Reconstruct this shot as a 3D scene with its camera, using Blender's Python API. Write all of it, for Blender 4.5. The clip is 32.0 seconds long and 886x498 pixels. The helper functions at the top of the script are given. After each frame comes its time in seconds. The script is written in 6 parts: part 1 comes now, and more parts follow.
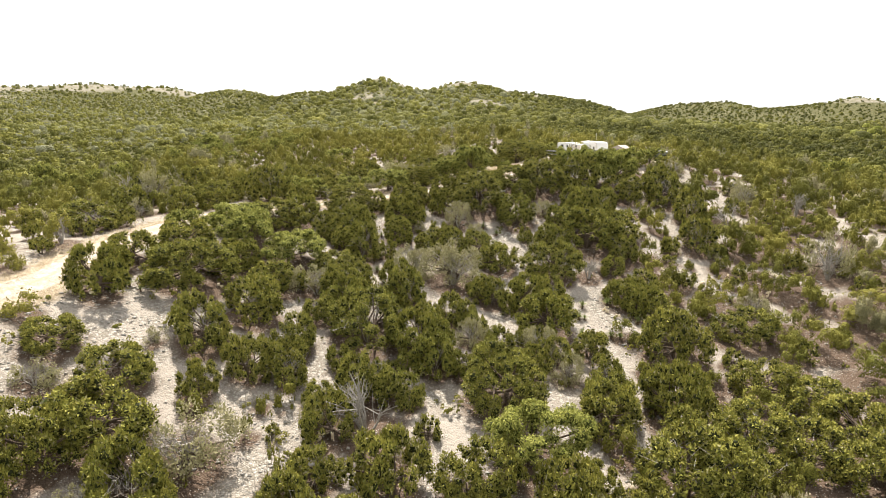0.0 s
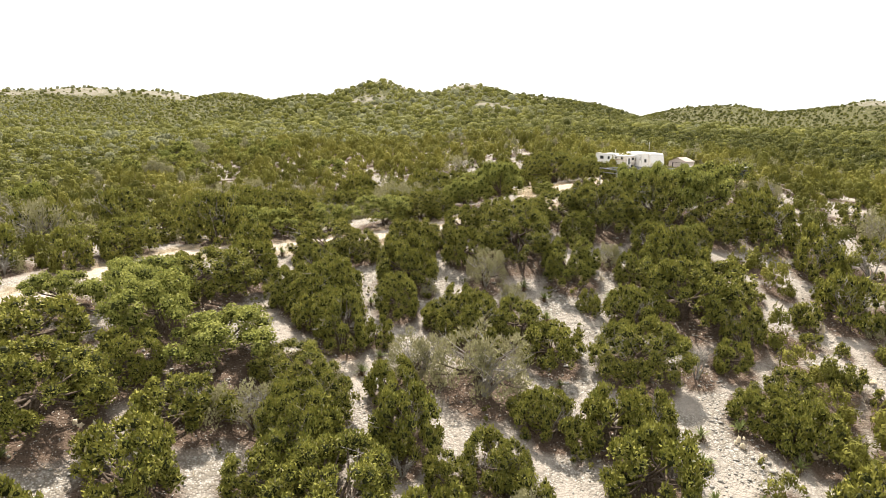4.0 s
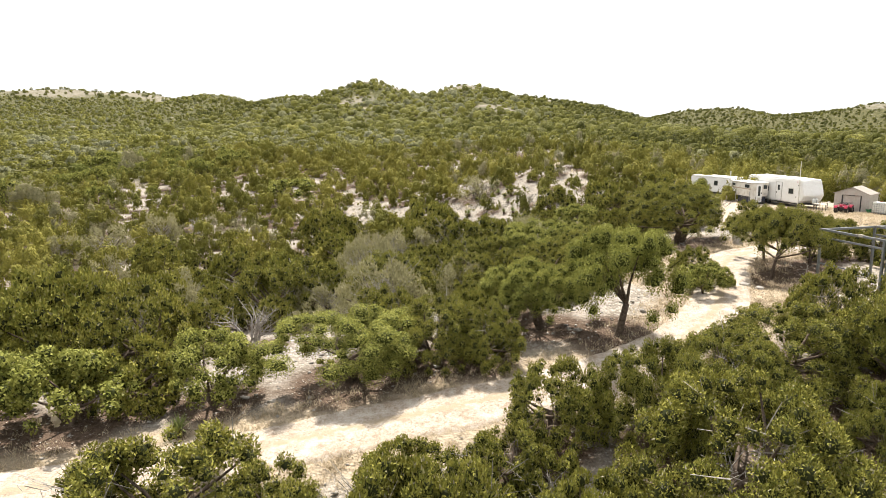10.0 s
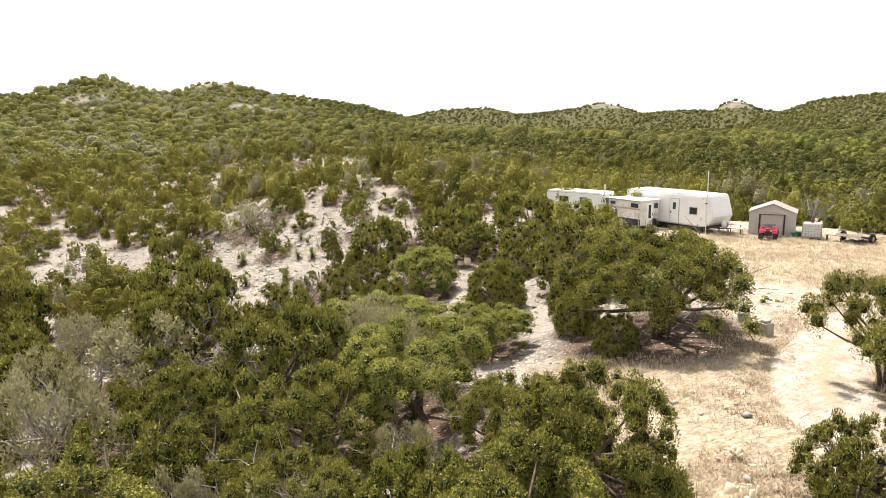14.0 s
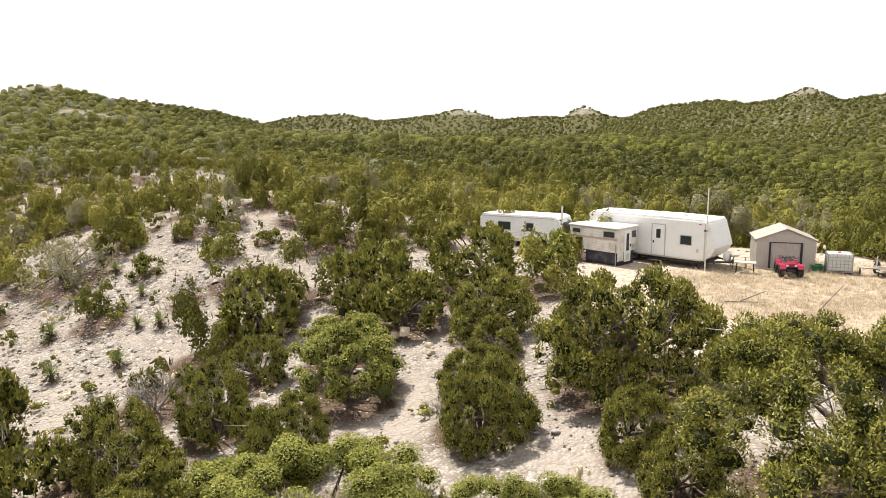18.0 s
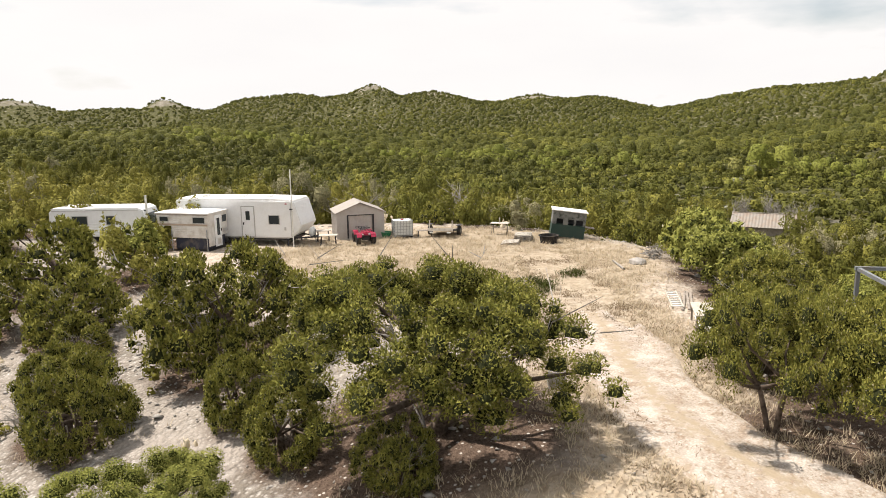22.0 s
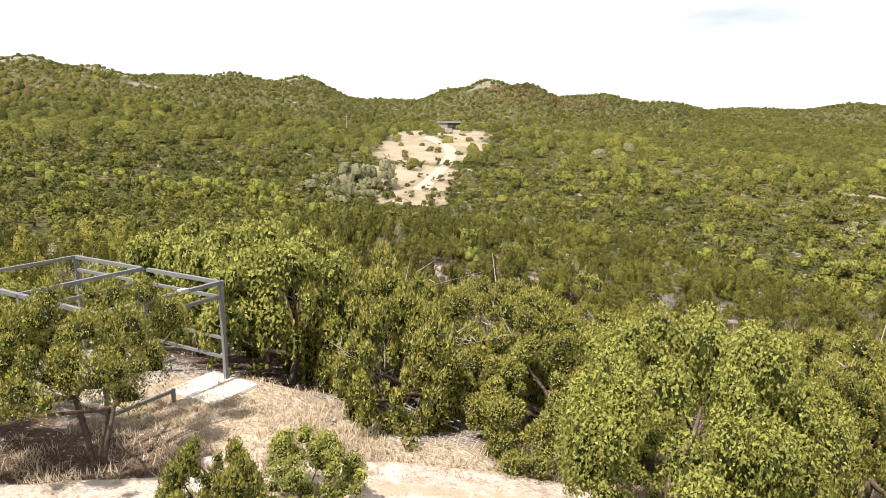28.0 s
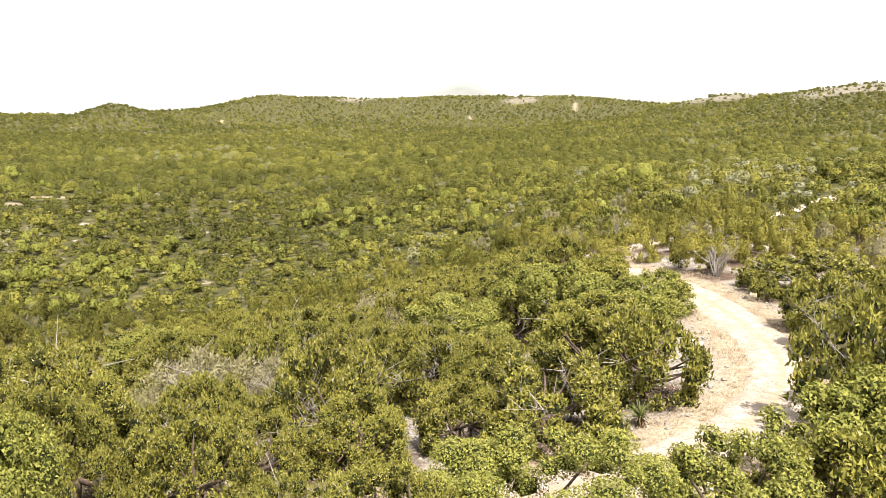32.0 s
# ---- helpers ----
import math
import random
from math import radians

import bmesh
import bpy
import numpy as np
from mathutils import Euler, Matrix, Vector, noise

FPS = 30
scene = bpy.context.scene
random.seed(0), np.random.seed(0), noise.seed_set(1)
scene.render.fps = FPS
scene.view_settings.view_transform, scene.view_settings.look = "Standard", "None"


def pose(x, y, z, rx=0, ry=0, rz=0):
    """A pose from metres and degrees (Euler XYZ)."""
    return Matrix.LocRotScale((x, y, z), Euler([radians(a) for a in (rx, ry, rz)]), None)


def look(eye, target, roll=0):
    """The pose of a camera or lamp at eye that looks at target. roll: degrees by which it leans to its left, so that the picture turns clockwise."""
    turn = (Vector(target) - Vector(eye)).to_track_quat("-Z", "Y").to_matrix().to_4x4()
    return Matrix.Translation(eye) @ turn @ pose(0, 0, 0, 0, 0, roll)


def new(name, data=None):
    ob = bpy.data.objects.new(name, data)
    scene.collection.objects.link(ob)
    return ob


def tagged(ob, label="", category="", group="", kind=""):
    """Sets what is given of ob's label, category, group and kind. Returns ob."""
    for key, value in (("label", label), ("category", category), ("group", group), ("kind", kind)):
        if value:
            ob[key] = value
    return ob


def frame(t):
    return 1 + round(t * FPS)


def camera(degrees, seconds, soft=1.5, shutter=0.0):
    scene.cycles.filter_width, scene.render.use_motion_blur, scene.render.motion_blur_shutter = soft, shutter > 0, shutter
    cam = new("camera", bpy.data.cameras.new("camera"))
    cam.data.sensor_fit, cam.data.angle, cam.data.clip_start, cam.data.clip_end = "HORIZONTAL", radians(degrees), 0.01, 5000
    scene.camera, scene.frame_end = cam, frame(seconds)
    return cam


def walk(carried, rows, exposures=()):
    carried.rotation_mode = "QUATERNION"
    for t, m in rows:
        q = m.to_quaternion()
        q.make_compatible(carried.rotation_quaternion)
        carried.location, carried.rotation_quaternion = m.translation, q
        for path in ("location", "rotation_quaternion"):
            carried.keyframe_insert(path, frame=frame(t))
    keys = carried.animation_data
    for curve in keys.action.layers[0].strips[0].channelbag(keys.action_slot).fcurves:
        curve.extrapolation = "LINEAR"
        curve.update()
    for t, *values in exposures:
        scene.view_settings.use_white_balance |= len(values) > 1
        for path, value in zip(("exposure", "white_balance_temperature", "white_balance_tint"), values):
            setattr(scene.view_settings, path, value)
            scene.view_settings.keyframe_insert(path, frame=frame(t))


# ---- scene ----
cam = camera(65.2, 32.0, soft=0.4)
METRES, EYE, TILT, LEAN, TURN = 120.0, 7.8, -10.8, 0.0, 0.0
ROWS = [
    (0.0, 0.0, 0.0, 0.0, 0.0, 0.0, -0.0),
    (0.5, -0.0016, 0.0287, 0.0057, 0.02, 0.0, -0.0),
    (1.0, -0.0032, 0.0586, 0.0116, 0.05, 0.02, -0.01),
    (1.5, -0.0047, 0.0892, 0.0175, 0.07, 0.05, -0.02),
    (2.0, -0.0063, 0.1204, 0.0237, 0.09, 0.06, -0.02),
    (2.5, -0.0081, 0.1519, 0.0299, 0.12, 0.12, 0.0),
    (3.0, -0.0099, 0.1832, 0.0359, 0.14, 0.18, 0.01),
    (3.5, -0.0116, 0.2142, 0.042, 0.16, 0.25, 0.02),
    (5.5, -0.0186, 0.3355, 0.0662, 0.18, 0.41, -0.04),
    (6.0, -0.0203, 0.3662, 0.0722, 0.2, 0.47, -0.04),
    (6.5, -0.0219, 0.3965, 0.0782, 0.22, 0.49, -0.03),
    (7.0, -0.0237, 0.4268, 0.0841, 0.24, 0.51, -0.06),
    (7.5, -0.0257, 0.4573, 0.0899, 0.26, 0.54, -0.03),
    (8.0, -0.0276, 0.4876, 0.0957, 0.27, 0.56, -0.03),
    (8.5, -0.0295, 0.5174, 0.1013, 0.28, 0.58, -0.03),
    (9.0, -0.0314, 0.5472, 0.1071, 0.24, 0.59, -0.01),
    (9.5, -0.0333, 0.5768, 0.1128, 0.18, 0.57, 0.01),
    (10.0, -0.0349, 0.6068, 0.1186, -0.42, 0.56, 0.12),
    (10.5, -0.0362, 0.6367, 0.1246, -1.56, 0.55, 0.38),
    (11.0, -0.0375, 0.6665, 0.1302, -4.35, 0.54, 1.01),
    (11.5, -0.0385, 0.6935, 0.1353, -6.6, 0.52, 1.5),
    (12.0, -0.0385, 0.7214, 0.1406, -9.7, 0.45, 2.21),
    (12.5, -0.038, 0.7483, 0.1456, -12.96, 0.31, 2.92),
    (13.0, -0.0369, 0.7743, 0.1503, -15.91, 0.18, 3.46),
    (13.5, -0.036, 0.7999, 0.1554, -18.22, -0.05, 3.98),
    (14.0, -0.0336, 0.8248, 0.1602, -19.63, -0.13, 4.27),
    (14.5, -0.0298, 0.8492, 0.1649, -21.19, -0.23, 4.6),
    (16.5, -0.0126, 0.9211, 0.1795, -25.95, -0.33, 5.4),
    (17.0, -0.009, 0.9384, 0.1825, -27.22, -0.32, 5.69),
    (17.5, -0.0081, 0.9492, 0.1837, -28.66, -0.4, 5.97),
    (18.0, -0.0093, 0.9536, 0.1836, -31.04, -0.66, 6.46),
    (18.5, -0.0107, 0.9543, 0.1832, -34.5, -1.16, 7.1),
    (19.0, -0.0118, 0.9538, 0.1827, -38.12, -1.7, 7.7),
    (19.5, -0.0129, 0.9525, 0.1819, -41.88, -2.28, 8.28),
    (20.0, -0.0137, 0.9509, 0.1811, -46.18, -3.02, 8.89),
    (20.5, -0.014, 0.9494, 0.1804, -51.05, -3.86, 9.48),
    (21.0, -0.014, 0.9479, 0.1796, -55.99, -4.75, 10.01),
    (21.5, -0.0139, 0.9469, 0.1788, -59.94, -5.48, 10.3),
    (22.0, -0.0137, 0.9464, 0.1783, -63.98, -6.24, 10.57),
    (22.5, -0.0135, 0.9462, 0.178, -68.89, -7.19, 10.85),
    (23.0, -0.0131, 0.9463, 0.1774, -74.03, -8.16, 11.09),
    (23.5, -0.0129, 0.9464, 0.1766, -79.2, -9.12, 11.24),
    (24.0, -0.0128, 0.9467, 0.1758, -84.17, -10.04, 11.26),
    (24.5, -0.013, 0.9474, 0.1754, -89.3, -11.0, 11.18),
    (26.5, -0.0138, 0.9484, 0.1759, -112.65, -15.2, 10.2),
    (27.0, -0.0138, 0.9487, 0.1764, -118.84, -16.23, 9.64),
    (27.5, -0.0136, 0.9492, 0.177, -125.9, -17.33, 8.88),
    (28.0, -0.0133, 0.9496, 0.1778, -133.22, -18.36, 8.0),
    (28.5, -0.0131, 0.95, 0.1785, -141.08, -19.34, 6.91),
    (29.0, -0.0131, 0.9504, 0.1792, -149.1, -20.17, 5.66),
    (29.5, -0.0132, 0.9507, 0.18, -157.22, -20.82, 4.29),
    (30.0, -0.0132, 0.9508, 0.1806, -165.32, -21.27, 2.84),
    (30.5, -0.0131, 0.9511, 0.1809, -173.14, -21.47, 1.39),
    (31.0, -0.0127, 0.9514, 0.1813, -180.81, -21.51, -0.06),
    (31.5, -0.0124, 0.9519, 0.1815, -188.41, -21.34, -1.49),
    (32.0, -0.0125, 0.9523, 0.1814, -196.61, -20.96, -3.01),
]
walk(cam, [(t, pose(0, 0, EYE, TILT, LEAN, TURN) @ pose(METRES * x, METRES * y, METRES * z, 90 + pitch, roll, yaw)) for t, x, y, z, yaw, pitch, roll in ROWS],
     [(0, 1.05, 6800, 9), (9, 0.93, 6750, 9), (14, 0.85, 6750, 11), (20, 0.58, 6700, 12), (23, 0.44, 6650, 12), (26, 0.56, 6600, 13), (28, 0.8, 6700, 14), (32, 1.0, 6850, 13)])

# ---- light ----
SUN_AZ, SUN_EL = -8.0, 61.0          # degrees from +y towards +x, and above the horizon
world = bpy.data.worlds.new("sky")
scene.world = world
world.use_nodes = True
wn, wl = world.node_tree.nodes, world.node_tree.links
sky = wn.new("ShaderNodeTexSky")
sky.sky_type, sky.sun_disc = "NISHITA", False
sky.sun_elevation, sky.sun_rotation = radians(SUN_EL), radians(SUN_AZ)
sky.air_density, sky.dust_density = 1.0, 2.0
blue = wn.new("ShaderNodeMixRGB")
blue.blend_type, blue.inputs[0].default_value = "MULTIPLY", 1.0
blue.inputs[2].default_value = (0.10, 0.10, 0.095, 1)
wl.new(sky.outputs[0], blue.inputs[1])
wco = wn.new("ShaderNodeTexCoord")
wmap = wn.new("ShaderNodeMapping")
wmap.inputs["Scale"].default_value = (1.6, 1.6, 6.0)
wl.new(wco.outputs["Generated"], wmap.inputs[0])
cloud = wn.new("ShaderNodeTexNoise")
cloud.inputs["Scale"].default_value, cloud.inputs["Detail"].default_value = 1.7, 7
wl.new(wmap.outputs[0], cloud.inputs[0])
cover = wn.new("ShaderNodeValToRGB")
cover.color_ramp.elements[0].position, cover.color_ramp.elements[1].position = 0.22, 0.44
wsep = wn.new("ShaderNodeSeparateXYZ")
wl.new(wco.outputs["Generated"], wsep.inputs[0])
wadd = wn.new("ShaderNodeMath")
wadd.operation, wadd.inputs[1].default_value = "MULTIPLY_ADD", 0.07
wl.new(wsep.outputs["Y"], wadd.inputs[0])
wl.new(cloud.outputs[0], wadd.inputs[2])
wl.new(wadd.outputs[0], cover.inputs[0])
billow = wn.new("ShaderNodeValToRGB")
billow.color_ramp.elements[0].position, billow.color_ramp.elements[1].position = 0.35, 0.7
billow.color_ramp.elements[0].color, billow.color_ramp.elements[1].color = (0.73, 0.728, 0.722, 1), (0.685, 0.687, 0.69, 1)
wl.new(cloud.outputs[0], billow.inputs[0])
thin = wn.new("ShaderNodeMapRange")      # the veil of cloud thins out overhead
thin.inputs["From Min"].default_value, thin.inputs["From Max"].default_value = 0.30, 0.85
thin.inputs["To Min"].default_value, thin.inputs["To Max"].default_value = 1.0, 0.9
wl.new(wsep.outputs["Z"], thin.inputs["Value"])
veil = wn.new("ShaderNodeMath")
veil.operation = "MULTIPLY"
wl.new(cover.outputs[0], veil.inputs[0])
wl.new(thin.outputs[0], veil.inputs[1])
mixsky = wn.new("ShaderNodeMixRGB")
wl.new(veil.outputs[0], mixsky.inputs[0])
wl.new(blue.outputs[0], mixsky.inputs[1])
wl.new(billow.outputs[0], mixsky.inputs[2])
wl.new(mixsky.outputs[0], wn["Background"].inputs[0])
wn["Background"].inputs[1].default_value = 1.0

sun = new("sun", bpy.data.lights.new("sun", "SUN"))
sun.data.energy, sun.data.angle, sun.data.color = 5.0, radians(1.0), (1.0, 0.94, 0.855)
sx, sy = math.sin(radians(SUN_AZ)), math.cos(radians(SUN_AZ))
sun.matrix_world = look((sx * 100, sy * 100, 100 * math.tan(radians(SUN_EL))), (0, 0, 0))


# ---- materials ----
def material(name, rough=0.8, metal=0.0, spec=0.3):
    m = bpy.data.materials.new(name)
    m.use_nodes = True
    b = m.node_tree.nodes["Principled BSDF"]
    b.inputs["Roughness"].default_value, b.inputs["Metallic"].default_value = rough, metal
    b.inputs["Specular IOR Level"].default_value = spec
    return m, m.node_tree.nodes, m.node_tree.links, b


def noise_at(n, l, scale, detail=4.0, vec=None, kind="ShaderNodeTexNoise"):
    if vec is None:
        g = n.new("ShaderNodeNewGeometry")
        vec = g.outputs["Position"]
    t = n.new(kind)
    t.inputs["Scale"].default_value = scale
    if kind == "ShaderNodeTexNoise":
        t.inputs["Detail"].default_value = detail
    l.new(vec, t.inputs["Vector"])
    return t.outputs["Distance"] if kind == "ShaderNodeTexVoronoi" else t.outputs[0]


def ramp(n, l, fac, a, b, ca=(0, 0, 0, 1), cb=(1, 1, 1, 1)):
    r = n.new("ShaderNodeValToRGB")
    r.color_ramp.elements[0].position, r.color_ramp.elements[1].position = a, b
    r.color_ramp.elements[0].color = ca if len(ca) == 4 else (*ca, 1)
    r.color_ramp.elements[1].color = cb if len(cb) == 4 else (*cb, 1)
    l.new(fac, r.inputs[0])
    return r.outputs[0]


def mix(n, l, fac, a, b, how="MIX"):
    x = n.new("ShaderNodeMixRGB")
    x.blend_type = how
    for i, v in enumerate((fac, a, b)):
        if isinstance(v, (int, float)):
            x.inputs[i].default_value = v
        elif isinstance(v, tuple):
            x.inputs[i].default_value = (*v[:3], 1)
        else:
            l.new(v, x.inputs[i])
    return x.outputs[0]


def bump(n, l, b, height, strength=0.4, dist=0.05):
    x = n.new("ShaderNodeBump")
    x.inputs["Strength"].default_value, x.inputs["Distance"].default_value = strength, dist
    l.new(height, x.inputs["Height"])
    l.new(x.outputs[0], b.inputs["Normal"])


def painted(name, colour, rough=0.5, metal=0.0, dirt=(0.3, 0.24, 0.17), wear=0.35, scale=3.0, spec=0.4, relief=0.0):
    """Paint or metal with blotches of dirt at two scales."""
    m, n, l, b = material(name, rough, metal, spec)
    big = ramp(n, l, noise_at(n, l, scale, 6), 0.45, 0.75)
    fine = ramp(n, l, noise_at(n, l, scale * 14, 3), 0.4, 0.8)
    c = mix(n, l, mix(n, l, 1.0, big, (wear,) * 3, "MULTIPLY"), colour, dirt)
    c = mix(n, l, 0.12, c, fine, "MULTIPLY")
    l.new(c, b.inputs["Base Color"])
    if relief:
        bump(n, l, b, noise_at(n, l, scale * 8, 4), relief, 0.02)
    return m


def foliage(name, dark, light, yellow, translucent=0.22, grey=None, spread=0.42, cut=11.0, gaps=0.44):
    """Leaves: the tone of the tree or bough runs from dark to light to yellowish; single sprigs vary about it.
    Every sprig is broken up into leaves and gaps of about 1 / cut metres."""
    m, n, l, b = material(name, 0.65, 0.0, 0.07)
    info = n.new("ShaderNodeObjectInfo")
    geo = n.new("ShaderNodeNewGeometry")
    tone = n.new("ShaderNodeAttribute")
    tone.attribute_name = "tone"
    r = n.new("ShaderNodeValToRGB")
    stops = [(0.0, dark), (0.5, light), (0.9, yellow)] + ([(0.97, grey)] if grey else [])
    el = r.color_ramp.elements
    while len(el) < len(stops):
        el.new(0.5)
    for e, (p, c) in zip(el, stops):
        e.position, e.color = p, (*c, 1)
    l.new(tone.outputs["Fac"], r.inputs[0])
    c = mix(n, l, ramp(n, l, info.outputs["Random"], 0.0, 1.0, (0, 0, 0), (0.5, 0.5, 0.5)), r.outputs[0], light)
    c = mix(n, l, ramp(n, l, geo.outputs["Random Per Island"], 0.0, 1.0, (0, 0, 0), (spread,) * 3), c, yellow)
    c = mix(n, l, ramp(n, l, noise_at(n, l, 0.03, 3), 0.35, 0.7, (0, 0, 0), (0.3, 0.3, 0.3)), c, light)
    # tone 0: old inner foliage and the shade among it, as one dark colour
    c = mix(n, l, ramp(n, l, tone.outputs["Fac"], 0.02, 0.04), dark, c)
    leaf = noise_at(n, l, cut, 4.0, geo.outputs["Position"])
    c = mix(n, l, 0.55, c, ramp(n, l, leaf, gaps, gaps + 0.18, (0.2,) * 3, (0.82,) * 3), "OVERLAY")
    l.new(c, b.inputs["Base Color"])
    t = n.new("ShaderNodeBsdfTranslucent")
    l.new(c, t.inputs[0])
    s = n.new("ShaderNodeMixShader")
    s.inputs[0].default_value = translucent
    l.new(b.outputs[0], s.inputs[1])
    l.new(t.outputs[0], s.inputs[2])
    clear = n.new("ShaderNodeBsdfTransparent")
    whole = n.new("ShaderNodeMixShader")
    l.new(ramp(n, l, leaf, gaps - 0.01, gaps + 0.01), whole.inputs[0])
    l.new(clear.outputs[0], whole.inputs[1])
    l.new(s.outputs[0], whole.inputs[2])
    l.new(whole.outputs[0], n["Material Output"].inputs[0])
    return m


def bark(name, dark, light, scale=9.0):
    m, n, l, b = material(name, 0.9, 0.0, 0.1)
    f = noise_at(n, l, scale, 6)
    l.new(ramp(n, l, f, 0.3, 0.7, dark, light), b.inputs["Base Color"])
    bump(n, l, b, f, 0.6, 0.03)
    return m


JUNIPER = foliage("juniper_foliage", (0.026, 0.030, 0.008), (0.098, 0.102, 0.020), (0.235, 0.215, 0.048), 0.15, None, 0.45, 8.5, 0.475)
OAK = foliage("oak_foliage", (0.06, 0.07, 0.016), (0.135, 0.155, 0.034), (0.25, 0.255, 0.07), 0.25, None, 0.42, 8.0, 0.47)
GREYGREEN = foliage("grey_green_foliage", (0.13, 0.13, 0.065), (0.20, 0.19, 0.105), (0.28, 0.255, 0.15), 0.25, None, 0.42, 10.0, 0.1)
RUST = foliage("dead_needles", (0.10, 0.066, 0.036), (0.145, 0.098, 0.052), (0.21, 0.15, 0.085), 0.2, None, 0.3, 1.9, 0.40)
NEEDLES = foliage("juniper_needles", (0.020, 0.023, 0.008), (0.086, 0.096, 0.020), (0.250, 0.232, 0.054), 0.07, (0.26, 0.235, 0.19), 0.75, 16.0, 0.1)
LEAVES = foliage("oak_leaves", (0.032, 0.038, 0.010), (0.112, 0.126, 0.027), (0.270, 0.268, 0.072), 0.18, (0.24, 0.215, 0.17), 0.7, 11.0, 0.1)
WOODS = foliage("woods_foliage", (0.030, 0.036, 0.010), (0.088, 0.093, 0.020), (0.205, 0.195, 0.042), 0.15, (0.2, 0.205, 0.135), 0.35, 3.0, 0.45)
CREEKOAK = foliage("creek_oak_foliage", (0.10, 0.115, 0.025), (0.165, 0.18, 0.038), (0.24, 0.24, 0.06), 0.3, None, 0.3, 2.6, 0.41)
GREYWOOD = foliage("willow_foliage", (0.12, 0.125, 0.065), (0.19, 0.19, 0.11), (0.26, 0.25, 0.15), 0.3, None, 0.3, 2.6, 0.41)
GREYSCRUB = foliage("grey_scrub", (0.13, 0.13, 0.065), (0.20, 0.19, 0.105), (0.28, 0.255, 0.15), 0.25, None, 0.42, 10.0, 0.485)
SOTOL = foliage("sotol_blades", (0.12, 0.14, 0.05), (0.2, 0.2, 0.08), (0.34, 0.27, 0.12), gaps=0.1)
TRUNK = bark("juniper_bark", (0.05, 0.036, 0.028), (0.16, 0.125, 0.10))
TWIG = bark("dead_grey_wood", (0.17, 0.155, 0.14), (0.40, 0.375, 0.35), 14)
DRYTUFT = foliage("brown_tufts", (0.15, 0.11, 0.07), (0.22, 0.165, 0.11), (0.32, 0.25, 0.17), 0.3, gaps=0.1)
DRYGRASS = foliage("dry_grass", (0.35, 0.295, 0.215), (0.46, 0.40, 0.305), (0.57, 0.51, 0.40), 0.3, gaps=0.1)


def ground_material():
    m, n, l, b = material("limestone_ground", 0.95, 0.0, 0.1)
    at = {}
    for k in ("grass", "litter", "soil", "brush"):
        a = n.new("ShaderNodeAttribute")
        a.attribute_name = k
        at[k] = a.outputs["Fac"]
    chips = noise_at(n, l, 2.6, 0, None, "ShaderNodeTexVoronoi")
    fine = noise_at(n, l, 7.0, 0, None, "ShaderNodeTexVoronoi")
    grain = noise_at(n, l, 30, 5)
    broad = noise_at(n, l, 0.35, 6)
    c = ramp(n, l, chips, 0.2, 0.5, (0.54, 0.51, 0.475), (0.235, 0.21, 0.18))
    c = mix(n, l, 0.55, c, ramp(n, l, fine, 0.15, 0.45, (0.57, 0.54, 0.50), (0.17, 0.15, 0.125)))
    c = mix(n, l, ramp(n, l, broad, 0.42, 0.66), c, (0.32, 0.285, 0.25))
    c = mix(n, l, 0.45, c, grain, "OVERLAY")

    def edge(key, lo, hi, sc):
        s = n.new("ShaderNodeMath")
        s.operation = "ADD"
        l.new(at[key], s.inputs[0])
        l.new(ramp(n, l, noise_at(n, l, sc, 6), 0.25, 0.75, (-0.3,) * 3, (0.3,) * 3), s.inputs[1])
        return ramp(n, l, s.outputs[0], lo, hi)

    soil = mix(n, l, ramp(n, l, noise_at(n, l, 1.7, 6), 0.35, 0.65), (0.49, 0.44, 0.375), (0.37, 0.305, 0.24))
    soil = mix(n, l, ramp(n, l, noise_at(n, l, 7.0, 4), 0.53, 0.63), soil, (0.28, 0.215, 0.16))
    c = mix(n, l, edge("soil", 0.35, 0.75, 0.9), c, soil)
    dry = mix(n, l, ramp(n, l, noise_at(n, l, 3.2, 7), 0.35, 0.65), (0.40, 0.34, 0.26), (0.30, 0.24, 0.17))
    c = mix(n, l, edge("grass", 0.3, 0.8, 0.8), c, dry)
    duff_shade = mix(n, l, ramp(n, l, grain, 0.35, 0.7), (0.055, 0.036, 0.027), (0.17, 0.125, 0.095))
    duff_shade = mix(n, l, ramp(n, l, noise_at(n, l, 4.5, 0, None, "ShaderNodeTexVoronoi"), 0.14, 0.2), (0.42, 0.39, 0.35), duff_shade)
    c = mix(n, l, edge("litter", 0.25, 0.85, 1.1), c, duff_shade)
    low = mix(n, l, ramp(n, l, noise_at(n, l, 0.5, 6), 0.35, 0.65), (0.098, 0.094, 0.04), (0.165, 0.148, 0.078))
    tufty = noise_at(n, l, 0.33, 0, None, "ShaderNodeTexVoronoi")
    low = mix(n, l, ramp(n, l, tufty, 0.15, 0.55), low, (0.066, 0.067, 0.028))
    low = mix(n, l, ramp(n, l, noise_at(n, l, 0.21, 5), 0.64, 0.70), low, (0.30, 0.275, 0.22))
    c = mix(n, l, edge("brush", 0.3, 0.8, 0.12), c, low)
    l.new(c, b.inputs["Base Color"])
    bump(n, l, b, mix(n, l, 0.5, chips, fine), 1.0, 0.16)
    return m


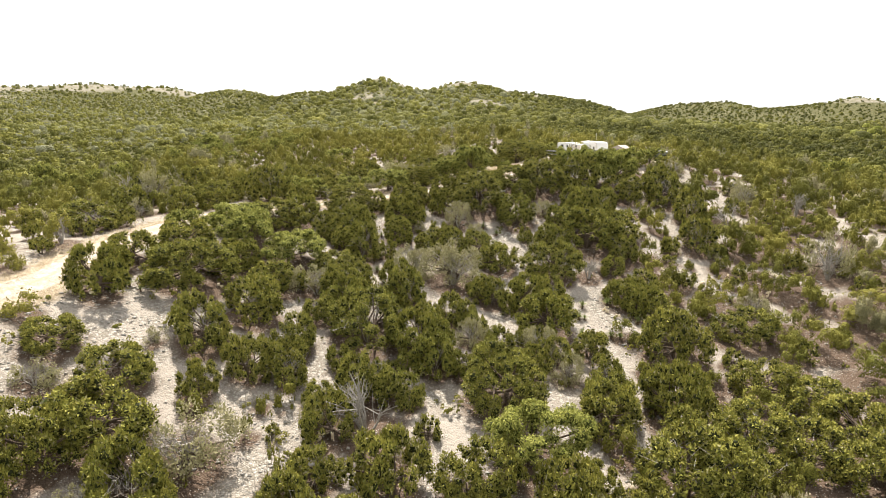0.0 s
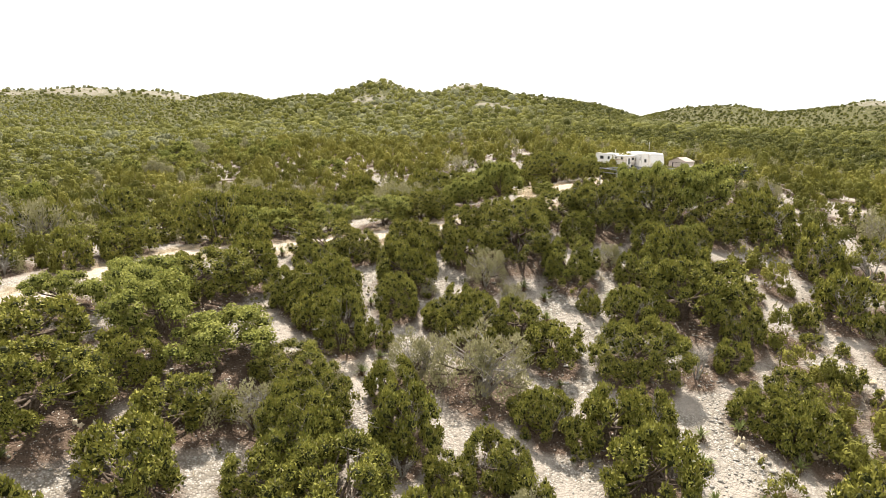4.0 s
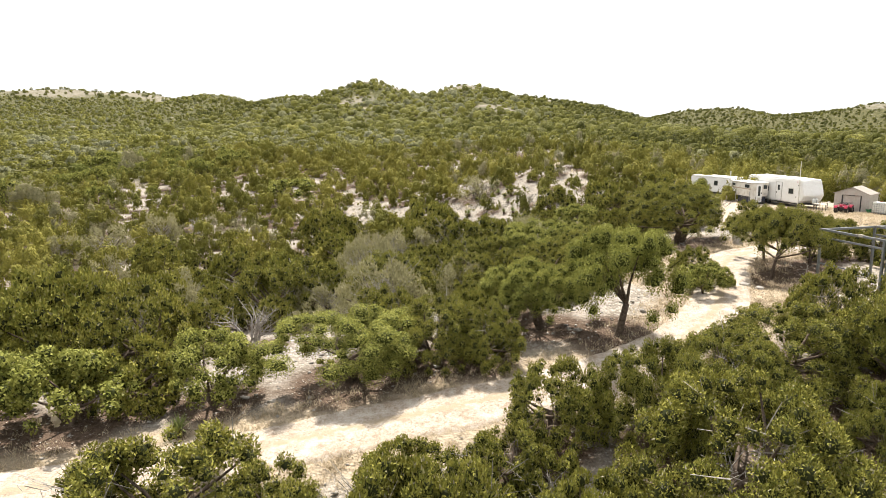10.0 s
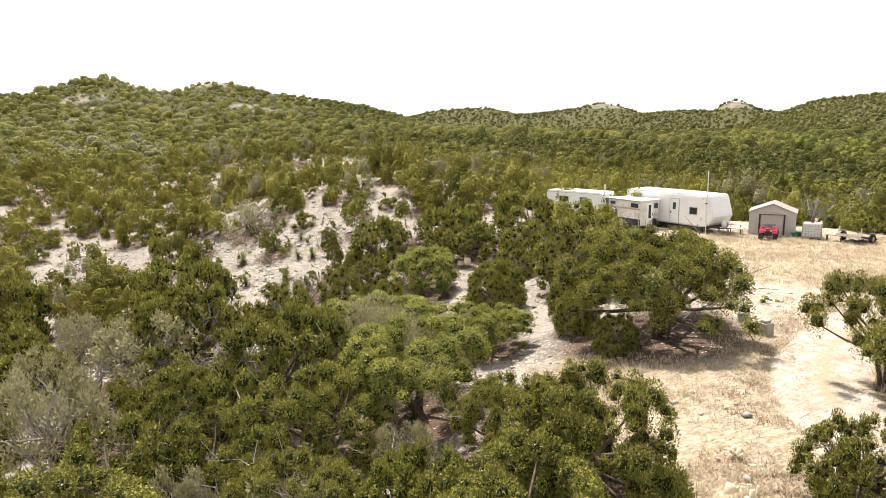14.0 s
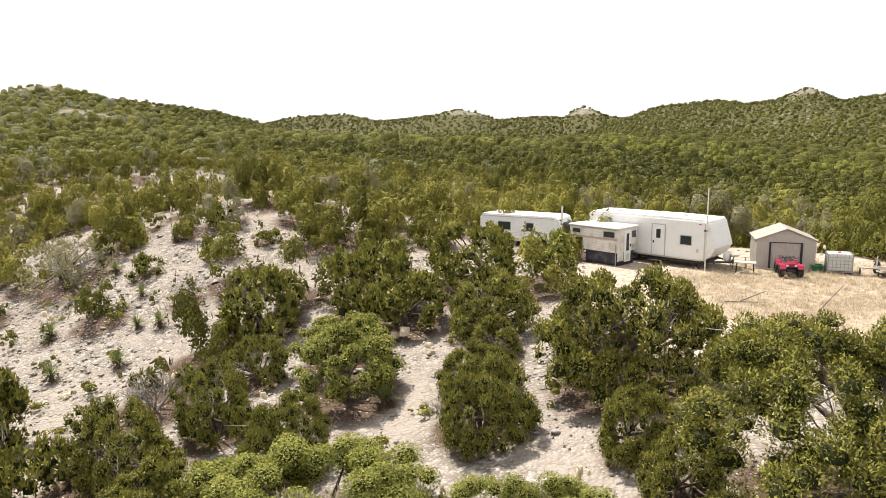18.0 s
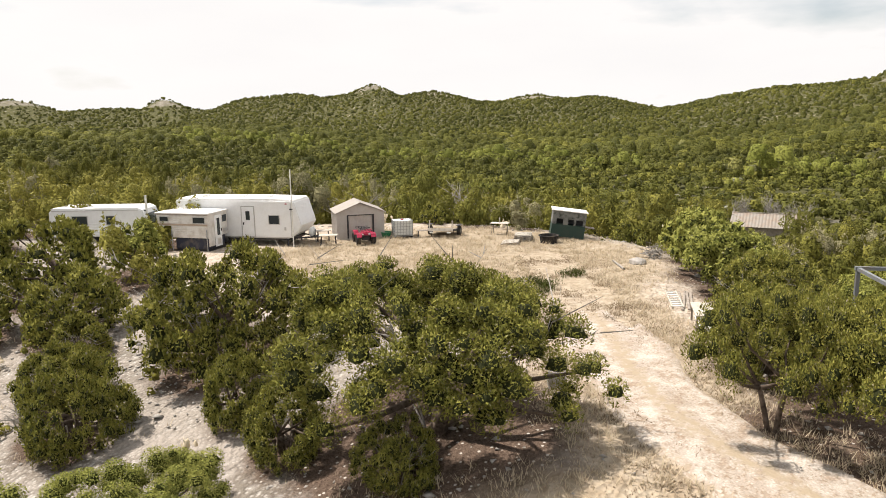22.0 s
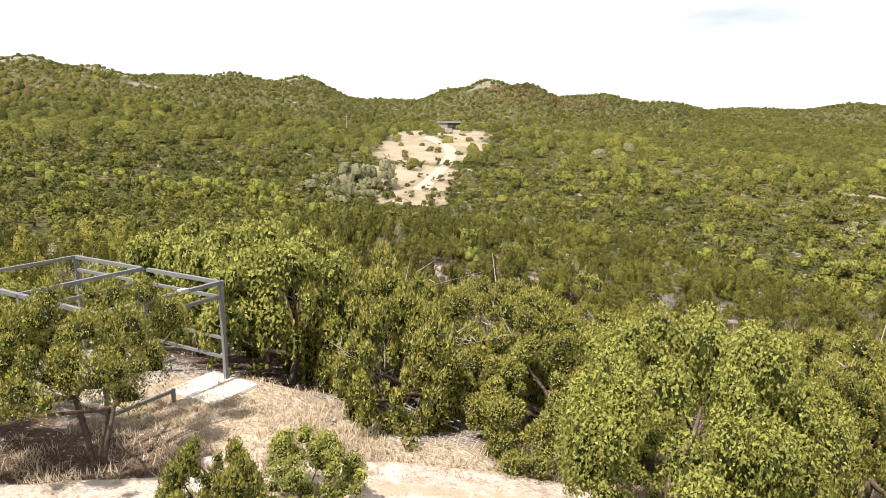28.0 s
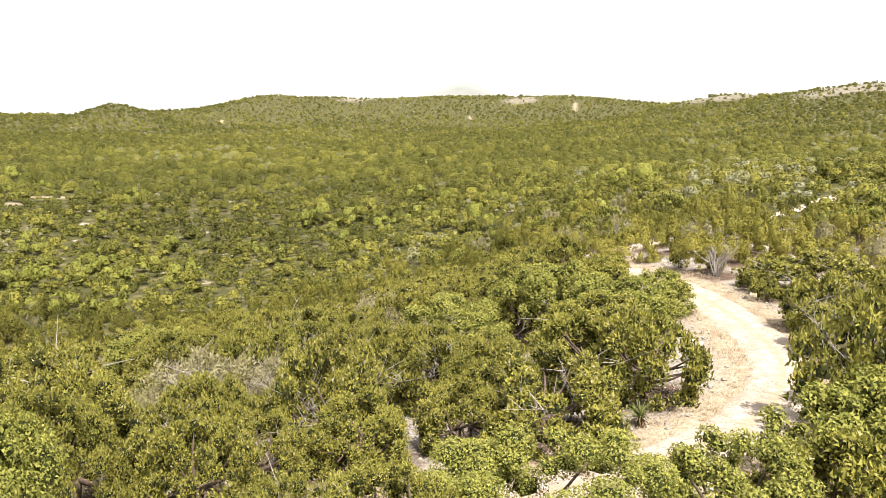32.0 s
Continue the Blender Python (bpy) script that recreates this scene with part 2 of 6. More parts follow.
def road_material():
    m, n, l, b = material("caliche_road", 0.95, 0.0, 0.1)
    broad, mid, fine = noise_at(n, l, 0.6, 6), noise_at(n, l, 3.0, 6), noise_at(n, l, 22, 5)
    c = ramp(n, l, broad, 0.35, 0.65, (0.43, 0.385, 0.335), (0.36, 0.31, 0.26))
    c = mix(n, l, ramp(n, l, mid, 0.52, 0.64), c, (0.30, 0.235, 0.18))
    c = mix(n, l, ramp(n, l, noise_at(n, l, 9.0, 3), 0.54, 0.62), c, (0.27, 0.205, 0.15))
    c = mix(n, l, ramp(n, l, noise_at(n, l, 1.4, 4), 0.5, 0.7), c, (0.52, 0.475, 0.425))
    c = mix(n, l, 0.5, c, fine, "OVERLAY")
    chips = noise_at(n, l, 13.0, 0, None, "ShaderNodeTexVoronoi")
    c = mix(n, l, 0.25, c, ramp(n, l, chips, 0.15, 0.5, (0.56, 0.52, 0.47), (0.26, 0.21, 0.165)))
    tuft = n.new("ShaderNodeAttribute")
    tuft.attribute_name = "middle"
    s = n.new("ShaderNodeMath")
    s.operation = "ADD"
    l.new(tuft.outputs["Fac"], s.inputs[0])
    l.new(ramp(n, l, noise_at(n, l, 4.3, 7), 0.3, 0.7, (-0.6,) * 3, (0.6,) * 3), s.inputs[1])
    c = mix(n, l, ramp(n, l, s.outputs[0], 0.55, 0.95), c, (0.33, 0.27, 0.195))
    l.new(c, b.inputs["Base Color"])
    bump(n, l, b, mix(n, l, 0.25, mid, chips), 0.6, 0.08)
    return m


GROUND, ROAD = ground_material(), road_material()

# ---- the lie of the land ----
# the land as broad swells and hollows: x, y, spread, height
SWELLS = [
    (22, 118, 14, 2.9), (13, 174, 14, 5.6), (-34, 65, 14, 1.7), (-20, 135, 14, -2.1), (26, 148, 14, 2.3),
    (8, 104, 14, 2.9), (47, 129, 14, 2.4), (-28, 89, 14, 2.2), (-8, 87, 14, -0.8), (-45, 50, 14, 3.3),
    (102, 78, 14, -2.7), (15, 230, 14, 2.8), (-14, 170, 22, -4), (40, 60, 22, -5.2), (94, 116, 22, -3.4),
    (323, -238, 32, 19.9), (396, -95, 32, 9.4), (-78, 635, 32, 8.2), (693, 201, 32, -13), (530, 181, 32, -13.3),
    (111, 630, 32, 16.5), (398, 82, 26, -7), (-4, 98, 9, 1.0), (604, 190, 45, -7),
]
KNOLLS = [
    (362, -173, 32, -7.1), (680, 847, 32, 14), (620, 619, 32, 10.6), (-274, -419, 32, -8.3), (550, 953, 32, 13.9),
    (32, -833, 32, -7.7), (423, 540, 32, -8), (-181, 728, 32, 7.8), (149, 49, 32, -2), (-462, -715, 32, 7.5),
    (56, 638, 32, 4.7), (412, 1020, 32, 8.3), (892, 226, 32, -5.2), (266, 1067, 32, 6), (556, 654, 32, -5.3),
    (-75, -123, 32, -5.2), (-80, 20, 32, 2.1), (96, -678, 32, 6.6), (397, -133, 32, 7.8), (-691, 238, 32, 6),
    (-45, 638, 32, 5.5),
]
HILLS = [
    (599, 477, 32, 16), (142, 616, 32, -7.4), (102, 176, 32, -2.8), (620, 535, 32, 5.1), (575, 505, 32, -5.6),
    (0, 640, 45, 21.4), (204, 680, 45, -5.7), (0, 480, 45, 12.1), (421, -251, 45, -3.3), (-1, -84, 45, -4.3),
    (325, -387, 45, 6), (191, -114, 45, 3.5), (0, 0, 50, -16.5), (-120, 150, 50, -6.8), (149, -15, 70, -12.6),
    (389, 29, 70, 23.5), (-382, -322, 70, 14.1), (599, 477, 70, 1.6), (215, 195, 70, -7), (340, 1046, 70, 11.2),
    (0, 320, 70, 4.1),
]
RIDGES = [
    (-249, -131, 70, 6.4), (548, 106, 70, 6.6), (-393, -464, 70, 4.4), (-36, -883, 70, 4.9), (414, 667, 110, -4.3),
    (285, 317, 110, -4.7), (116, -208, 110, -14.2), (-521, -184, 110, 6.7), (0, -600, 150, -19), (-317, 680, 170, 31.5),
    (-124, -286, 170, -24.8), (583, 933, 170, 14.1), (-608, 466, 170, 26), (600, -200, 250, 25.8), (800, 400, 250, 27),
    (-600, 0, 250, 35), (400, -600, 250, 7.2), (200, 800, 350, 15.4), (-200, -800, 350, 43.3),
]
# hills that stand on the horizon: bearing and distance from the yard, half-widths across and along the view, height of the top
FAR_HILLS = [
    (354, 520, 42, 110, 42.0), (2, 530, 40, 110, 38.8), (9, 560, 45, 120, 27.3), (6, 540, 30, 110, 20.7), (13.5, 580, 40, 110, 20.0), (347, 560, 45, 120, 30.3), (341, 700, 60, 120, 36.6),
    (331, 1080, 120, 190, 56.9), (322, 1020, 130, 190, 45.4), (337, 1060, 70, 150, 46.8), (312, 980, 140, 200, 48.0),
    (23.5, 1380, 70, 120, 34.5), (20, 1420, 80, 140, 30.5), (33.1, 1320, 62, 110, 39.1), (30, 1360, 110, 120, 29.0), (39, 1500, 140, 120, 28.8), (42.9, 1180, 38, 90, 38.4),
]
EAST_HILLS = [
    (49.5, 1010, 60, 150, 31.2), (53, 960, 60, 150, 36.6), (58.9, 830, 28, 90, 41.0), (56.5, 850, 45, 100, 28.9), (63.5, 850, 55, 120, 33.8), (72, 860, 45, 120, 28.4),
    (76.5, 880, 50, 120, 27.6), (68, 900, 80, 120, 20.1), (90.5, 768, 72, 130, 28.5), (95, 720, 48, 130, 29.0), (98.5, 648, 31, 110, 47.2), (102.4, 648, 36, 130, 53.7), (106.5, 672, 38, 130, 47.0),
    (111, 720, 46, 140, 42.6), (116.5, 732, 41, 140, 47.2), (121.5, 720, 41, 130, 42.1), (86, 816, 54, 120, 17.3), (113.6, 720, 36, 140, 33.0), (46, 1200, 60, 100, 19.8),
]
SOUTH_HILLS = [
    (136.4, 672, 31, 90, 40.4), (139.6, 696, 29, 90, 36.5), (133.2, 708, 31, 90, 29.9), (145.5, 768, 41, 90, 26.2), (128, 760, 80, 120, 22.9), (150, 800, 60, 120, 19.1),
    (162.8, 1250, 70, 150, 22.7), (172, 1300, 55, 130, 32.6), (156, 1500, 200, 160, 17.2), (182, 1520, 110, 150, 45.1), (187, 1500, 200, 150, 50.0), (197, 1480, 260, 150, 50.1), (207, 1450, 260, 150, 51.4), (176, 1400, 110, 130, 23.4), (167, 1400, 90, 130, 18.5), (142.6, 744, 36, 90, 22.4), (133.4, 345, 75, 75, 1.0), (219, 1050, 110, 170, 41.0), (228, 950, 120, 190, 47.0), (240, 900, 130, 190, 46.0),
]
# the dirt road from the valley up to the yard
TRACK = [(-95, 30), (-75, 36), (-58, 43), (-46, 49), (-39, 53), (-35.6, 57), (-34.8, 62), (-35.2, 68), (-33.6, 75), (-31.3, 81), (-28.6, 87.4), (-25.4, 92.2), (-20.2, 95.6),
         (-13.5, 97.6), (-8, 98.9), (-3, 99.9), (2.5, 101.2), (6.9, 103.8), (10.0, 107.6), (11.7, 112.2), (13.8, 116.2), (17.6, 118.8), (23, 121), (28, 123.6), (33.5, 126.5)]
# bare limestone clearings: x, y, half-width, half-length, turn in degrees
SLOPE_CLEARINGS = [
    (1.6, 44.9, 2.6, 1.6, -2), (-11.4, 46.5, 4.5, 5.1, 12), (-31, 50.5, 6.0, 5.0, 10), (16.4, 55.5, 1.8, 7.9, -15), (-27, 58.5, 5.0, 3.5, 15), (-29, 45.5, 5.0, 2.2, 10), (-33, 56, 3.5, 5, 0), (-35, 61.5, 4.0, 4.5, 0),
    (16.8, 67.9, 4.0, 5.4, -13), (17.5, 75.5, 1.3, 4.9, -12), (-6.5, 76.0, 1.1, 1.6, 7), (31.4, 76.2, 1.5, 6.9, -20), (5.8, 77.1, 2.2, 1.0, -12),
    (6.2, 77.3, 2.0, 1.9, -4), (42.8, 77.5, 1.3, 4.5, -26), (10.0, 85.4, 3.0, 4.3, -15), (-14.3, 86.6, 1.0, 1.8, 14), (8.7, 87.2, 4.0, 4.4, -5),
    (-8.0, 87.2, 2.0, 2.7, 7), (5.3, 88.6, 2.4, 1.8, -9),
]
UPPER_CLEARINGS = [
    (5.8, 91.9, 1.7, 1.2, -18), (-2.5, 92.0, 1.0, 1.3, -3), (-17.5, 95.2, 1.6, 3.4, 24), (30.1, 99.6, 2.2, 5.0, -29),
    (12.2, 128.1, 1.0, 1.5, -41), (15.3, 135.5, 1.5, 6.6, -36), (14.8, 141.2, 1.0, 1.9, -30), (8.6, 146.2, 1.2, 4.4, -18), (19.7, 150.4, 1.6, 3.8, -29),
    (-0.0, 157.4, 5.1, 9.7, -4), (8.4, 162.6, 2.0, 6.0, -12), (0.6, 163.4, 5.2, 17.3, -3), (13, 175, 3, 6, -15), (-14.0, 176.0, 4.6, 9.5, 5),
    (-24.6, 180.1, 2.3, 4.2, 10),
]
CLEARINGS = SLOPE_CLEARINGS + UPPER_CLEARINGS

# openings in the far woods
CABIN_CLEARINGS = [(220, -88, 30, 26, -42), (192, -57, 20, 26, -42), (164, -24, 13, 18, -40), (180, -42, 14, 20, -42), (142, -3, 11, 15, -40), (205, -72, 17, 22, -42), (153, -14, 11, 15, -40), (153, 47, 5, 3.5, 20), (112, 96, 3, 2, 0)]
SOUTH_CLEARINGS = [(113, -123, 3, 14, -30), (130, -160, 3, 24, -25), (158, -272, 9, 7, 0), (98, -143, 4, 9, 0), (62, -100, 10, 4, 0), (49, -111, 9, 4, 0), (-109, -260, 5, 11, 20),
                   (-615, -1059, 9, 60, -30), (-405, -1054, 9, 30, -20), (-469, -950, 16, 5, 0), (10, -1124, 4, 35, 0), (-43, 45, 4, 2.5, 0)]
NORTH_CLEARINGS = [(3, 89, 1.5, 1.6, 0), (-9, 76, 2, 3, 0), (-16, 82, 1.5, 1.5, 0), (13, 4, 3, 2, 0), (-6, 25, 3, 2, 0), (-29, 386, 22, 5, 5), (14, 424, 14, 6, 0), (-50, 274, 6, 4, 0),
                   (19, 214, 5, 10, -10), (-48, 502, 8, 6, 0), (-7, 437, 18, 6, 0)]
FAR_CLEARINGS = CABIN_CLEARINGS + SOUTH_CLEARINGS + NORTH_CLEARINGS

# stony hilltops with sparse trees: bearing and distance from the yard, radius
STONY = [(356, 500, 34), (2, 505, 36), (8, 520, 30), (349, 520, 26), (352, 420, 16), (5, 400, 14), (330, 1010, 95), (321, 950, 110), (337, 1000, 60), (311, 900, 110), (102, 615, 24), (107, 640, 28), (116, 700, 28),
         (97, 560, 12), (58.9, 805, 22), (72, 830, 26), (64, 820, 20), (43, 1150, 28), (33, 1280, 40), (136, 640, 16), (228, 870, 80), (219, 1000, 70), (190, 1440, 50), (203, 1390, 45), (110, 580, 16), (121, 680, 16)]


def stony(x, y):
    v = np.zeros(np.shape(x))
    for bearing, dist, r in STONY:
        cx, cy = -1.5 + dist * math.sin(radians(bearing)), 116 + dist * math.cos(radians(bearing))
        v = np.maximum(v, np.exp(-((x - cx) ** 2 + (y - cy) ** 2) / (1.7 * r * r)))
    return v


def smooth(a, b, v):
    t = np.clip((v - a) / (b - a), 0, 1)
    return t * t * (3 - 2 * t)


def yard(x, y):
    """1 on the level yard, 0 well outside it."""
    r = np.minimum(np.hypot((x - 31) / 13.0, (y - 134) / 17.0), np.hypot((x - 21) / 9.0, (y - 119) / 6.0))
    return 1 - smooth(0.75, 1.25, r)


def bowl(az, stops, values):
    """A value that runs smoothly round the horizon: bearings in degrees from the yard, and values there."""
    az = np.mod(az, 360.0)
    p = np.array([stops[-1] - 360.0, *stops, stops[0] + 360.0])
    v = np.array([values[-1], *values, values[0]])
    i = np.clip(np.searchsorted(p, az, side="right") - 1, 0, len(p) - 2)
    t = (az - p[i]) / (p[i + 1] - p[i])
    t = t * t * (3 - 2 * t)
    return v[i] * (1 - t) + v[i + 1] * t


def rugged(x, y, size, seed):
    """Ridged noise between 0 and 1, with spurs and gullies about size metres apart."""
    k = 2 * math.pi / size
    out, amp, tot = 0.0, 1.0, 0.0
    for o in range(3):
        u, w = x * math.cos(o + seed) + y * math.sin(o + seed), -x * math.sin(o + seed) + y * math.cos(o + seed)
        f = k * (0.5 + 0.5 * o)
        out = out + amp * (1 - np.abs(np.sin(u * f * 0.5 + 1.6 * np.sin(w * f * 0.31 + seed) + seed)))
        tot += amp
        amp *= 0.55
    return out / tot


# the country round the yard: level of the land 350 m off and 700 m off, by bearing
BEARINGS = (0, 25, 45, 65, 85, 105, 130, 155, 185, 215, 250, 300, 335)
NEAR_LEVEL = (2.0, 2.5, 0.0, -9.0, -7.0, 2.0, -6.0, -12.0, -13.0, -11.0, -6.0, -2.0, 0.0)
FAR_LEVEL = (2.0, -8.0, -8.0, 2.0, 0.0, 6.0, -6.0, -10.0, -11.0, -9.0, 0.0, 6.0, 4.0)


def height(x, y):
    x, y = np.asarray(x, float), np.asarray(y, float)
    z = np.full(x.shape, -7.0)
    for cx, cy, s, h in SWELLS + KNOLLS + HILLS + RIDGES:
        z = z + h * np.exp(-((x - cx) ** 2 + (y - cy) ** 2) / (2.0 * s * s))
    dx, dy = x + 1.5, y - 116.0
    r, az = np.hypot(dx, dy), np.degrees(np.arctan2(dx, dy))
    near, beyond = bowl(az, BEARINGS, NEAR_LEVEL), bowl(az, BEARINGS, FAR_LEVEL)
    base = near + (beyond - near) * smooth(350, 750, r) + 7.0 * smooth(750, 1500, r)
    base = base + (rugged(x, y, 190.0, 2.0) - 0.5) * 7.0 * smooth(200, 420, r)
    # the hills rise out of the base and melt into one another at their saddles
    rise = np.zeros(x.shape)
    for bearing, dist, across, depth, top in FAR_HILLS + EAST_HILLS + SOUTH_HILLS:
        c, s = math.sin(radians(bearing)), math.cos(radians(bearing))
        along, off = dx * c + dy * s - dist, dx * s - dy * c
        q = np.hypot(along / depth, off / across)
        rise = rise + (np.maximum(top - base, 0) * np.exp(-0.6 * q ** 1.8)) ** 3
    rise = np.cbrt(rise)
    rise = rise * (1 + 0.13 * (rugged(x, y, 210.0, 1.0) - 0.55) * smooth(3, 25, rise))
    w = smooth(150, 290, r)
    z = z * (1 - w) + (base + rise) * w
    pad = 1 - smooth(0.55, 1.2, np.hypot((x - 15.8) / 4.5, (y - 109) / 3.6))
    z = z * (1 - pad) - 0.5 * pad
    return z * (1 - yard(x, y))


def ground_z(x, y):
    return float(height(np.array([x]), np.array([y]))[0])


def track_distance(x, y, line=TRACK):
    d = np.full(np.shape(x), 1e9)
    for (ax, ay), (bx, by) in zip(line[:-1], line[1:]):
        ux, uy = bx - ax, by - ay
        t = np.clip(((x - ax) * ux + (y - ay) * uy) / (ux * ux + uy * uy), 0, 1)
        d = np.minimum(d, np.hypot(x - ax - t * ux, y - ay - t * uy))
    return d


def clearing(x, y, spots=CLEARINGS):
    v = np.zeros(np.shape(x))
    for cx, cy, a, b, turn in spots:
        c, s = math.cos(radians(turn)), math.sin(radians(turn))
        u, w = (x - cx) * c + (y - cy) * s, -(x - cx) * s + (y - cy) * c
        v = np.maximum(v, 1 - smooth(0.7, 1.15, np.hypot(u / a, w / b)))
    return v


def grassy(x, y):
    r = np.hypot((x - 32) / 9.5, (y - 131) / 11.0)
    g = 1 - smooth(0.8, 1.15, r)
    g = np.maximum(g, 1 - smooth(0.6, 1.1, np.hypot((x - 14.5) / 5.0, (y - 108.5) / 4.0)))
    g = np.maximum(g, 1 - smooth(0.7, 1.15, np.hypot((x - 9.2) / 3.4, (y - 116.5) / 7.5)))
    d = track_distance(x, y)
    return np.maximum(g, 0.75 * (1 - smooth(2.0, 4.2, d)))


def wave(x, y, s, seed=0.0):
    """Smooth noise between 0 and 1."""
    return 0.5 + 0.25 * (np.sin(x * s + seed + 1.7 * np.sin(y * s * 0.73 + seed)) + np.sin(y * s * 1.13 - seed + 1.9 * np.sin(x * s * 0.61 + 2 * seed)))


def mesh_of(name, verts, faces, mat, size=3, smooth_shade=False):
    """A mesh from arrays: verts n x 3, faces m x size."""
    me = bpy.data.meshes.new(name)
    verts, faces = np.asarray(verts, np.float32), np.asarray(faces, np.int32)
    me.vertices.add(len(verts))
    me.vertices.foreach_set("co", verts.ravel())
    me.loops.add(faces.size)
    me.loops.foreach_set("vertex_index", faces.ravel())
    me.polygons.add(len(faces))
    me.polygons.foreach_set("loop_start", np.arange(0, faces.size, size, dtype=np.int32))
    if smooth_shade:
        me.polygons.foreach_set("use_smooth", np.ones(len(faces), bool))
    me.update()
    me.validate()
    if mat:
        me.materials.append(mat)
    return me


def grid_mesh(name, X, Y, Z, mat):
    n, m = X.shape
    idx = np.arange(n * m).reshape(n, m)
    f = np.stack([idx[:-1, :-1], idx[1:, :-1], idx[1:, 1:], idx[:-1, 1:]], -1).reshape(-1, 4)
    return mesh_of(name, np.stack([X, Y, Z], -1).reshape(-1, 3), f, mat, 4, True)


def attribute(me, key, values):
    a = me.attributes.new(key, "FLOAT", "POINT")
    a.data.foreach_set("value", np.asarray(values, np.float32).ravel())


# ---- where the trees stand ----
rng = np.random.RandomState(7)
# single trees that stand out: x, y, crown radius, height, kind
LOWER_TREES = [
    (-25.8, 40.3, 3.01, 4.0, 'juniper'), (-11.3, 42.3, 0.92, 2.5, 'juniper'), (-3.6, 42.5, 2.62, 4.6, 'juniper'),
    (-17.1, 42.7, 3.15, 3.5, 'grey'), (-23.0, 43.4, 4.0, 3.7, 'juniper'), (17.4, 45.2, 4.0, 4.6, 'juniper'), (-13.9, 46.1, 0.76, 1.6, 'juniper'),
    (6.8, 46.7, 4.0, 4.8, 'oak'), (-8.4, 47.2, 1.95, 3.4, 'juniper'), (-5.7, 48.3, 3.3, 5, 'dead'), (-18.2, 47.0, 1.2, 1.8, 'juniper'),
    (-28.8, 46.2, 1.6, 1.8, 'grey'), (-13.6, 49.1, 0.79, 1.6, 'juniper'), (-12.1, 49.8, 0.8, 2.4, 'juniper'), (-18.6, 49.6, 1.6, 2.6, 'juniper'),
    (-24.2, 48.6, 3.0, 2.9, 'juniper'), (-15.5, 52.8, 1.92, 3.5, 'juniper'), (-12.5, 52.8, 1.31, 3.2, 'juniper'),
]
SLOPE_TREES = [
    (-30.0, 50.6, 2.6, 2.3, 'juniper'), (4.9, 53.6, 4.0, 4.9, 'juniper'), (19.3, 53.8, 2.68, 5, 'juniper'), (-20.1, 55.6, 2.78, 4.2, 'juniper'),
    (-30.1, 58.7, 2.35, 4.6, 'juniper'), (-7.0, 60.9, 4.0, 4.7, 'juniper'), (-17.3, 61.1, 2.96, 3.9, 'juniper'), (22.5, 64.0, 3.22, 5, 'juniper'),
    (10.5, 66.2, 3.15, 4.2, 'juniper'), (-16.3, 73.4, 4.0, 3.9, 'oak'), (-11.9, 73.7, 2.86, 2.4, 'juniper'), (1.0, 74.4, 3.43, 4.5, 'grey'),
    (-3.5, 75.4, 2.16, 3.3, 'grey'), (-21.5, 75.6, 4.0, 4.8, 'oak'), (12.5, 77.9, 3.32, 4.1, 'juniper'), (-39.9, 77.9, 4, 2.9, 'juniper'),
    (6.4, 78.5, 2.39, 3.1, 'juniper'), (-9.2, 78.6, 2.32, 4.2, 'juniper'), (10.3, 85.2, 0.74, 1.9, 'juniper'),
]
ROAD_TREES = [
    (18.0, 85.6, 4.0, 5, 'juniper'), (3.9, 85.6, 1.26, 1.9, 'grey'), (-12.2, 88.4, 2.3, 3.3, 'juniper'), (-5.3, 88.2, 2.61, 4.2, 'juniper'),
    (1.9, 88.3, 1.88, 3.1, 'grey'), (9.6, 89.6, 2.77, 3.9, 'juniper'), (15.1, 90.1, 1.86, 2.9, 'juniper'), (-19.0, 90.4, 2.46, 3.8, 'juniper'),
    (-4.8, 91.5, 1.83, 4.3, 'juniper'), (0.2, 91.8, 1.74, 3.4, 'juniper'), (5.1, 93.0, 3.98, 5, 'juniper'), (-13.0, 93.5, 3.36, 3.5, 'juniper'),
    (-5.2, 94.4, 2.08, 2.4, 'juniper'), (-30.4, 97.6, 2.6, 3.0, 'juniper'), (-24.3, 97.4, 2.22, 5, 'juniper'), (-0.1, 97.5, 1.88, 2.8, 'juniper'),
    (14.3, 99.0, 3.45, 4.6, 'juniper'), (26.1, 99.9, 2.84, 3.7, 'juniper'), (-23.0, 100.3, 3.14, 3.4, 'oak'),
]
BEND_TREES = [
    (-13.6, 102.4, 2.4, 2.9, 'oak'), (32.0, 100.5, 3.27, 5, 'juniper'), (9.4, 100.6, 3.23, 3.2, 'juniper'), (6.6, 99.0, 2.6, 3.0, 'juniper'),
    (-8.0, 103.4, 3.5, 3.2, 'oak'), (-4.2, 104.0, 2.4, 3.0, 'juniper'), (-17.5, 102.6, 2.4, 2.8, 'juniper'), (13.1, 103.8, 1.54, 3.4, 'juniper'), (-2.8, 106.1, 1.27, 2.6, 'juniper'), 
    (-0.6, 109.3, 1.84, 2.5, 'oak'), (9.7, 109.1, 1.2, 1.6, 'oak'), (11.2, 110.3, 0.39, 0.8, 'juniper'),
    (-14.3, 110.7, 2.34, 2.6, 'dead'), (9.6, 111.2, 0.76, 2.0, 'juniper'), (14.4, 111.9, 2.6, 3.9, 'open'), 
    (-1.6, 112.9, 1.73, 1.8, 'juniper'), (17.4, 113.6, 1.9, 3.0, 'open'), (15.6, 115.2, 1.6, 3.5, 'open'),
]
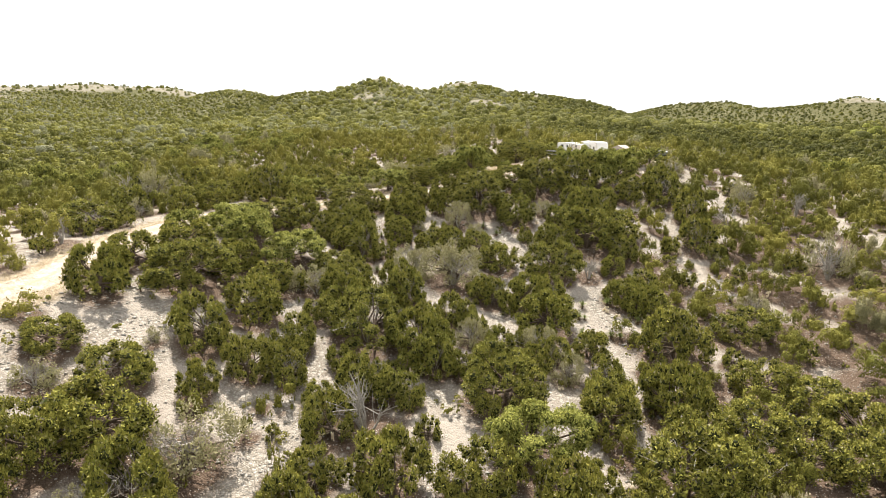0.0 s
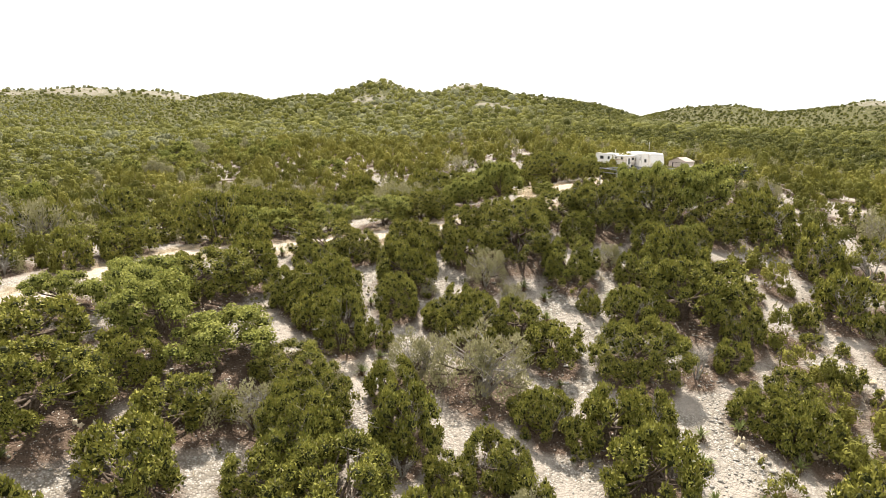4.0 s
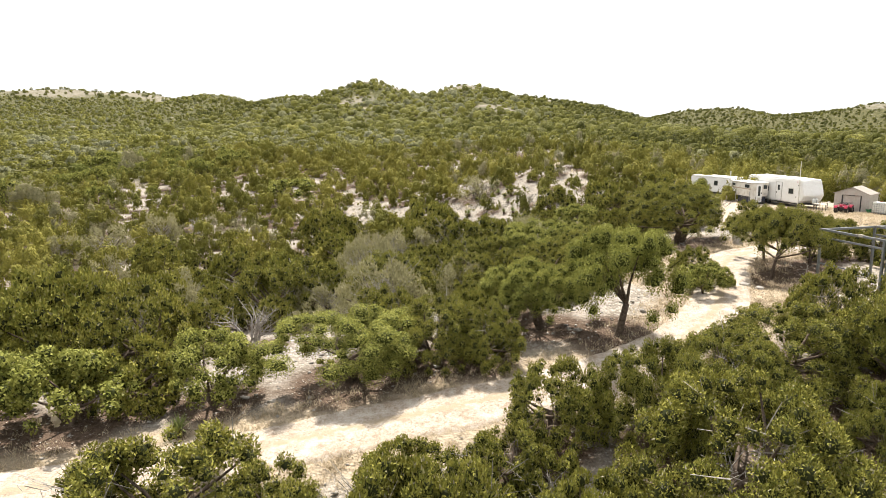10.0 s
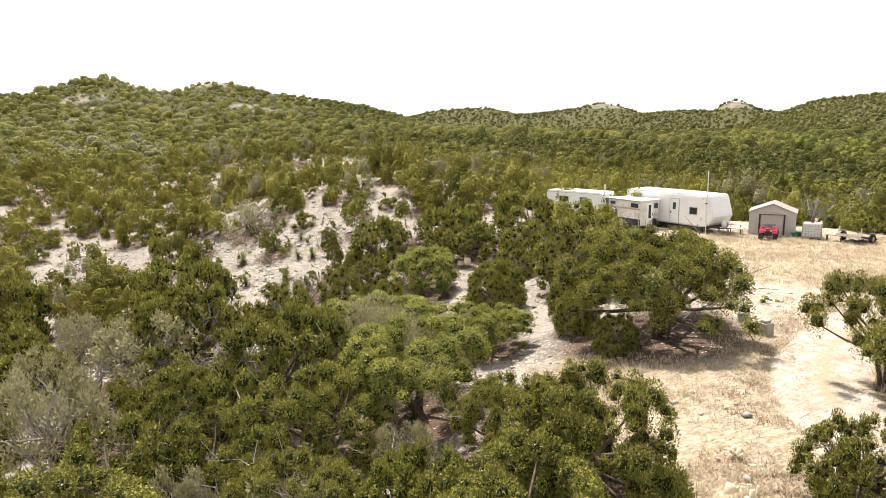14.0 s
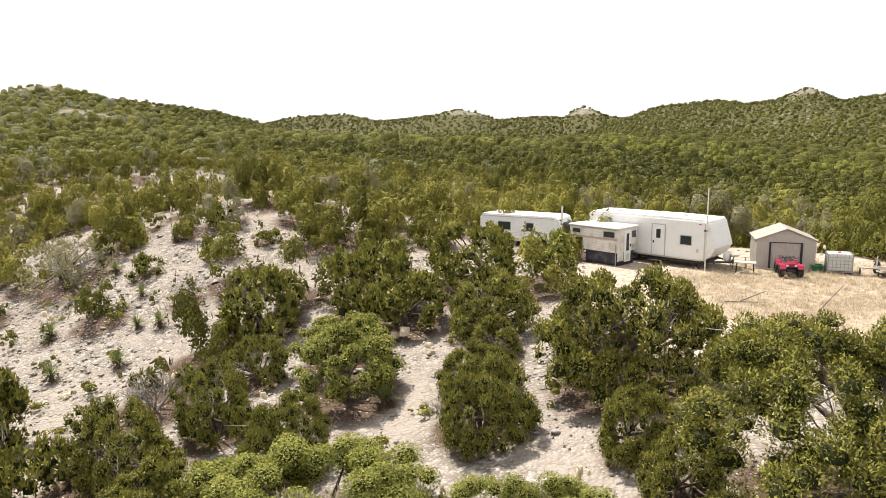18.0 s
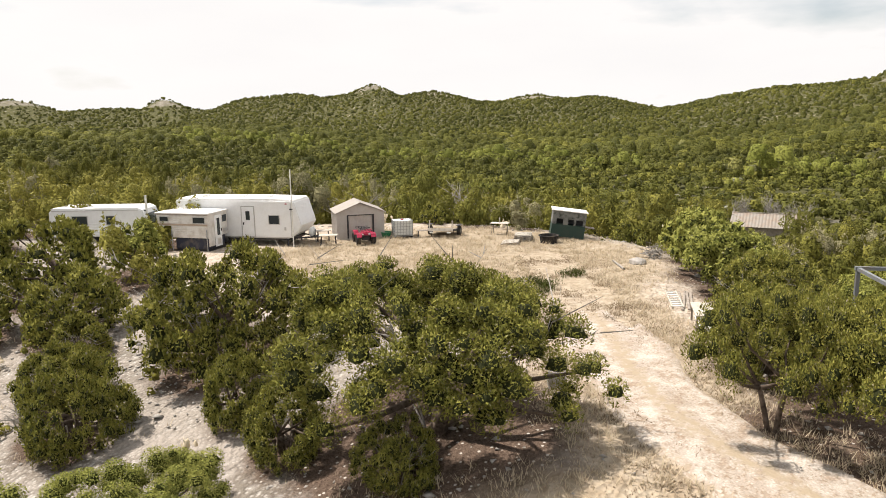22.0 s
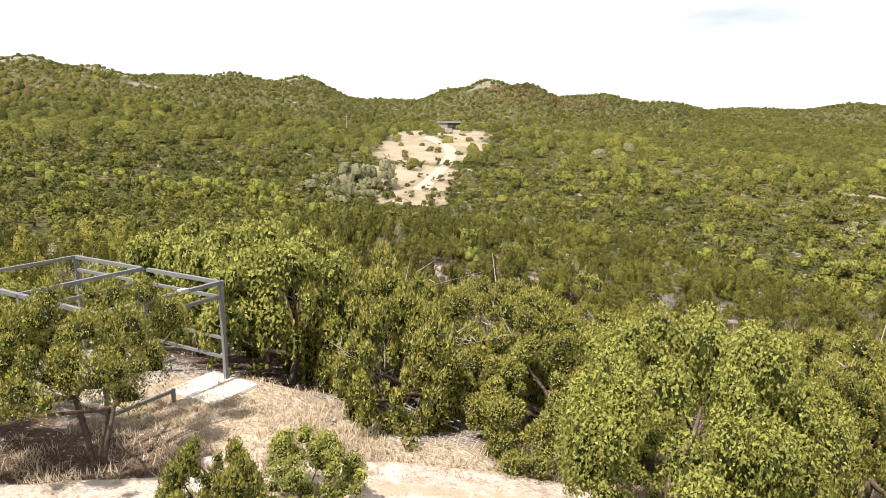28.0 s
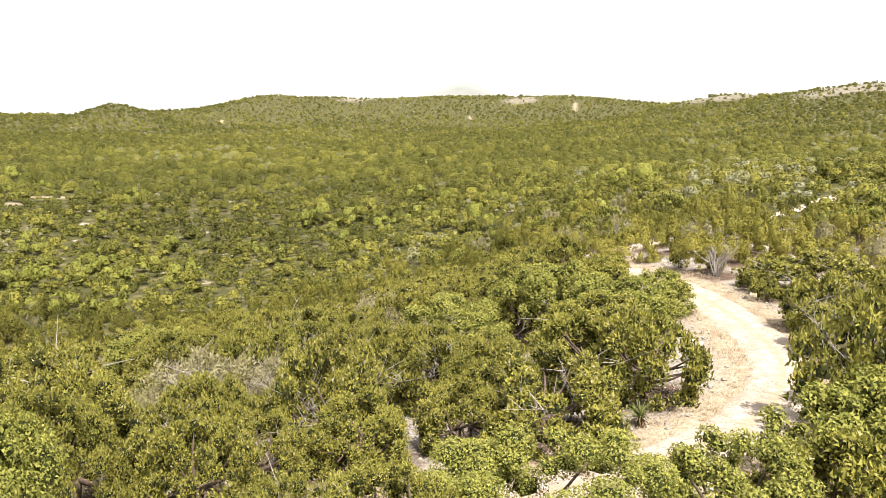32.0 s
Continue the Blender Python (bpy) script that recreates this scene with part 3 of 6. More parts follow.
YARD_TREES = [
    (-6.7, 117.2, 3.43, 3.4, 'juniper'), (-1.1, 121.8, 2.77, 3.2, 'juniper'), (3.0, 122.7, 2.88, 3.4, 'oak'),
    (13.0, 123.0, 3.9, 4.15, 'old'), (7.7, 127.4, 1.96, 2.2, 'oak'), (12.6, 129.0, 1.01, 2.0, 'juniper'), (15.7, 132.2, 2.8, 3.9, 'juniper'),
    (4.5, 132.2, 3.22, 2.7, 'oak'), (10.4, 133.2, 1.16, 2.6, 'juniper'), (10.0, 134.6, 0.76, 1.8, 'dead'), (-2.2, 138.1, 1.86, 1.7, 'dead'),
    (14.7, 138.3, 1.17, 1.5, 'juniper'), (9.0, 139.8, 2.15, 2.6, 'oak'), (21.9, 143.8, 1.7, 2.6, 'oak'), (20.4, 142.4, 1.8, 2.5, 'juniper'), (14.0, 144.3, 1.94, 2.5, 'juniper'),
    (18.6, 145.5, 2.74, 3.5, 'juniper'), (2.8, 146.4, 2.06, 2.1, 'dead'), (-4.8, 147.4, 2.61, 4.9, 'juniper'),
]
UPPER_TREES = [
    (15.9, 150.9, 2.02, 2.7, 'juniper'), (11.6, 151.7, 1.72, 3.0, 'juniper'), (-0.6, 159.2, 0.43, 1.0, 'juniper'), (1.3, 166.6, 2.69, 3.0, 'grey'),
    (-27.4, 184.7, 4.0, 4.1, 'oak'),
]
TRACKSIDE_TREES = [(19.6, 115.6, 1.8, 2.5, 'juniper'), (22.6, 115.0, 1.8, 2.3, 'juniper'), (25.6, 115.6, 2.0, 2.5, 'juniper'), (28.8, 116.6, 2.1, 2.7, 'oak'), (32.0, 118.0, 2.2, 2.9, 'oak'),
                   (35.5, 118.8, 2.0, 2.8, 'oak'), (27.5, 111.5, 2.3, 2.6, 'oak'), (19.0, 104.4, 2.3, 4.8, 'oak'), (3.9, 104.8, 2.8, 5.0, 'oak'), (0.9, 106.6, 2.3, 3.3, 'oak'), (19.5, 101.0, 2.7, 5.2, 'juniper'), (22.8, 103.6, 2.8, 5.6, 'oak'), (26.3, 104.6, 3.0, 5.4, 'oak')]
EAST_TREES = [
    (24.5, 50.9, 3.8, 3.6, 'juniper'), (20.5, 51.1, 3.1, 3.4, 'juniper'), (27.8, 49.0, 3.3, 3.4, 'juniper'), (33.3, 52.2, 3.7, 3.8, 'juniper'), (39.6, 60.3, 3.1, 3.4, 'juniper'),
    (29.0, 59.3, 3.1, 3.2, 'juniper'), (32.8, 57.0, 3.2, 3.2, 'juniper'), (19.7, 55.0, 2.6, 3.6, 'juniper'), (20.9, 45.5, 3.2, 3.6, 'juniper'), (32.3, 47.2, 3.4, 3.6, 'juniper'),
    (30.8, 68.8, 3.2, 3.0, 'juniper'), (39.2, 67.0, 3.1, 3.2, 'juniper'), (35.7, 69.1, 2.6, 3.0, 'juniper'), (45.8, 72.6, 3.4, 3.2, 'juniper'),
    (-31.2, 64, 1.9, 2.2, "juniper"), (-38.6, 60, 1.6, 2.2, "juniper"),
]
GAP_TREES = [
    (10.9, 122.8, 0.95, 1.5, 'juniper'), (11.4, 126.4, 1.2, 1.9, 'juniper'), (11.9, 135.9, 1.4, 2.0, 'juniper'), (22.4, 87.9, 3.5, 3.6, 'juniper'),
    (-9.3, 92.9, 2.1, 2.6, 'juniper'), (3.3, 96.9, 1.6, 3.8, 'juniper'), (-2.2, 103.2, 1.9, 2.7, 'juniper'), (-19.2, 100.6, 2.7, 3.0, 'oak'), (-20.8, 83.2, 3.8, 3.5, 'juniper'),
    (-17.8, 86.6, 2.6, 3.6, 'juniper'), (-24.2, 65.1, 4.6, 4.2, 'juniper'), (-23.6, 80.4, 3.6, 3.4, 'oak'), (-38.6, 54.6, 2.4, 3.0, 'juniper'), (16.0, 102.4, 1.6, 4.0, 'juniper'),
    (9.8, 143.0, 2.2, 2.3, 'oak'), (9.5, 156.8, 2.3, 3.0, 'juniper'), (-34.4, 90.0, 2.0, 2.6, 'juniper'), (-27.2, 71.5, 3.4, 3.4, 'juniper'), (-28.5, 77.6, 2.4, 2.8, 'oak'),
    (-30.3, 66.5, 2.6, 3.0, 'juniper'), (-16.6, 67.4, 2.8, 3.0, 'juniper'), (-21.4, 70.2, 2.6, 3.0, 'juniper'),
]
KEY_TREES = GAP_TREES + EAST_TREES + TRACKSIDE_TREES + LOWER_TREES + SLOPE_TREES + ROAD_TREES + BEND_TREES + YARD_TREES + UPPER_TREES


def scatter(x0, x1, y0, y1, cell, keep):
    gx, gy = np.meshgrid(np.arange(x0, x1, cell), np.arange(y0, y1, cell))
    px = (gx + rng.uniform(-0.62, 0.62, gx.shape) * cell).ravel()
    py = (gy + rng.uniform(-0.62, 0.62, gy.shape) * cell).ravel()
    k = rng.uniform(size=px.shape) < keep(px, py)
    return px[k], py[k]


def open_ground(x, y):
    """How freely trees may stand: 0 on roads, yards and bare rock."""
    d = track_distance(x, y)
    v = smooth(2.3, 3.4, d) * (1 - clearing(x, y) * 0.86)
    yr = np.minimum(np.hypot((x - 31.5) / 10.5, (y - 133.5) / 14.5), np.hypot((x - 14.5) / 5.5, (y - 108.5) / 5.0))
    yr = np.minimum(yr, np.hypot((x - 22) / 9.0, (y - 119.5) / 5.0))
    yr = np.minimum(yr, np.hypot((x - 22.5) / 5.0, (y - 130) / 7.0))
    yr = np.minimum(yr, np.hypot((x - 20.5) / 5.5, (y - 110) / 3.6))
    yr = np.minimum(yr, np.hypot((x - 9.0) / 3.3, (y - 116.5) / 7.0))
    yr = np.minimum(yr, np.hypot((x - 10.5) / 2.0, (y - 126.5) / 2.0))
    v = v * smooth(0.95, 1.1, yr)
    return v * np.clip(1 - clearing(x, y, FAR_CLEARINGS) * (0.55 + 0.75 * wave(x, y, 0.33, 6.0)), 0.03, 1) * smooth(0.9, 1.1, np.hypot((x - 103) / 7.0, (y - 116) / 6.5))


trees = []      # x, y, radius, height, kind
px, py = scatter(-75, 95, -5, 235, 2.9, lambda x, y: open_ground(x, y) * np.where((x > 18) & (y < 100) | (x > 42) | (x > -24) & (x < 5) & (y > 104) & (y < 121) | (x > -27) & (x < -9) & (y > 62) & (y < 84), 1.0, 0.60 + 0.62 * wave(x, y, 0.16, 2.0)))
for x, y in zip(px, py):
    r = float(np.clip(rng.normal(1.6, 0.55), 0.5, 2.9))
    if -27 < x < 5 and (104 < y < 121 or 62 < y < 84 and x < -9):
        r = min(r + 0.55, 2.9)      # the dense thickets beside the road
    green = 0.55 * wave(x, y, 0.045, 5.0) + rng.uniform(-0.3, 0.3)
    green += 0.45 * max(math.exp(-((x - 25) ** 2 + (y - 103) ** 2) / 120), math.exp(-((x + 5) ** 2 + (y - 112) ** 2) / 200), float(smooth(-35, -60, x)) * 0.6)
    u = rng.uniform()
    kind = "oak" if green > 0.78 else "grey" if u < 0.07 else "dead" if u < 0.10 else "juniper" if r > 1.25 else "small"
    trees.append((x, y, r, r * rng.uniform(1.2, 1.75), kind))
# the woods in front of the barn stay low
trees = [t for t in trees if not (t[0] > 36 and -0.05 * t[0] < t[1] - 116 < 0.075 * t[0] and float(height(t[0], t[1])) + t[3] > 7.2 - 0.155 * (t[0] + 1.5))]
# nor do tall trees hide the trailers from the slope to the south-west
for ex, ey, ez in ((27.6, 152.6, 0.9), (27.0, 143.5, 0.9), (33, 146, 0.9)):
    ln = math.hypot(ex + 1.5, ey - 115.5)
    ux, uy = (ex + 1.5) / ln, (ey - 115.5) / ln
    trees = [t for t in trees if not (0.3 * ln < (t[0] + 1.5) * ux + (t[1] - 115.5) * uy < ln and abs((t[0] + 1.5) * uy - (t[1] - 115.5) * ux) < 1.2 + t[2]
                                      and float(height(t[0], t[1])) + t[3] > 7.5 - (7.5 - ez) * ((t[0] + 1.5) * ux + (t[1] - 115.5) * uy) / ln)]
for k in KEY_TREES:
    trees = [t for t in trees if math.hypot(t[0] - k[0], t[1] - k[1]) > 0.75 * (t[2] + k[2])]
trees += KEY_TREES

# ---- ground ----
u = np.linspace(-1, 1, 421)
warp = 24.0 * np.sinh(u * 5.0)
GX, GY = np.meshgrid(3 + warp, 112 + warp, indexing="ij")
GZ = height(GX, GY)
rough = np.exp(-np.hypot(GX, GY - 112) / 150.0)
GZ = GZ + 0.10 * rough * (wave(GX, GY, 1.1, 3.0) - 0.5) * (1 - yard(GX, GY)) - 0.05 * (1 - smooth(0.0, 2.2, track_distance(GX, GY)))
ground_mesh = grid_mesh("ground", GX, GY, GZ, GROUND)
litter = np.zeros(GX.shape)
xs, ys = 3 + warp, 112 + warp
# juniper litter under each crown; its dark patch also stands in for shade
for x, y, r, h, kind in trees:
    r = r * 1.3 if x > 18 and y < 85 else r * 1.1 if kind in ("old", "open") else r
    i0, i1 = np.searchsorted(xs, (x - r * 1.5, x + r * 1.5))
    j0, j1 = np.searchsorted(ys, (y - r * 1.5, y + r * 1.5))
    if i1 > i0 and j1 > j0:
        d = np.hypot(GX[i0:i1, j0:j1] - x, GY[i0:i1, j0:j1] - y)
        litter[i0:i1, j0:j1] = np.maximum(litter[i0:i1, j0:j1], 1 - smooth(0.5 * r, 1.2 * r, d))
bare = clearing(GX, GY, FAR_CLEARINGS)
near = 1 - smooth(80, 115, np.hypot(GX, (GY - 105) * np.where(GY > 105, 0.75, 1.0)))
rocky = smooth(0.3, 0.8, stony(GX, GY) + 0.35 * (wave(GX, GY, 0.06, 4.0) - 0.5))
brush = (1 - near) * (1 - 0.74 * bare) * (1 - 0.62 * rocky)
dirt = np.maximum(np.maximum(yard(GX, GY) * 0.6, 1 - smooth(0.5, 1.8, track_distance(GX, GY))), 1.2 - track_distance(GX, GY, [(12, 116), (18, 120), (26, 125), (36, 130)]) / 2.9)
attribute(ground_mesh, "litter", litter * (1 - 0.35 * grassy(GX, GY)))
attribute(ground_mesh, "brush", brush)
attribute(ground_mesh, "grass", np.maximum(grassy(GX, GY) * 0.9, bare * 0.7 * smooth(100, 160, np.hypot(GX, GY - 116))) - 0.4 * np.clip(dirt - 0.6, 0, 1))
attribute(ground_mesh, "soil", np.maximum(np.clip(dirt, 0, 1), bare * 0.5))
ground = tagged(new("ground", ground_mesh), "pale stony limestone ground with juniper litter and dry grass", "ground", kind="structure")


def road_strip(name, line, width, mat, label, lift=0.03):
    pts = np.array(line, float)
    # round the bends
    for _ in range(3):
        q = np.repeat(pts, 2, 0)[1:-1].reshape(-1, 2, 2)
        pts = np.concatenate([pts[:1], np.stack([q[:, 0] * 0.75 + q[:, 1] * 0.25, q[:, 0] * 0.25 + q[:, 1] * 0.75], 1).reshape(-1, 2), pts[-1:]])
    seg = np.r_[0, np.cumsum(np.hypot(*np.diff(pts, axis=0).T))]
    s = np.arange(0, seg[-1], 0.35)
    c = np.stack([np.interp(s, seg, pts[:, 0]), np.interp(s, seg, pts[:, 1])], 1)
    d = np.gradient(c, axis=0)
    nrm = np.stack([-d[:, 1], d[:, 0]], 1) / np.hypot(*d.T)[:, None]
    v = np.linspace(-1, 1, 15)
    ragged = 1 + 0.16 * (wave(s, s * 0.3, 1.3, 1.0) - 0.5)[:, None] + 0.10 * (wave(s, -s, 4.1, 2.0) - 0.5)[:, None]
    off = v[None] * width / 2 * ragged * (1.35 - 0.35 * smooth(0, 14, seg[-1] - s))[:, None]
    X, Y = c[:, :1] + nrm[:, :1] * off, c[:, 1:] + nrm[:, 1:] * off
    ruts = 0.05 * np.exp(-((np.abs(v) - 0.5) / 0.16) ** 2)
    fade = smooth(0, 10, seg[-1] - s)[:, None]
    Z = height(X, Y) + lift * fade - 0.10 * (1 - fade) * (0.4 + 1.2 * wave(X, Y, 1.6, 7.0)) + 0.02 * fade - ruts[None] - 0.14 * smooth(0.8, 1.0, np.abs(v))[None] + 0.0 * X
    me = grid_mesh(name, X, Y, Z, mat)
    attribute(me, "middle", np.broadcast_to(0.62 * np.exp(-(v / 0.2) ** 2) + 0.62 * smooth(0.72, 1, np.abs(v)), X.shape))
    return tagged(new(name, me), label, "road", kind="structure")


road_strip("road", TRACK[:-1], 3.2, ROAD, "pale caliche dirt road with two worn wheel tracks", 0.05)
road_strip("far_road", [(243, -108), (232, -100), (220, -84), (212, -73), (200.5, -65), (184, -58.5), (171, -47.5), (155, -24), (146, -10)], 4.2, ROAD, "pale winding dirt road up to the distant cabin", 0.25)


# ---- trees ----
def sprigs(r, lobes, n, length, width, up=0.55, flat=0.85, core=0.55, spiky=0.3, ruffle=0.5, grey=0.0):
    """Many small pointed sprigs over a set of lobes (centre x, y, z, radius)."""
    lobes = np.asarray(lobes, float)
    w = lobes[:, 3] ** 2
    k = r.choice(len(lobes), n, p=w / w.sum())
    d = r.normal(size=(n, 3))
    d[:, 2] = d[:, 2] * 0.9 + 0.5
    d /= np.linalg.norm(d, axis=1)[:, None]
    depth = 1 - core * r.uniform(size=n) ** 2.2
    p = lobes[k, :3] + d * (lobes[k, 3] * depth)[:, None] * np.array([1, 1, flat])
    face = d + np.array([0, 0, 0.35]) + r.normal(size=(n, 3)) * ruffle
    face /= np.linalg.norm(face, axis=1)[:, None]
    ax = d * spiky + np.array([0, 0, up]) + r.normal(size=(n, 3)) * 0.6
    ax -= face * (ax * face).sum(1)[:, None] * (1 - spiky)
    ax /= np.linalg.norm(ax, axis=1)[:, None]
    side = np.cross(ax, face)
    side /= np.linalg.norm(side, axis=1)[:, None] + 1e-6
    s = r.uniform(0.6, 1.35, size=(n, 1))
    a = p - side * width * s * 0.5
    b = p + side * width * s * 0.5
    c = p + ax * length * s + side * width * 0.2 * r.normal(size=(n, 1))
    v = np.stack([a, b, c], 1).reshape(-1, 3)
    # sprigs on top of a lobe turn lighter: light from above, put into the tone
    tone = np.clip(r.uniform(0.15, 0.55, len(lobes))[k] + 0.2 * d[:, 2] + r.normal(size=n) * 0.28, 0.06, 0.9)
    tone[r.uniform(size=n) < grey] = 1.0
    return v, np.arange(3 * n).reshape(-1, 3), np.repeat(tone, 3)


def domes(r, lobes, sides=6, fill=1.0, low_edge=-0.35):
    """A ragged low dome for each lobe: far crowns, or the dense inside of near ones."""
    V, F, T = [], [], []
    for x, y, z, s in lobes:
        k = sum(len(v) for v in V)
        a = np.arange(sides) * 2 * math.pi / sides + r.uniform(0, 6.28)
        j = r.uniform(0.78, 1.22, (2, sides)) * s * fill
        up = np.stack([j[0] * np.cos(a) * 0.74, j[0] * np.sin(a) * 0.74, j[0] * 0.66], 1)
        dn = np.stack([j[1] * np.cos(a + 0.5), j[1] * np.sin(a + 0.5), j[1] * low_edge], 1)
        V.append(np.concatenate([[(0, 0, s * fill * r.uniform(0.72, 0.95))], up, dn]) + np.array([x, y, z]))
        i = np.arange(sides)
        n = (i + 1) % sides
        F += [np.stack([0 * i + k, k + 1 + i, k + 1 + n], 1), np.stack([k + 1 + i, k + 1 + sides + i, k + 1 + n], 1), np.stack([k + 1 + n, k + 1 + sides + i, k + 1 + sides + n], 1)]
        T.append(np.full(2 * sides + 1, r.uniform(0.1, 0.8)))
    return np.concatenate(V), np.concatenate(F), np.concatenate(T)


def joined(*sets):
    """Several (verts, faces, tone) as one."""
    V, F, T, k = [], [], [], 0
    for v, f, t in sets:
        V.append(v)
        F.append(f + k)
        T.append(t)
        k += len(v)
    return np.concatenate(V), np.concatenate(F), np.concatenate(T)


def crown_lobes(r, kind, count):
    """Lobes of a crown of radius 1 and height 1. Small lobes sit on a ragged dome."""
    out = []
    size = 0.92 / math.sqrt(count) + 0.03
    lean = r.normal(size=2) * 0.08
    bulge = r.uniform(0, 6.28, 4)
    for i in range(count):
        a, t = r.uniform(0, 2 * math.pi), r.uniform()
        edge = 1 + 0.16 * math.sin(2 * a + bulge[0]) + 0.13 * math.sin(3 * a + bulge[1])
        if kind == "juniper":
            z = 0.05 + 0.83 * t
            wide = math.sqrt(max(0.03, 1 - ((z - 0.3) / 0.66) ** 2)) if z > 0.3 else 0.85 + 0.15 * z / 0.3
            reach = 0.82 * wide * edge * r.uniform(0.5, 1.0) ** 0.5
        else:
            lo = {"open": 0.34, "old": 0.2}.get(kind, 0.2)
            z = lo + (0.88 - lo) * t ** 0.6
            wide = math.sqrt(max(0.04, 1 - ((z - lo - 0.12) / (0.9 - lo)) ** 2))
            reach = 0.84 * wide * edge * r.uniform(0.25, 1.0) ** 0.5
        z *= 1 + 0.10 * math.sin(a + bulge[2]) * reach
        out.append((reach * math.cos(a) + lean[0] * z, reach * math.sin(a) + lean[1] * z, z, size * (0.82 if kind == "open" else 1.0) * r.uniform(0.55, 1.3)))
    return out


def limb(bm, p0, p1, r0, r1, sides=5, bend=None):
    """A tapered limb between two points."""
    p0, p1 = Vector(p0), Vector(p1)
    mid = (p0 + p1) / 2 + (Vector(bend) if bend else Vector())
    rings = []
    for p, rad, d in ((p0, r0, mid - p0), (mid, (r0 + r1) / 2, p1 - p0), (p1, r1, p1 - mid)):
        q = d.to_track_quat("Z", "Y")
        rings.append([bm.verts.new(p + q @ Vector((rad * math.cos(2 * math.pi * i / sides), rad * math.sin(2 * math.pi * i / sides), 0))) for i in range(sides)])
    for a, b in zip(rings[:-1], rings[1:]):
        for i in range(sides):
            bm.faces.new((a[i], a[(i + 1) % sides], b[(i + 1) % sides], b[i]))
    bm.faces.new(rings[-1])


def finish(name, bm, mat, smooth_shade=False):
    me = bpy.data.meshes.new(name)
    bm.normal_update()
    bm.to_mesh(me)
    bm.free()
    if smooth_shade:
        for p in me.polygons:
            p.use_smooth = True
    me.materials.append(mat)
    return me


def part(name, bm, mat, parent, label=""):
    me = bm if isinstance(bm, bpy.types.Mesh) else finish(name, bm, mat)
    ob = new(name, me)
    ob.parent = parent
    return tagged(ob, label)


def trunk_mesh(r, lobes, kind):
    bm = bmesh.new()
    stems = 2 if kind == "open" else r.randint(2, 5) if kind != "oak" else r.randint(1, 3)
    thin = 0.6 if kind == "open" else 1.0
    tips = [lobes[i] for i in r.permutation(len(lobes))]
    j = 0
    for s in range(stems):
        a = r.uniform(0, 6.28)
        fork = (0.16 * math.cos(a), 0.16 * math.sin(a), r.uniform(0.2, 0.34) + 0.2 * (1 - thin))
        limb(bm, (0.03 * math.cos(a), 0.03 * math.sin(a), -0.06), fork, 0.055 * thin, 0.04 * thin, 6, (r.normal() * 0.03, r.normal() * 0.03, 0))
        for _ in range(4):
            t = tips[j % len(tips)]
            j += 1
            limb(bm, fork, t[:3], 0.026 * thin, 0.006, 6, (r.normal() * 0.05, r.normal() * 0.05, -0.03))
    return finish("trunk", bm, TRUNK, True)


def dead_mesh(r, name="branches", stems=9, out=0.55, up=0.35, thick=1.0):
    bm = bmesh.new()
    for s in range(stems):
        a, t = r.uniform(0, 6.28), r.uniform(0.3, 1.0)
        e = (out * t * math.cos(a), out * t * math.sin(a), up + r.uniform(0, 0.35))
        limb(bm, (0.02 * math.cos(a), 0.02 * math.sin(a), -0.05), e, 0.03 * thick, 0.014 * thick, 4, (r.normal() * 0.05, r.normal() * 0.05, 0.02))
        for _ in range(6):
            f = Vector(e) * r.uniform(0.5, 1.0)
            g = f + Vector((r.normal() * 0.2 + 0.2 * math.cos(a), r.normal() * 0.2 + 0.2 * math.sin(a), r.uniform(0.05, 0.38)))
            limb(bm, f, g, 0.011 * thick, 0.004 * thick, 3, (r.normal() * 0.03, r.normal() * 0.03, 0))
            for _ in range(2):
                k = Vector(f).lerp(g, r.uniform(0.4, 1.0))
                limb(bm, k, k + Vector((r.normal() * 0.12, r.normal() * 0.12, r.uniform(0, 0.2))), 0.005, 0.002, 3)
    return finish(name, bm, TWIG)


LABELS = {
    "juniper": ("juniper_tree", "bushy olive-green juniper tree on stony ground", "tree"),
    "small": ("juniper_shrub", "small olive-green juniper shrub on stony ground", "shrub"),
    "old": ("juniper_tree", "old spreading juniper tree with dark bare limbs", "tree"),
    "open": ("juniper_tree", "gnarled juniper tree with an open crown beside the steel frame", "tree"),
    "oak": ("oak_tree", "rounded bright green oak on the hillside", "tree"),
    "grey": ("shrub", "grey-green leafy shrub with bare twigs", "shrub"),
    "dead": ("dead_shrub", "leafless grey dead shrub on stony ground", "shrub"),
}


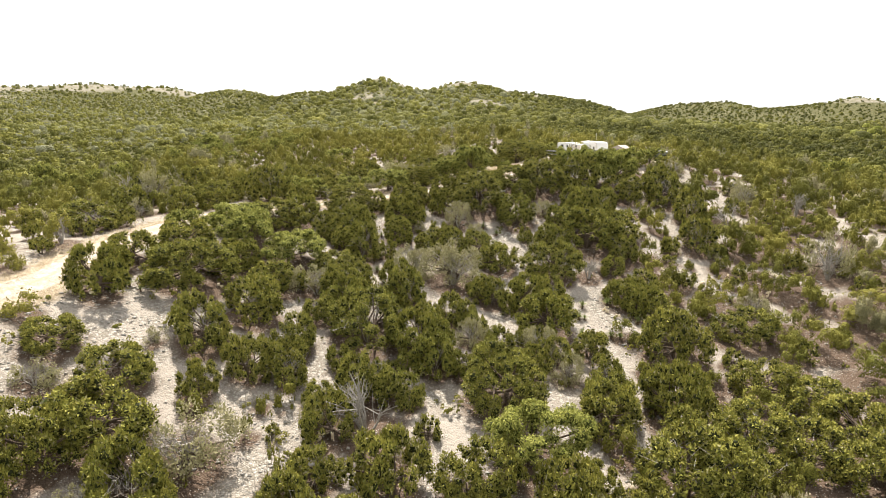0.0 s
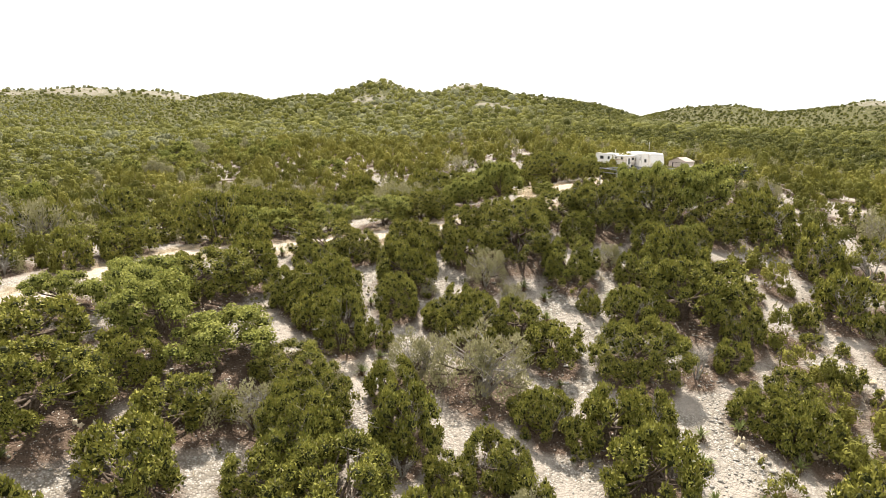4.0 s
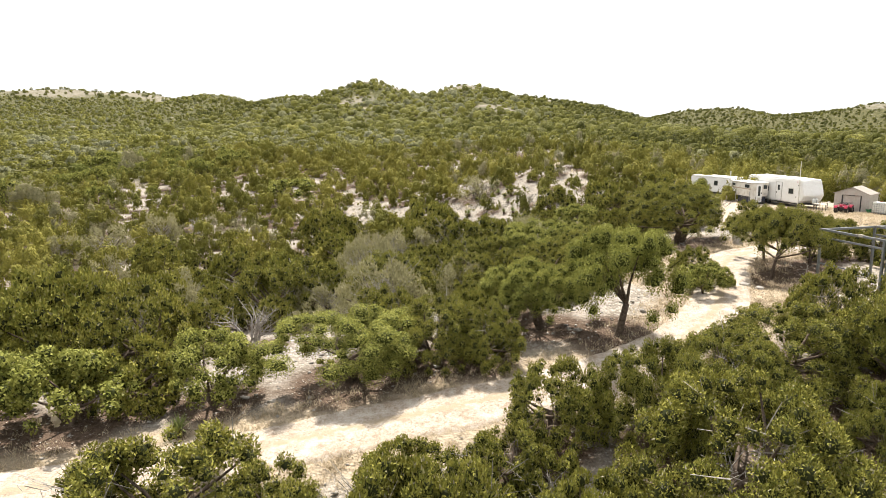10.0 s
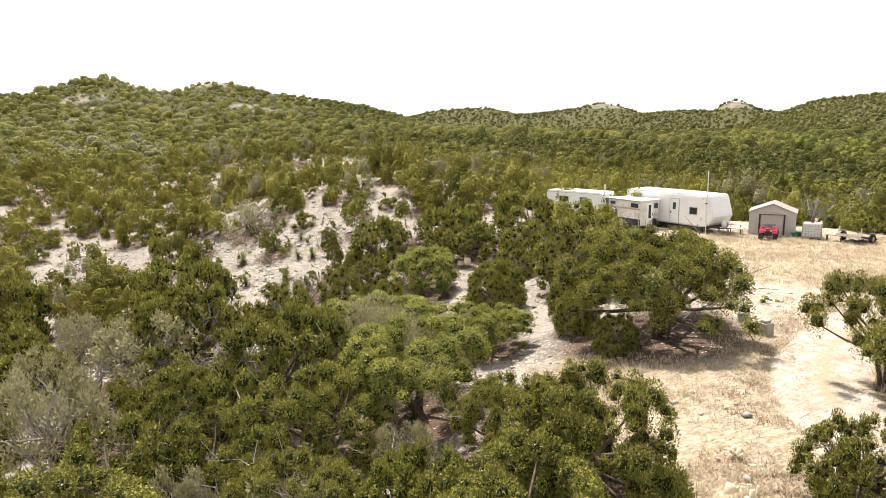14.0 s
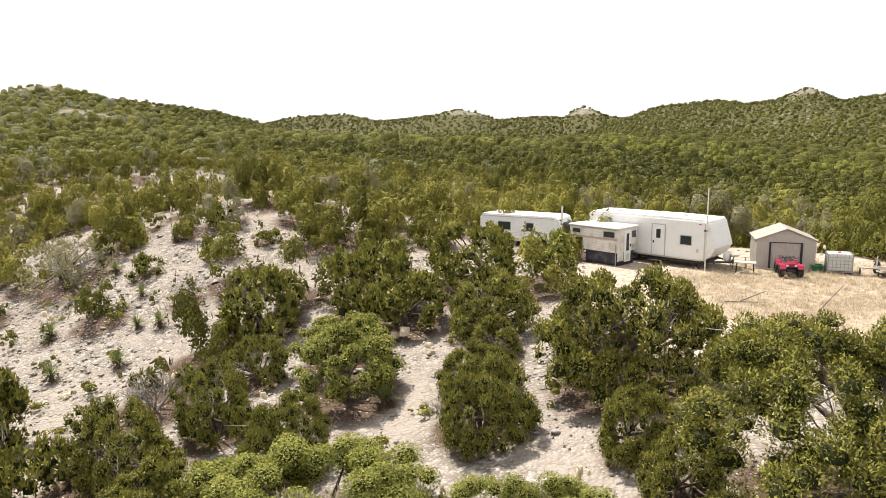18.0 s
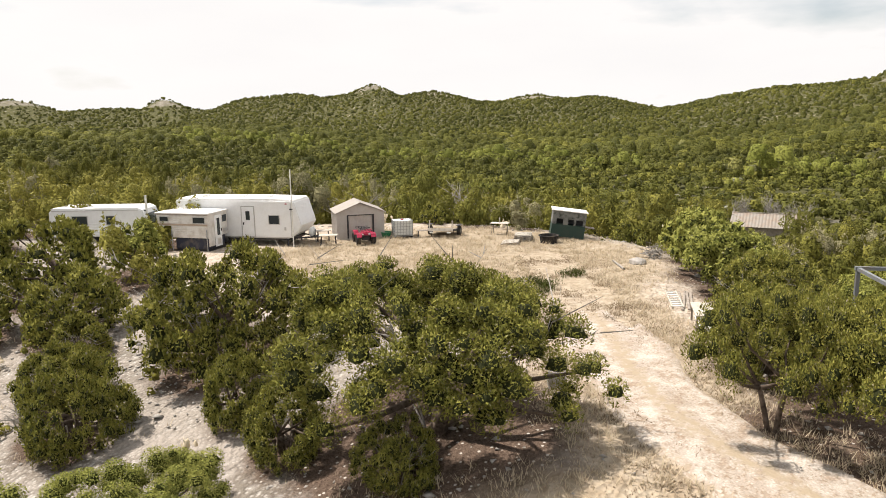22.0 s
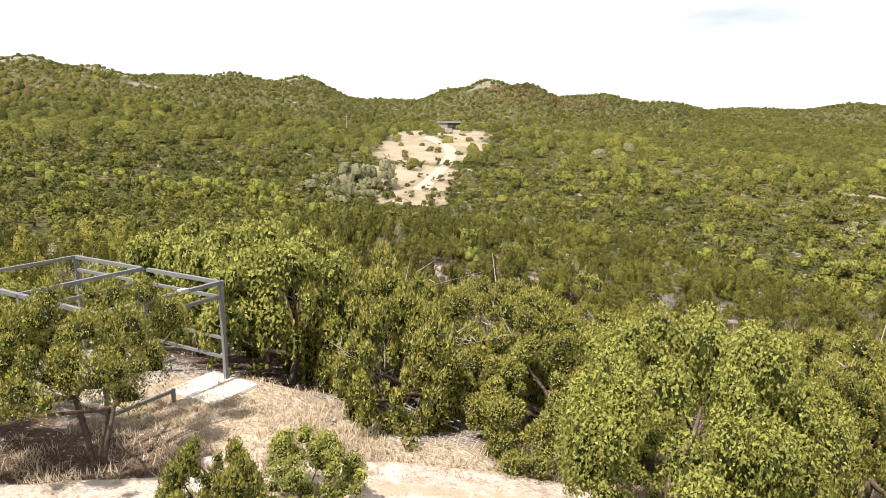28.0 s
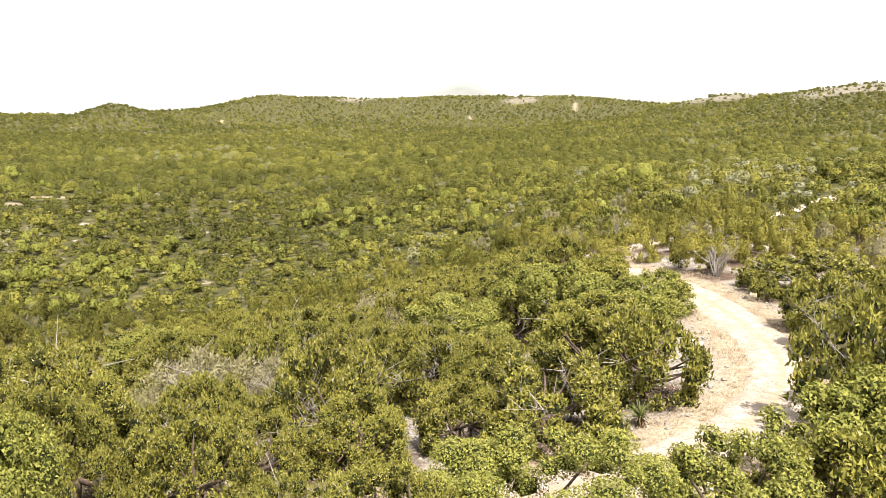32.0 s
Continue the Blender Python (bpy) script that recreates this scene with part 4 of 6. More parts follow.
def tree_meshes(seed, kind, n_lobes, n, length, width):
    r = np.random.RandomState(seed)
    if kind == "dead":
        return [("branch_mass", dead_mesh(r, "branch_mass"))]
    lobes = crown_lobes(r, "juniper" if kind in ("grey", "small") else kind, n_lobes)
    if kind == "oak":
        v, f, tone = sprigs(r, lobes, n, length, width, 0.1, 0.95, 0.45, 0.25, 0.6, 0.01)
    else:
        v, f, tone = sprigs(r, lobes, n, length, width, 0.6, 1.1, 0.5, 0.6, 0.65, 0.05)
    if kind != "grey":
        # cores at tone 0 paint the shade inside the crown
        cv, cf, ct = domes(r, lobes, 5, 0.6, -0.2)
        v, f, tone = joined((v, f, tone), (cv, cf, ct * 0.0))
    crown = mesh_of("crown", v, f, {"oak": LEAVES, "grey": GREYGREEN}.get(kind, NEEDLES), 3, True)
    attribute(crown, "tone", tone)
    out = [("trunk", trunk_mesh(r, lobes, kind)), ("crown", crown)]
    if kind in ("juniper", "old") and seed % 2 == 0:
        out.append(("dead_twig_mass", dead_mesh(r, "dead_twig_mass", 4, 0.7, 0.42, 0.28)))
    if kind == "grey":
        out.append(("bare_twig_mass", dead_mesh(r, "bare_twig_mass")))
    return out


def plant(kind, meshes, x, y, r, h, turn):
    name, label, cat = LABELS[kind]
    r = max(r, h / 1.7)
    e = tagged(new(name), label, cat, name.replace("_", " ") + "s on the hillside")
    e.matrix_basis = pose(x, y, ground_z(x, y) - 0.05, 0, 0, turn) @ Matrix.Diagonal((r * 1.12, r * 1.12, h * 1.05, 1))
    for nm, me in meshes:
        o = new(nm, me)
        o.parent = e
    return e


GIANT = {k: [tree_meshes(6 + i, k, nl, n, ln, wd) for i in range(v)] for k, nl, n, ln, wd, v in (
    ("juniper", 190, 66000, 0.021, 0.011, 2), ("small", 60, 11000, 0.055, 0.028, 1), ("old", 250, 96000, 0.0175, 0.0088, 2), ("open", 84, 40000, 0.020, 0.0105, 3), ("oak", 90, 60000, 0.016, 0.0135, 2), ("grey", 60, 9000, 0.04, 0.018, 1), ("dead", 0, 0, 0, 0, 1))}
HERO = {"open": GIANT["open"]} | {k: [tree_meshes(10 + i, k, nl, n, ln, wd) for i in range(v)] for k, nl, n, ln, wd, v in (
    ("juniper", 140, 24000, 0.035, 0.020, 3), ("small", 50, 6400, 0.064, 0.036, 2), ("old", 140, 20000, 0.040, 0.024, 2), ("oak", 66, 16000, 0.032, 0.026, 2), ("grey", 60, 5000, 0.055, 0.026, 1), ("dead", 0, 0, 0, 0, 2))}
FINE = {"open": GIANT["open"]} | {k: [tree_meshes(30 + i, k, nl, n, ln, wd) for i in range(v)] for k, nl, n, ln, wd, v in (
    ("juniper", 90, 9000, 0.054, 0.034, 4), ("small", 34, 3000, 0.086, 0.05, 3), ("old", 60, 5500, 0.075, 0.040, 1), ("oak", 64, 8500, 0.042, 0.035, 3), ("grey", 40, 2800, 0.07, 0.036, 2), ("dead", 0, 0, 0, 0, 2))}
MID = {"open": GIANT["open"]} | {k: [tree_meshes(50 + i, k, nl, n, ln, wd) for i in range(v)] for k, nl, n, ln, wd, v in (
    ("juniper", 60, 3800, 0.080, 0.052, 5), ("small", 22, 1000, 0.125, 0.08, 4), ("old", 40, 1600, 0.115, 0.08, 1), ("oak", 44, 3200, 0.066, 0.056, 3), ("grey", 30, 1500, 0.085, 0.042, 2), ("dead", 0, 0, 0, 0, 2))}


def nearness(t):
    """Distance from the line, high over the slope, that runs up to the yard."""
    along = min(0, t[1] - 40) + max(0, t[1] - 118)
    d = math.sqrt((t[0] + 2) ** 2 + along ** 2 + (7.5 - ground_z(t[0], t[1])) ** 2) / (0.5 + 0.4 * t[2])
    return d * (0.55 if t[0] > 1 and math.hypot(t[0] + 1.5, t[1] - 116) < 32 else 1.0)


order = sorted(range(len(trees)), key=lambda i: nearness(trees[i]))
count, rest, kept = {}, [], 0
for i in order:
    x, y, r, h, kind = trees[i]
    count[kind] = count.get(kind, 0) + 1
    if count[kind] > {"juniper": 290, "small": 280, "old": 10, "open": 10, "oak": 130, "grey": 60, "dead": 40}[kind]:
        rest.append(trees[i])
        continue
    pool = GIANT if kept < 28 else HERO if kept < 120 else FINE if kept < 340 else MID
    kept += 1
    plant(kind, pool[kind][i % len(pool[kind])], x, y, r, h, float(rng.uniform(0, 360)))


for x, y, r, h in ((106.5, 112.0, 2.6, 4.3), (108.5, 115.5, 2.8, 4.6), (108.0, 119.0, 2.6, 4.3), (106.0, 121.5, 2.2, 3.8)):
    plant("dead", MID["dead"][int(x) % 2], x, y, r, h, x * 50)


def wood_of(name, spots, variants, mat, label, tones=(0.0, 1.0)):
    """Many trees joined in one mesh of kind stuff. spots: x, y, radius, height."""
    P = np.asarray(spots, float)
    n = len(P)
    x, y, r, h = P.T
    a = rng.uniform(0, 6.28, n)
    c, s, wide, thin = np.cos(a), np.sin(a), r * rng.uniform(0.85, 1.35, n), r * rng.uniform(0.7, 1.05, n)
    shade = 0.72 * rng.uniform(*tones, n) ** 1.7 + 0.3 * smooth(110, 0, x) * smooth(0, 120, y) + 0.5 * (wave(x, y, 0.02, 9.0) - 0.5) + 0.35 * (wave(x, y, 0.075, 4.0) - 0.5) - 0.06 - 0.2 * smooth(80, 240, x)
    z = height(x, y)
    V, F, T, base = [], [], [], 0
    for k, (v, f, t) in enumerate(variants):
        i = np.arange(k, n, len(variants))
        if not len(i):
            continue
        vx, vy, vz = v[None, :, 0], v[None, :, 1], v[None, :, 2]
        col = [q[i][:, None] for q in (x, y, z, h, c, s, wide, thin, shade)]
        X = vx * col[4] * col[6] - vy * col[5] * col[7] + col[0]
        Y = vx * col[5] * col[6] + vy * col[4] * col[7] + col[1]
        V.append(np.stack([X, Y, vz * col[3] + col[2]], -1).reshape(-1, 3))
        F.append((f[None] + base + len(v) * np.arange(len(i))[:, None, None]).reshape(-1, 3))
        T.append(np.maximum(0.35 * t[None] + col[8], 0.06).ravel())
        base += len(v) * len(i)
    me = mesh_of(name, np.concatenate(V), np.concatenate(F), mat, 3, False)
    attribute(me, "tone", np.clip(np.concatenate(T), 0, 1))
    return tagged(new(name, me), label, "woods", kind="stuff")


def low(seed, kind, lobes, n, length, width):
    r = np.random.RandomState(seed)
    return sprigs(r, crown_lobes(r, kind, lobes), n, length, width, 0.1, 1.0, 0.25, 0.0, 0.28)


def clump(seed, kind, lobes, n, length, width, fill=1.0):
    """A crown of domes with sprigs over them."""
    r = np.random.RandomState(seed)
    lb = crown_lobes(r, kind, lobes)
    d = domes(r, lb, 5, fill)
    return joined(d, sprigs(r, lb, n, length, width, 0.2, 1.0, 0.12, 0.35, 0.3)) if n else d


LOW = [clump(80 + i, "juniper", 9, 140, 0.20, 0.13, 0.8) for i in range(6)]
LOWOAK = [clump(90 + i, "oak", 8, 140, 0.17, 0.14, 0.8) for i in range(4)]
VALLEY = [clump(96 + i, "juniper" if i % 3 else "oak", 4 + i % 3, 18, 0.26, 0.17, 0.8) for i in range(8)]
FARV = [clump(110 + i, "juniper", 1 + (i % 3 == 0), 4, 0.4, 0.3) for i in range(6)]
DISTANT = [domes(np.random.RandomState(130 + i), [(0, 0, 0.45, 0.8)], 4, 1.0, -0.5) for i in range(6)]
for kind, var, mat, label in (("juniper", LOW, JUNIPER, "dense olive-green juniper woods on the slopes"), ("oak", LOWOAK, OAK, "bright green oak thickets in the valley"),
                              ("small", LOW, JUNIPER, "small juniper shrubs between the trees"), ("grey", LOW, GREYSCRUB, "grey-green shrubs among the junipers")):
    spots = [t[:4] for t in rest if t[4] == kind]
    if spots:
        wood_of({"juniper": "juniper_woods", "oak": "oak_woods", "small": "juniper_scrub", "grey": "shrubs"}[kind], spots, var, mat, label)


def outlook(ex, ey, ez):
    """What can be seen from a place: a test for points x, y, z."""
    rr = np.concatenate([np.arange(20, 300, 8.0), np.arange(300, 1700, 16.0)])
    aa = np.radians(np.arange(0, 360, 0.75))
    A, D = np.meshgrid(aa, rr, indexing="ij")
    slope = (height(ex + D * np.sin(A), ey + D * np.cos(A)) + 1.5 - ez) / D
    hid = np.maximum.accumulate(slope, axis=1)

    def test(x, y, z):
        d, a = np.hypot(x - ex, y - ey), np.degrees(np.arctan2(x - ex, y - ey)) % 360
        i = np.round(a / 0.75).astype(int) % len(aa)
        j = np.clip(np.searchsorted(rr, d * 0.985 - 6) - 1, 0, len(rr) - 1)
        return (z - ez) / np.maximum(d, 1) > hid[i, j] - 0.004
    return test


LOOKOUTS = [outlook(0, 0, 8.0), outlook(-3, 60, 8.0), outlook(-1.5, 116, 8.0)]


def ring(r0, r1, cell, keep, grow, sigma=0.36):
    """Trees between two distances from the yard, spaced by cell."""
    x, y = scatter(-r1, r1, 116 - r1, 116 + r1, cell, lambda x, y: np.full(x.shape, keep))
    d = np.hypot(x + 1.5, y - 116)
    inside = (x > -75) & (x < 95) & (y > -5) & (y < 235)
    a = np.degrees(np.arctan2(x + 1.5, y - 116)) % 360
    k = ((d > r0) | (r0 < 100) & (x < -75)) & (d <= r1) & ~inside & ((a < 236) | (a > 262))
    x, y, d = x[k], y[k], d[k]
    z = height(x, y)
    k = np.zeros(x.shape, bool)
    for test in LOOKOUTS:
        k |= test(x, y, z + 4.0)
    k &= rng.uniform(size=x.shape) < open_ground(x, y) * (0.8 + 0.4 * wave(x, y, 0.11, 3.0))
    k &= rng.uniform(size=x.shape) > smooth(0.3, 0.8, stony(x, y) + 0.35 * (wave(x, y, 0.06, 4.0) - 0.5)) * 0.74
    return [(a, b, grow * s, grow * s * rng.uniform(0.6, 1.05)) for a, b, s in zip(x[k], y[k], np.clip(rng.lognormal(-0.1, sigma, k.sum()), 0.4, 1.8))]


wood_of("valley_woods", ring(90, 230, 2.8, 1.0, 1.95), VALLEY, WOODS, "mixed green woods filling the valley")
wood_of("far_woods", ring(230, 480, 3.5, 1.0, 1.75, 0.42), FARV, WOODS, "dark green woods on the far slopes")
wood_of("distant_woods", ring(480, 920, 4.3, 1.0, 1.6, 0.45), DISTANT, WOODS, "dark green woods on the distant ridges")
wood_of("horizon_woods", ring(920, 1600, 7.8, 1.0, 2.4, 0.42), DISTANT, WOODS, "dark green woods on the hills along the horizon")


def patch_of(spots, n, spread, size):
    out = []
    for _ in range(n):
        cx, cy = spots[rng.randint(len(spots))]
        x, y, s = cx + rng.normal() * spread, cy + rng.normal() * spread, size * rng.lognormal(0, 0.25)
        out.append((x, y, s, s * rng.uniform(0.9, 1.3)))
    return out


wood_of("rusty_woods", patch_of([(408, -325), (400, -350), (397, -372), (400, -410), (403, -450), (463, 22), (470, 5)], 150, 12, 1.6), FARV, RUST, "reddish brown dying junipers on a far hill", (0.2, 0.9))
CREEK = [(155, 40), (174, 73), (160, 108), (182, 158), (215, 200), (240, 215), (222, 240), (212, 264), (196, 285)]
wood_of("creek_oaks", patch_of(CREEK, 210, 9, 2.6), VALLEY, CREEKOAK, "bright green oaks along the dry creek", (0.2, 1.0))
wood_of("creek_willows", patch_of([(149, 15), (152, 8), (157, 2)], 34, 4, 3.2), VALLEY, GREYWOOD, "grey-green willows beside the clearing", (0.2, 1.0))
wood_of("valley_oaks", patch_of([(26, -37), (34, -30), (95, 30), (-40, -60), (60, -120), (120, -60), (-90, -40)], 150, 17, 2.4), VALLEY, CREEKOAK, "bright green oaks between the junipers", (0.0, 0.8))

# ---- things in the yard ----
WHITE = painted("white_siding", (0.82, 0.83, 0.835), 0.4, wear=0.1)
ROOFWHITE = painted("white_roof_coat", (0.80, 0.80, 0.79), 0.55, wear=0.25, scale=1.5)
CREAM = painted("weathered_siding", (0.70, 0.68, 0.645), 0.5, wear=0.5, scale=2.5)
STRIPE = painted("tan_stripe", (0.42, 0.34, 0.27), 0.5)
TRIM = painted("aluminium_trim", (0.55, 0.55, 0.55), 0.4, 0.6)
DARK = painted("dark_metal", (0.035, 0.035, 0.04), 0.55, 0.2, (0.12, 0.09, 0.07))
NAVY = painted("dark_blue_skirt", (0.02, 0.026, 0.05), 0.5)
RUBBER = painted("black_rubber", (0.02, 0.02, 0.021), 0.85, spec=0.2)
RIM = painted("steel_rim", (0.5, 0.5, 0.5), 0.4, 0.8)
SHEDWALL = painted("grey_shed_steel", (0.47, 0.44, 0.415), 0.5, 0.1, wear=0.3)
SHEDROOF = painted("grey_shed_roof", (0.34, 0.31, 0.28), 0.55, 0.1, wear=0.5)
SHEDDOOR = painted("shed_door_steel", (0.50, 0.47, 0.44), 0.45, 0.1)
RED = painted("red_plastic", (0.36, 0.012, 0.055), 0.3, wear=0.15, spec=0.5)
GREEN = painted("green_plastic", (0.02, 0.22, 0.09), 0.4)
PLASTIC = painted("milky_plastic", (0.72, 0.74, 0.73), 0.35, wear=0.2)
CAGE = painted("galvanised_steel", (0.36, 0.38, 0.39), 0.4, 0.7, (0.2, 0.17, 0.14))
FRAMESTEEL = painted("primed_steel", (0.20, 0.22, 0.235), 0.55, 0.3, (0.22, 0.15, 0.1), 0.5)
CONCRETE = painted("concrete", (0.60, 0.56, 0.50), 0.9, spec=0.15, relief=0.2)
BOARD = painted("weathered_boards", (0.36, 0.32, 0.28), 0.85, dirt=(0.2, 0.16, 0.13), wear=0.7, scale=6, spec=0.15, relief=0.3)
PALEBOARD = painted("pale_boards", (0.52, 0.48, 0.42), 0.85, dirt=(0.3, 0.25, 0.2), wear=0.6, scale=6, spec=0.15, relief=0.3)
BLINDGREEN = painted("dark_green_paint", (0.018, 0.05, 0.04), 0.6, dirt=(0.06, 0.06, 0.05))
CAMO = painted("grey_blotched_cloth", (0.2, 0.205, 0.195), 0.9, dirt=(0.045, 0.05, 0.042), wear=1.0, scale=5, spec=0.1)
TIN = painted("rusty_tin_roof", (0.27, 0.245, 0.215), 0.55, 0.3, (0.26, 0.17, 0.11), 0.7, 1.2)
STONE = painted("limestone", (0.38, 0.36, 0.335), 0.95, dirt=(0.23, 0.205, 0.18), wear=0.8, scale=5, spec=0.1, relief=0.5)
POLE = painted("white_pole", (0.72, 0.72, 0.68), 0.5)


def glass_material():
    m, n, l, b = material("tinted_window_glass", 0.06, 0.0, 0.6)
    b.inputs["Base Color"].default_value = (0.035, 0.042, 0.045, 1)
    l.new(ramp(n, l, noise_at(n, l, 3, 4), 0.3, 0.8, (0.04,) * 3, (0.2,) * 3), b.inputs["Roughness"])
    return m


GLASS = glass_material()


def box(bm, x0, x1, y0, y1, z0, z1, m=None):
    v = [bm.verts.new((x, y, z)) for z in (z0, z1) for x, y in ((x0, y0), (x1, y0), (x1, y1), (x0, y1))]
    if m is not None:
        for p in v:
            p.co = m @ p.co
    return [bm.faces.new([v[i] for i in f]) for f in ((3, 2, 1, 0), (4, 5, 6, 7), (0, 1, 5, 4), (1, 2, 6, 5), (2, 3, 7, 6), (3, 0, 4, 7))]


def block(x0, x1, y0, y1, z0, z1, edge=0.0, m=None):
    """A box with softened edges, as a bmesh."""
    bm = bmesh.new()
    box(bm, x0, x1, y0, y1, z0, z1, m)
    if edge:
        bmesh.ops.bevel(bm, geom=bm.edges[:], offset=edge, segments=2, affect="EDGES", profile=0.5)
    return bm


def prism(profile, y0, y1):
    """A solid with the outline (x, z) between two y."""
    bm = bmesh.new()
    a = [bm.verts.new((x, y0, z)) for x, z in profile]
    b = [bm.verts.new((x, y1, z)) for x, z in profile]
    bm.faces.new(a)
    bm.faces.new(b[::-1])
    for i in range(len(a)):
        j = (i + 1) % len(a)
        bm.faces.new((a[j], a[i], b[i], b[j]))
    bmesh.ops.recalc_face_normals(bm, faces=bm.faces[:])
    return bm


def tube(points, rad, sides=8):
    bm = bmesh.new()
    for p, q in zip(points[:-1], points[1:]):
        p, q = Vector(p), Vector(q)
        t = (q - p).to_track_quat("Z", "Y")
        r0 = [bm.verts.new(p + t @ Vector((rad * math.cos(2 * math.pi * i / sides), rad * math.sin(2 * math.pi * i / sides), 0))) for i in range(sides)]
        r1 = [bm.verts.new(q + t @ Vector((rad * math.cos(2 * math.pi * i / sides), rad * math.sin(2 * math.pi * i / sides), 0))) for i in range(sides)]
        bm.faces.new(r0[::-1])
        bm.faces.new(r1)
        for i in range(sides):
            bm.faces.new((r0[i], r0[(i + 1) % sides], r1[(i + 1) % sides], r1[i]))
    return bm


def ring_tube(c, rx, rz, rad, axis="y", n=14):
    pts = []
    for i in range(n + 1):
        a = 2 * math.pi * i / n
        pts.append((c[0] + rx * math.cos(a), c[1], c[2] + rz * math.sin(a)) if axis == "y" else (c[0], c[1] + rx * math.cos(a), c[2] + rz * math.sin(a)))
    return tube(pts, rad, 6)


def wheel(parent, x, y, z, r, w, along="x"):
    """A tyre with a rim; the axle lies across the travel direction."""
    bm = bmesh.new()
    prof = [(r * 0.55, -w / 2), (r * 0.9, -w / 2), (r, -w * 0.3), (r, w * 0.3), (r * 0.9, w / 2), (r * 0.55, w / 2)]
    n, rows = 16, []
    for i in range(n):
        a = 2 * math.pi * i / n
        rows.append([bm.verts.new(((x + p * math.cos(a), y + q, z + p * math.sin(a)) if along == "x" else (x + q, y + p * math.cos(a), z + p * math.sin(a)))) for p, q in prof])
    for i in range(n):
        for k in range(len(prof)):
            k2 = (k + 1) % len(prof)
            bm.faces.new((rows[i][k], rows[i][k2], rows[(i + 1) % n][k2], rows[(i + 1) % n][k]))
    bmesh.ops.recalc_face_normals(bm, faces=bm.faces[:])
    ty = part("wheel", bm, RUBBER, parent)
    off = (0, w * 0.3, 0) if along == "x" else (w * 0.3, 0, 0)
    part("rim", tube([(x - off[0], y - off[1], z), (x + off[0], y + off[1], z)], r * 0.56, 12), RIM, ty, "steel rim")


def window(parent, x0, x1, z0, z1, y, name="window"):
    """A framed window on a wall that faces -y."""
    fr = bmesh.new()
    t = 0.04
    for a in ((x0 - t, x1 + t, z0 - t, z0), (x0 - t, x1 + t, z1, z1 + t), (x0 - t, x0, z0, z1), (x1, x1 + t, z0, z1)):
        box(fr, a[0], a[1], y - 0.025, y + 0.01, a[2], a[3])
    f = part(name, fr, TRIM, parent)
    part("pane", block(x0, x1, y - 0.012, y + 0.005, z0, z1), GLASS, f, "dark tinted pane")
    return f


def thing(name, label, category, x, y, turn, z=0.0, group=""):
    e = tagged(new(name), label, category, group)
    e.matrix_basis = pose(x, y, z, 0, 0, turn)
    return e


def ribbed(x0, x1, z0, z1, y, n, depth=0.012):
    """A panel facing -y with n level ribs."""
    bm = bmesh.new()
    rows = []
    for i in range(2 * n + 1):
        z = z0 + (z1 - z0) * i / (2 * n)
        d = depth if i % 2 else 0.0
        rows.append([bm.verts.new((x0, y - d, z)), bm.verts.new((x1, y - d, z))])
    for a, b in zip(rows[:-1], rows[1:]):
        bm.faces.new((a[0], a[1], b[1], b[0]))
    back = [bm.verts.new((x, y + 0.02, z)) for x, z in ((x0, z0), (x1, z0), (x1, z1), (x0, z1))]
    bm.faces.new(back[::-1])
    return bm


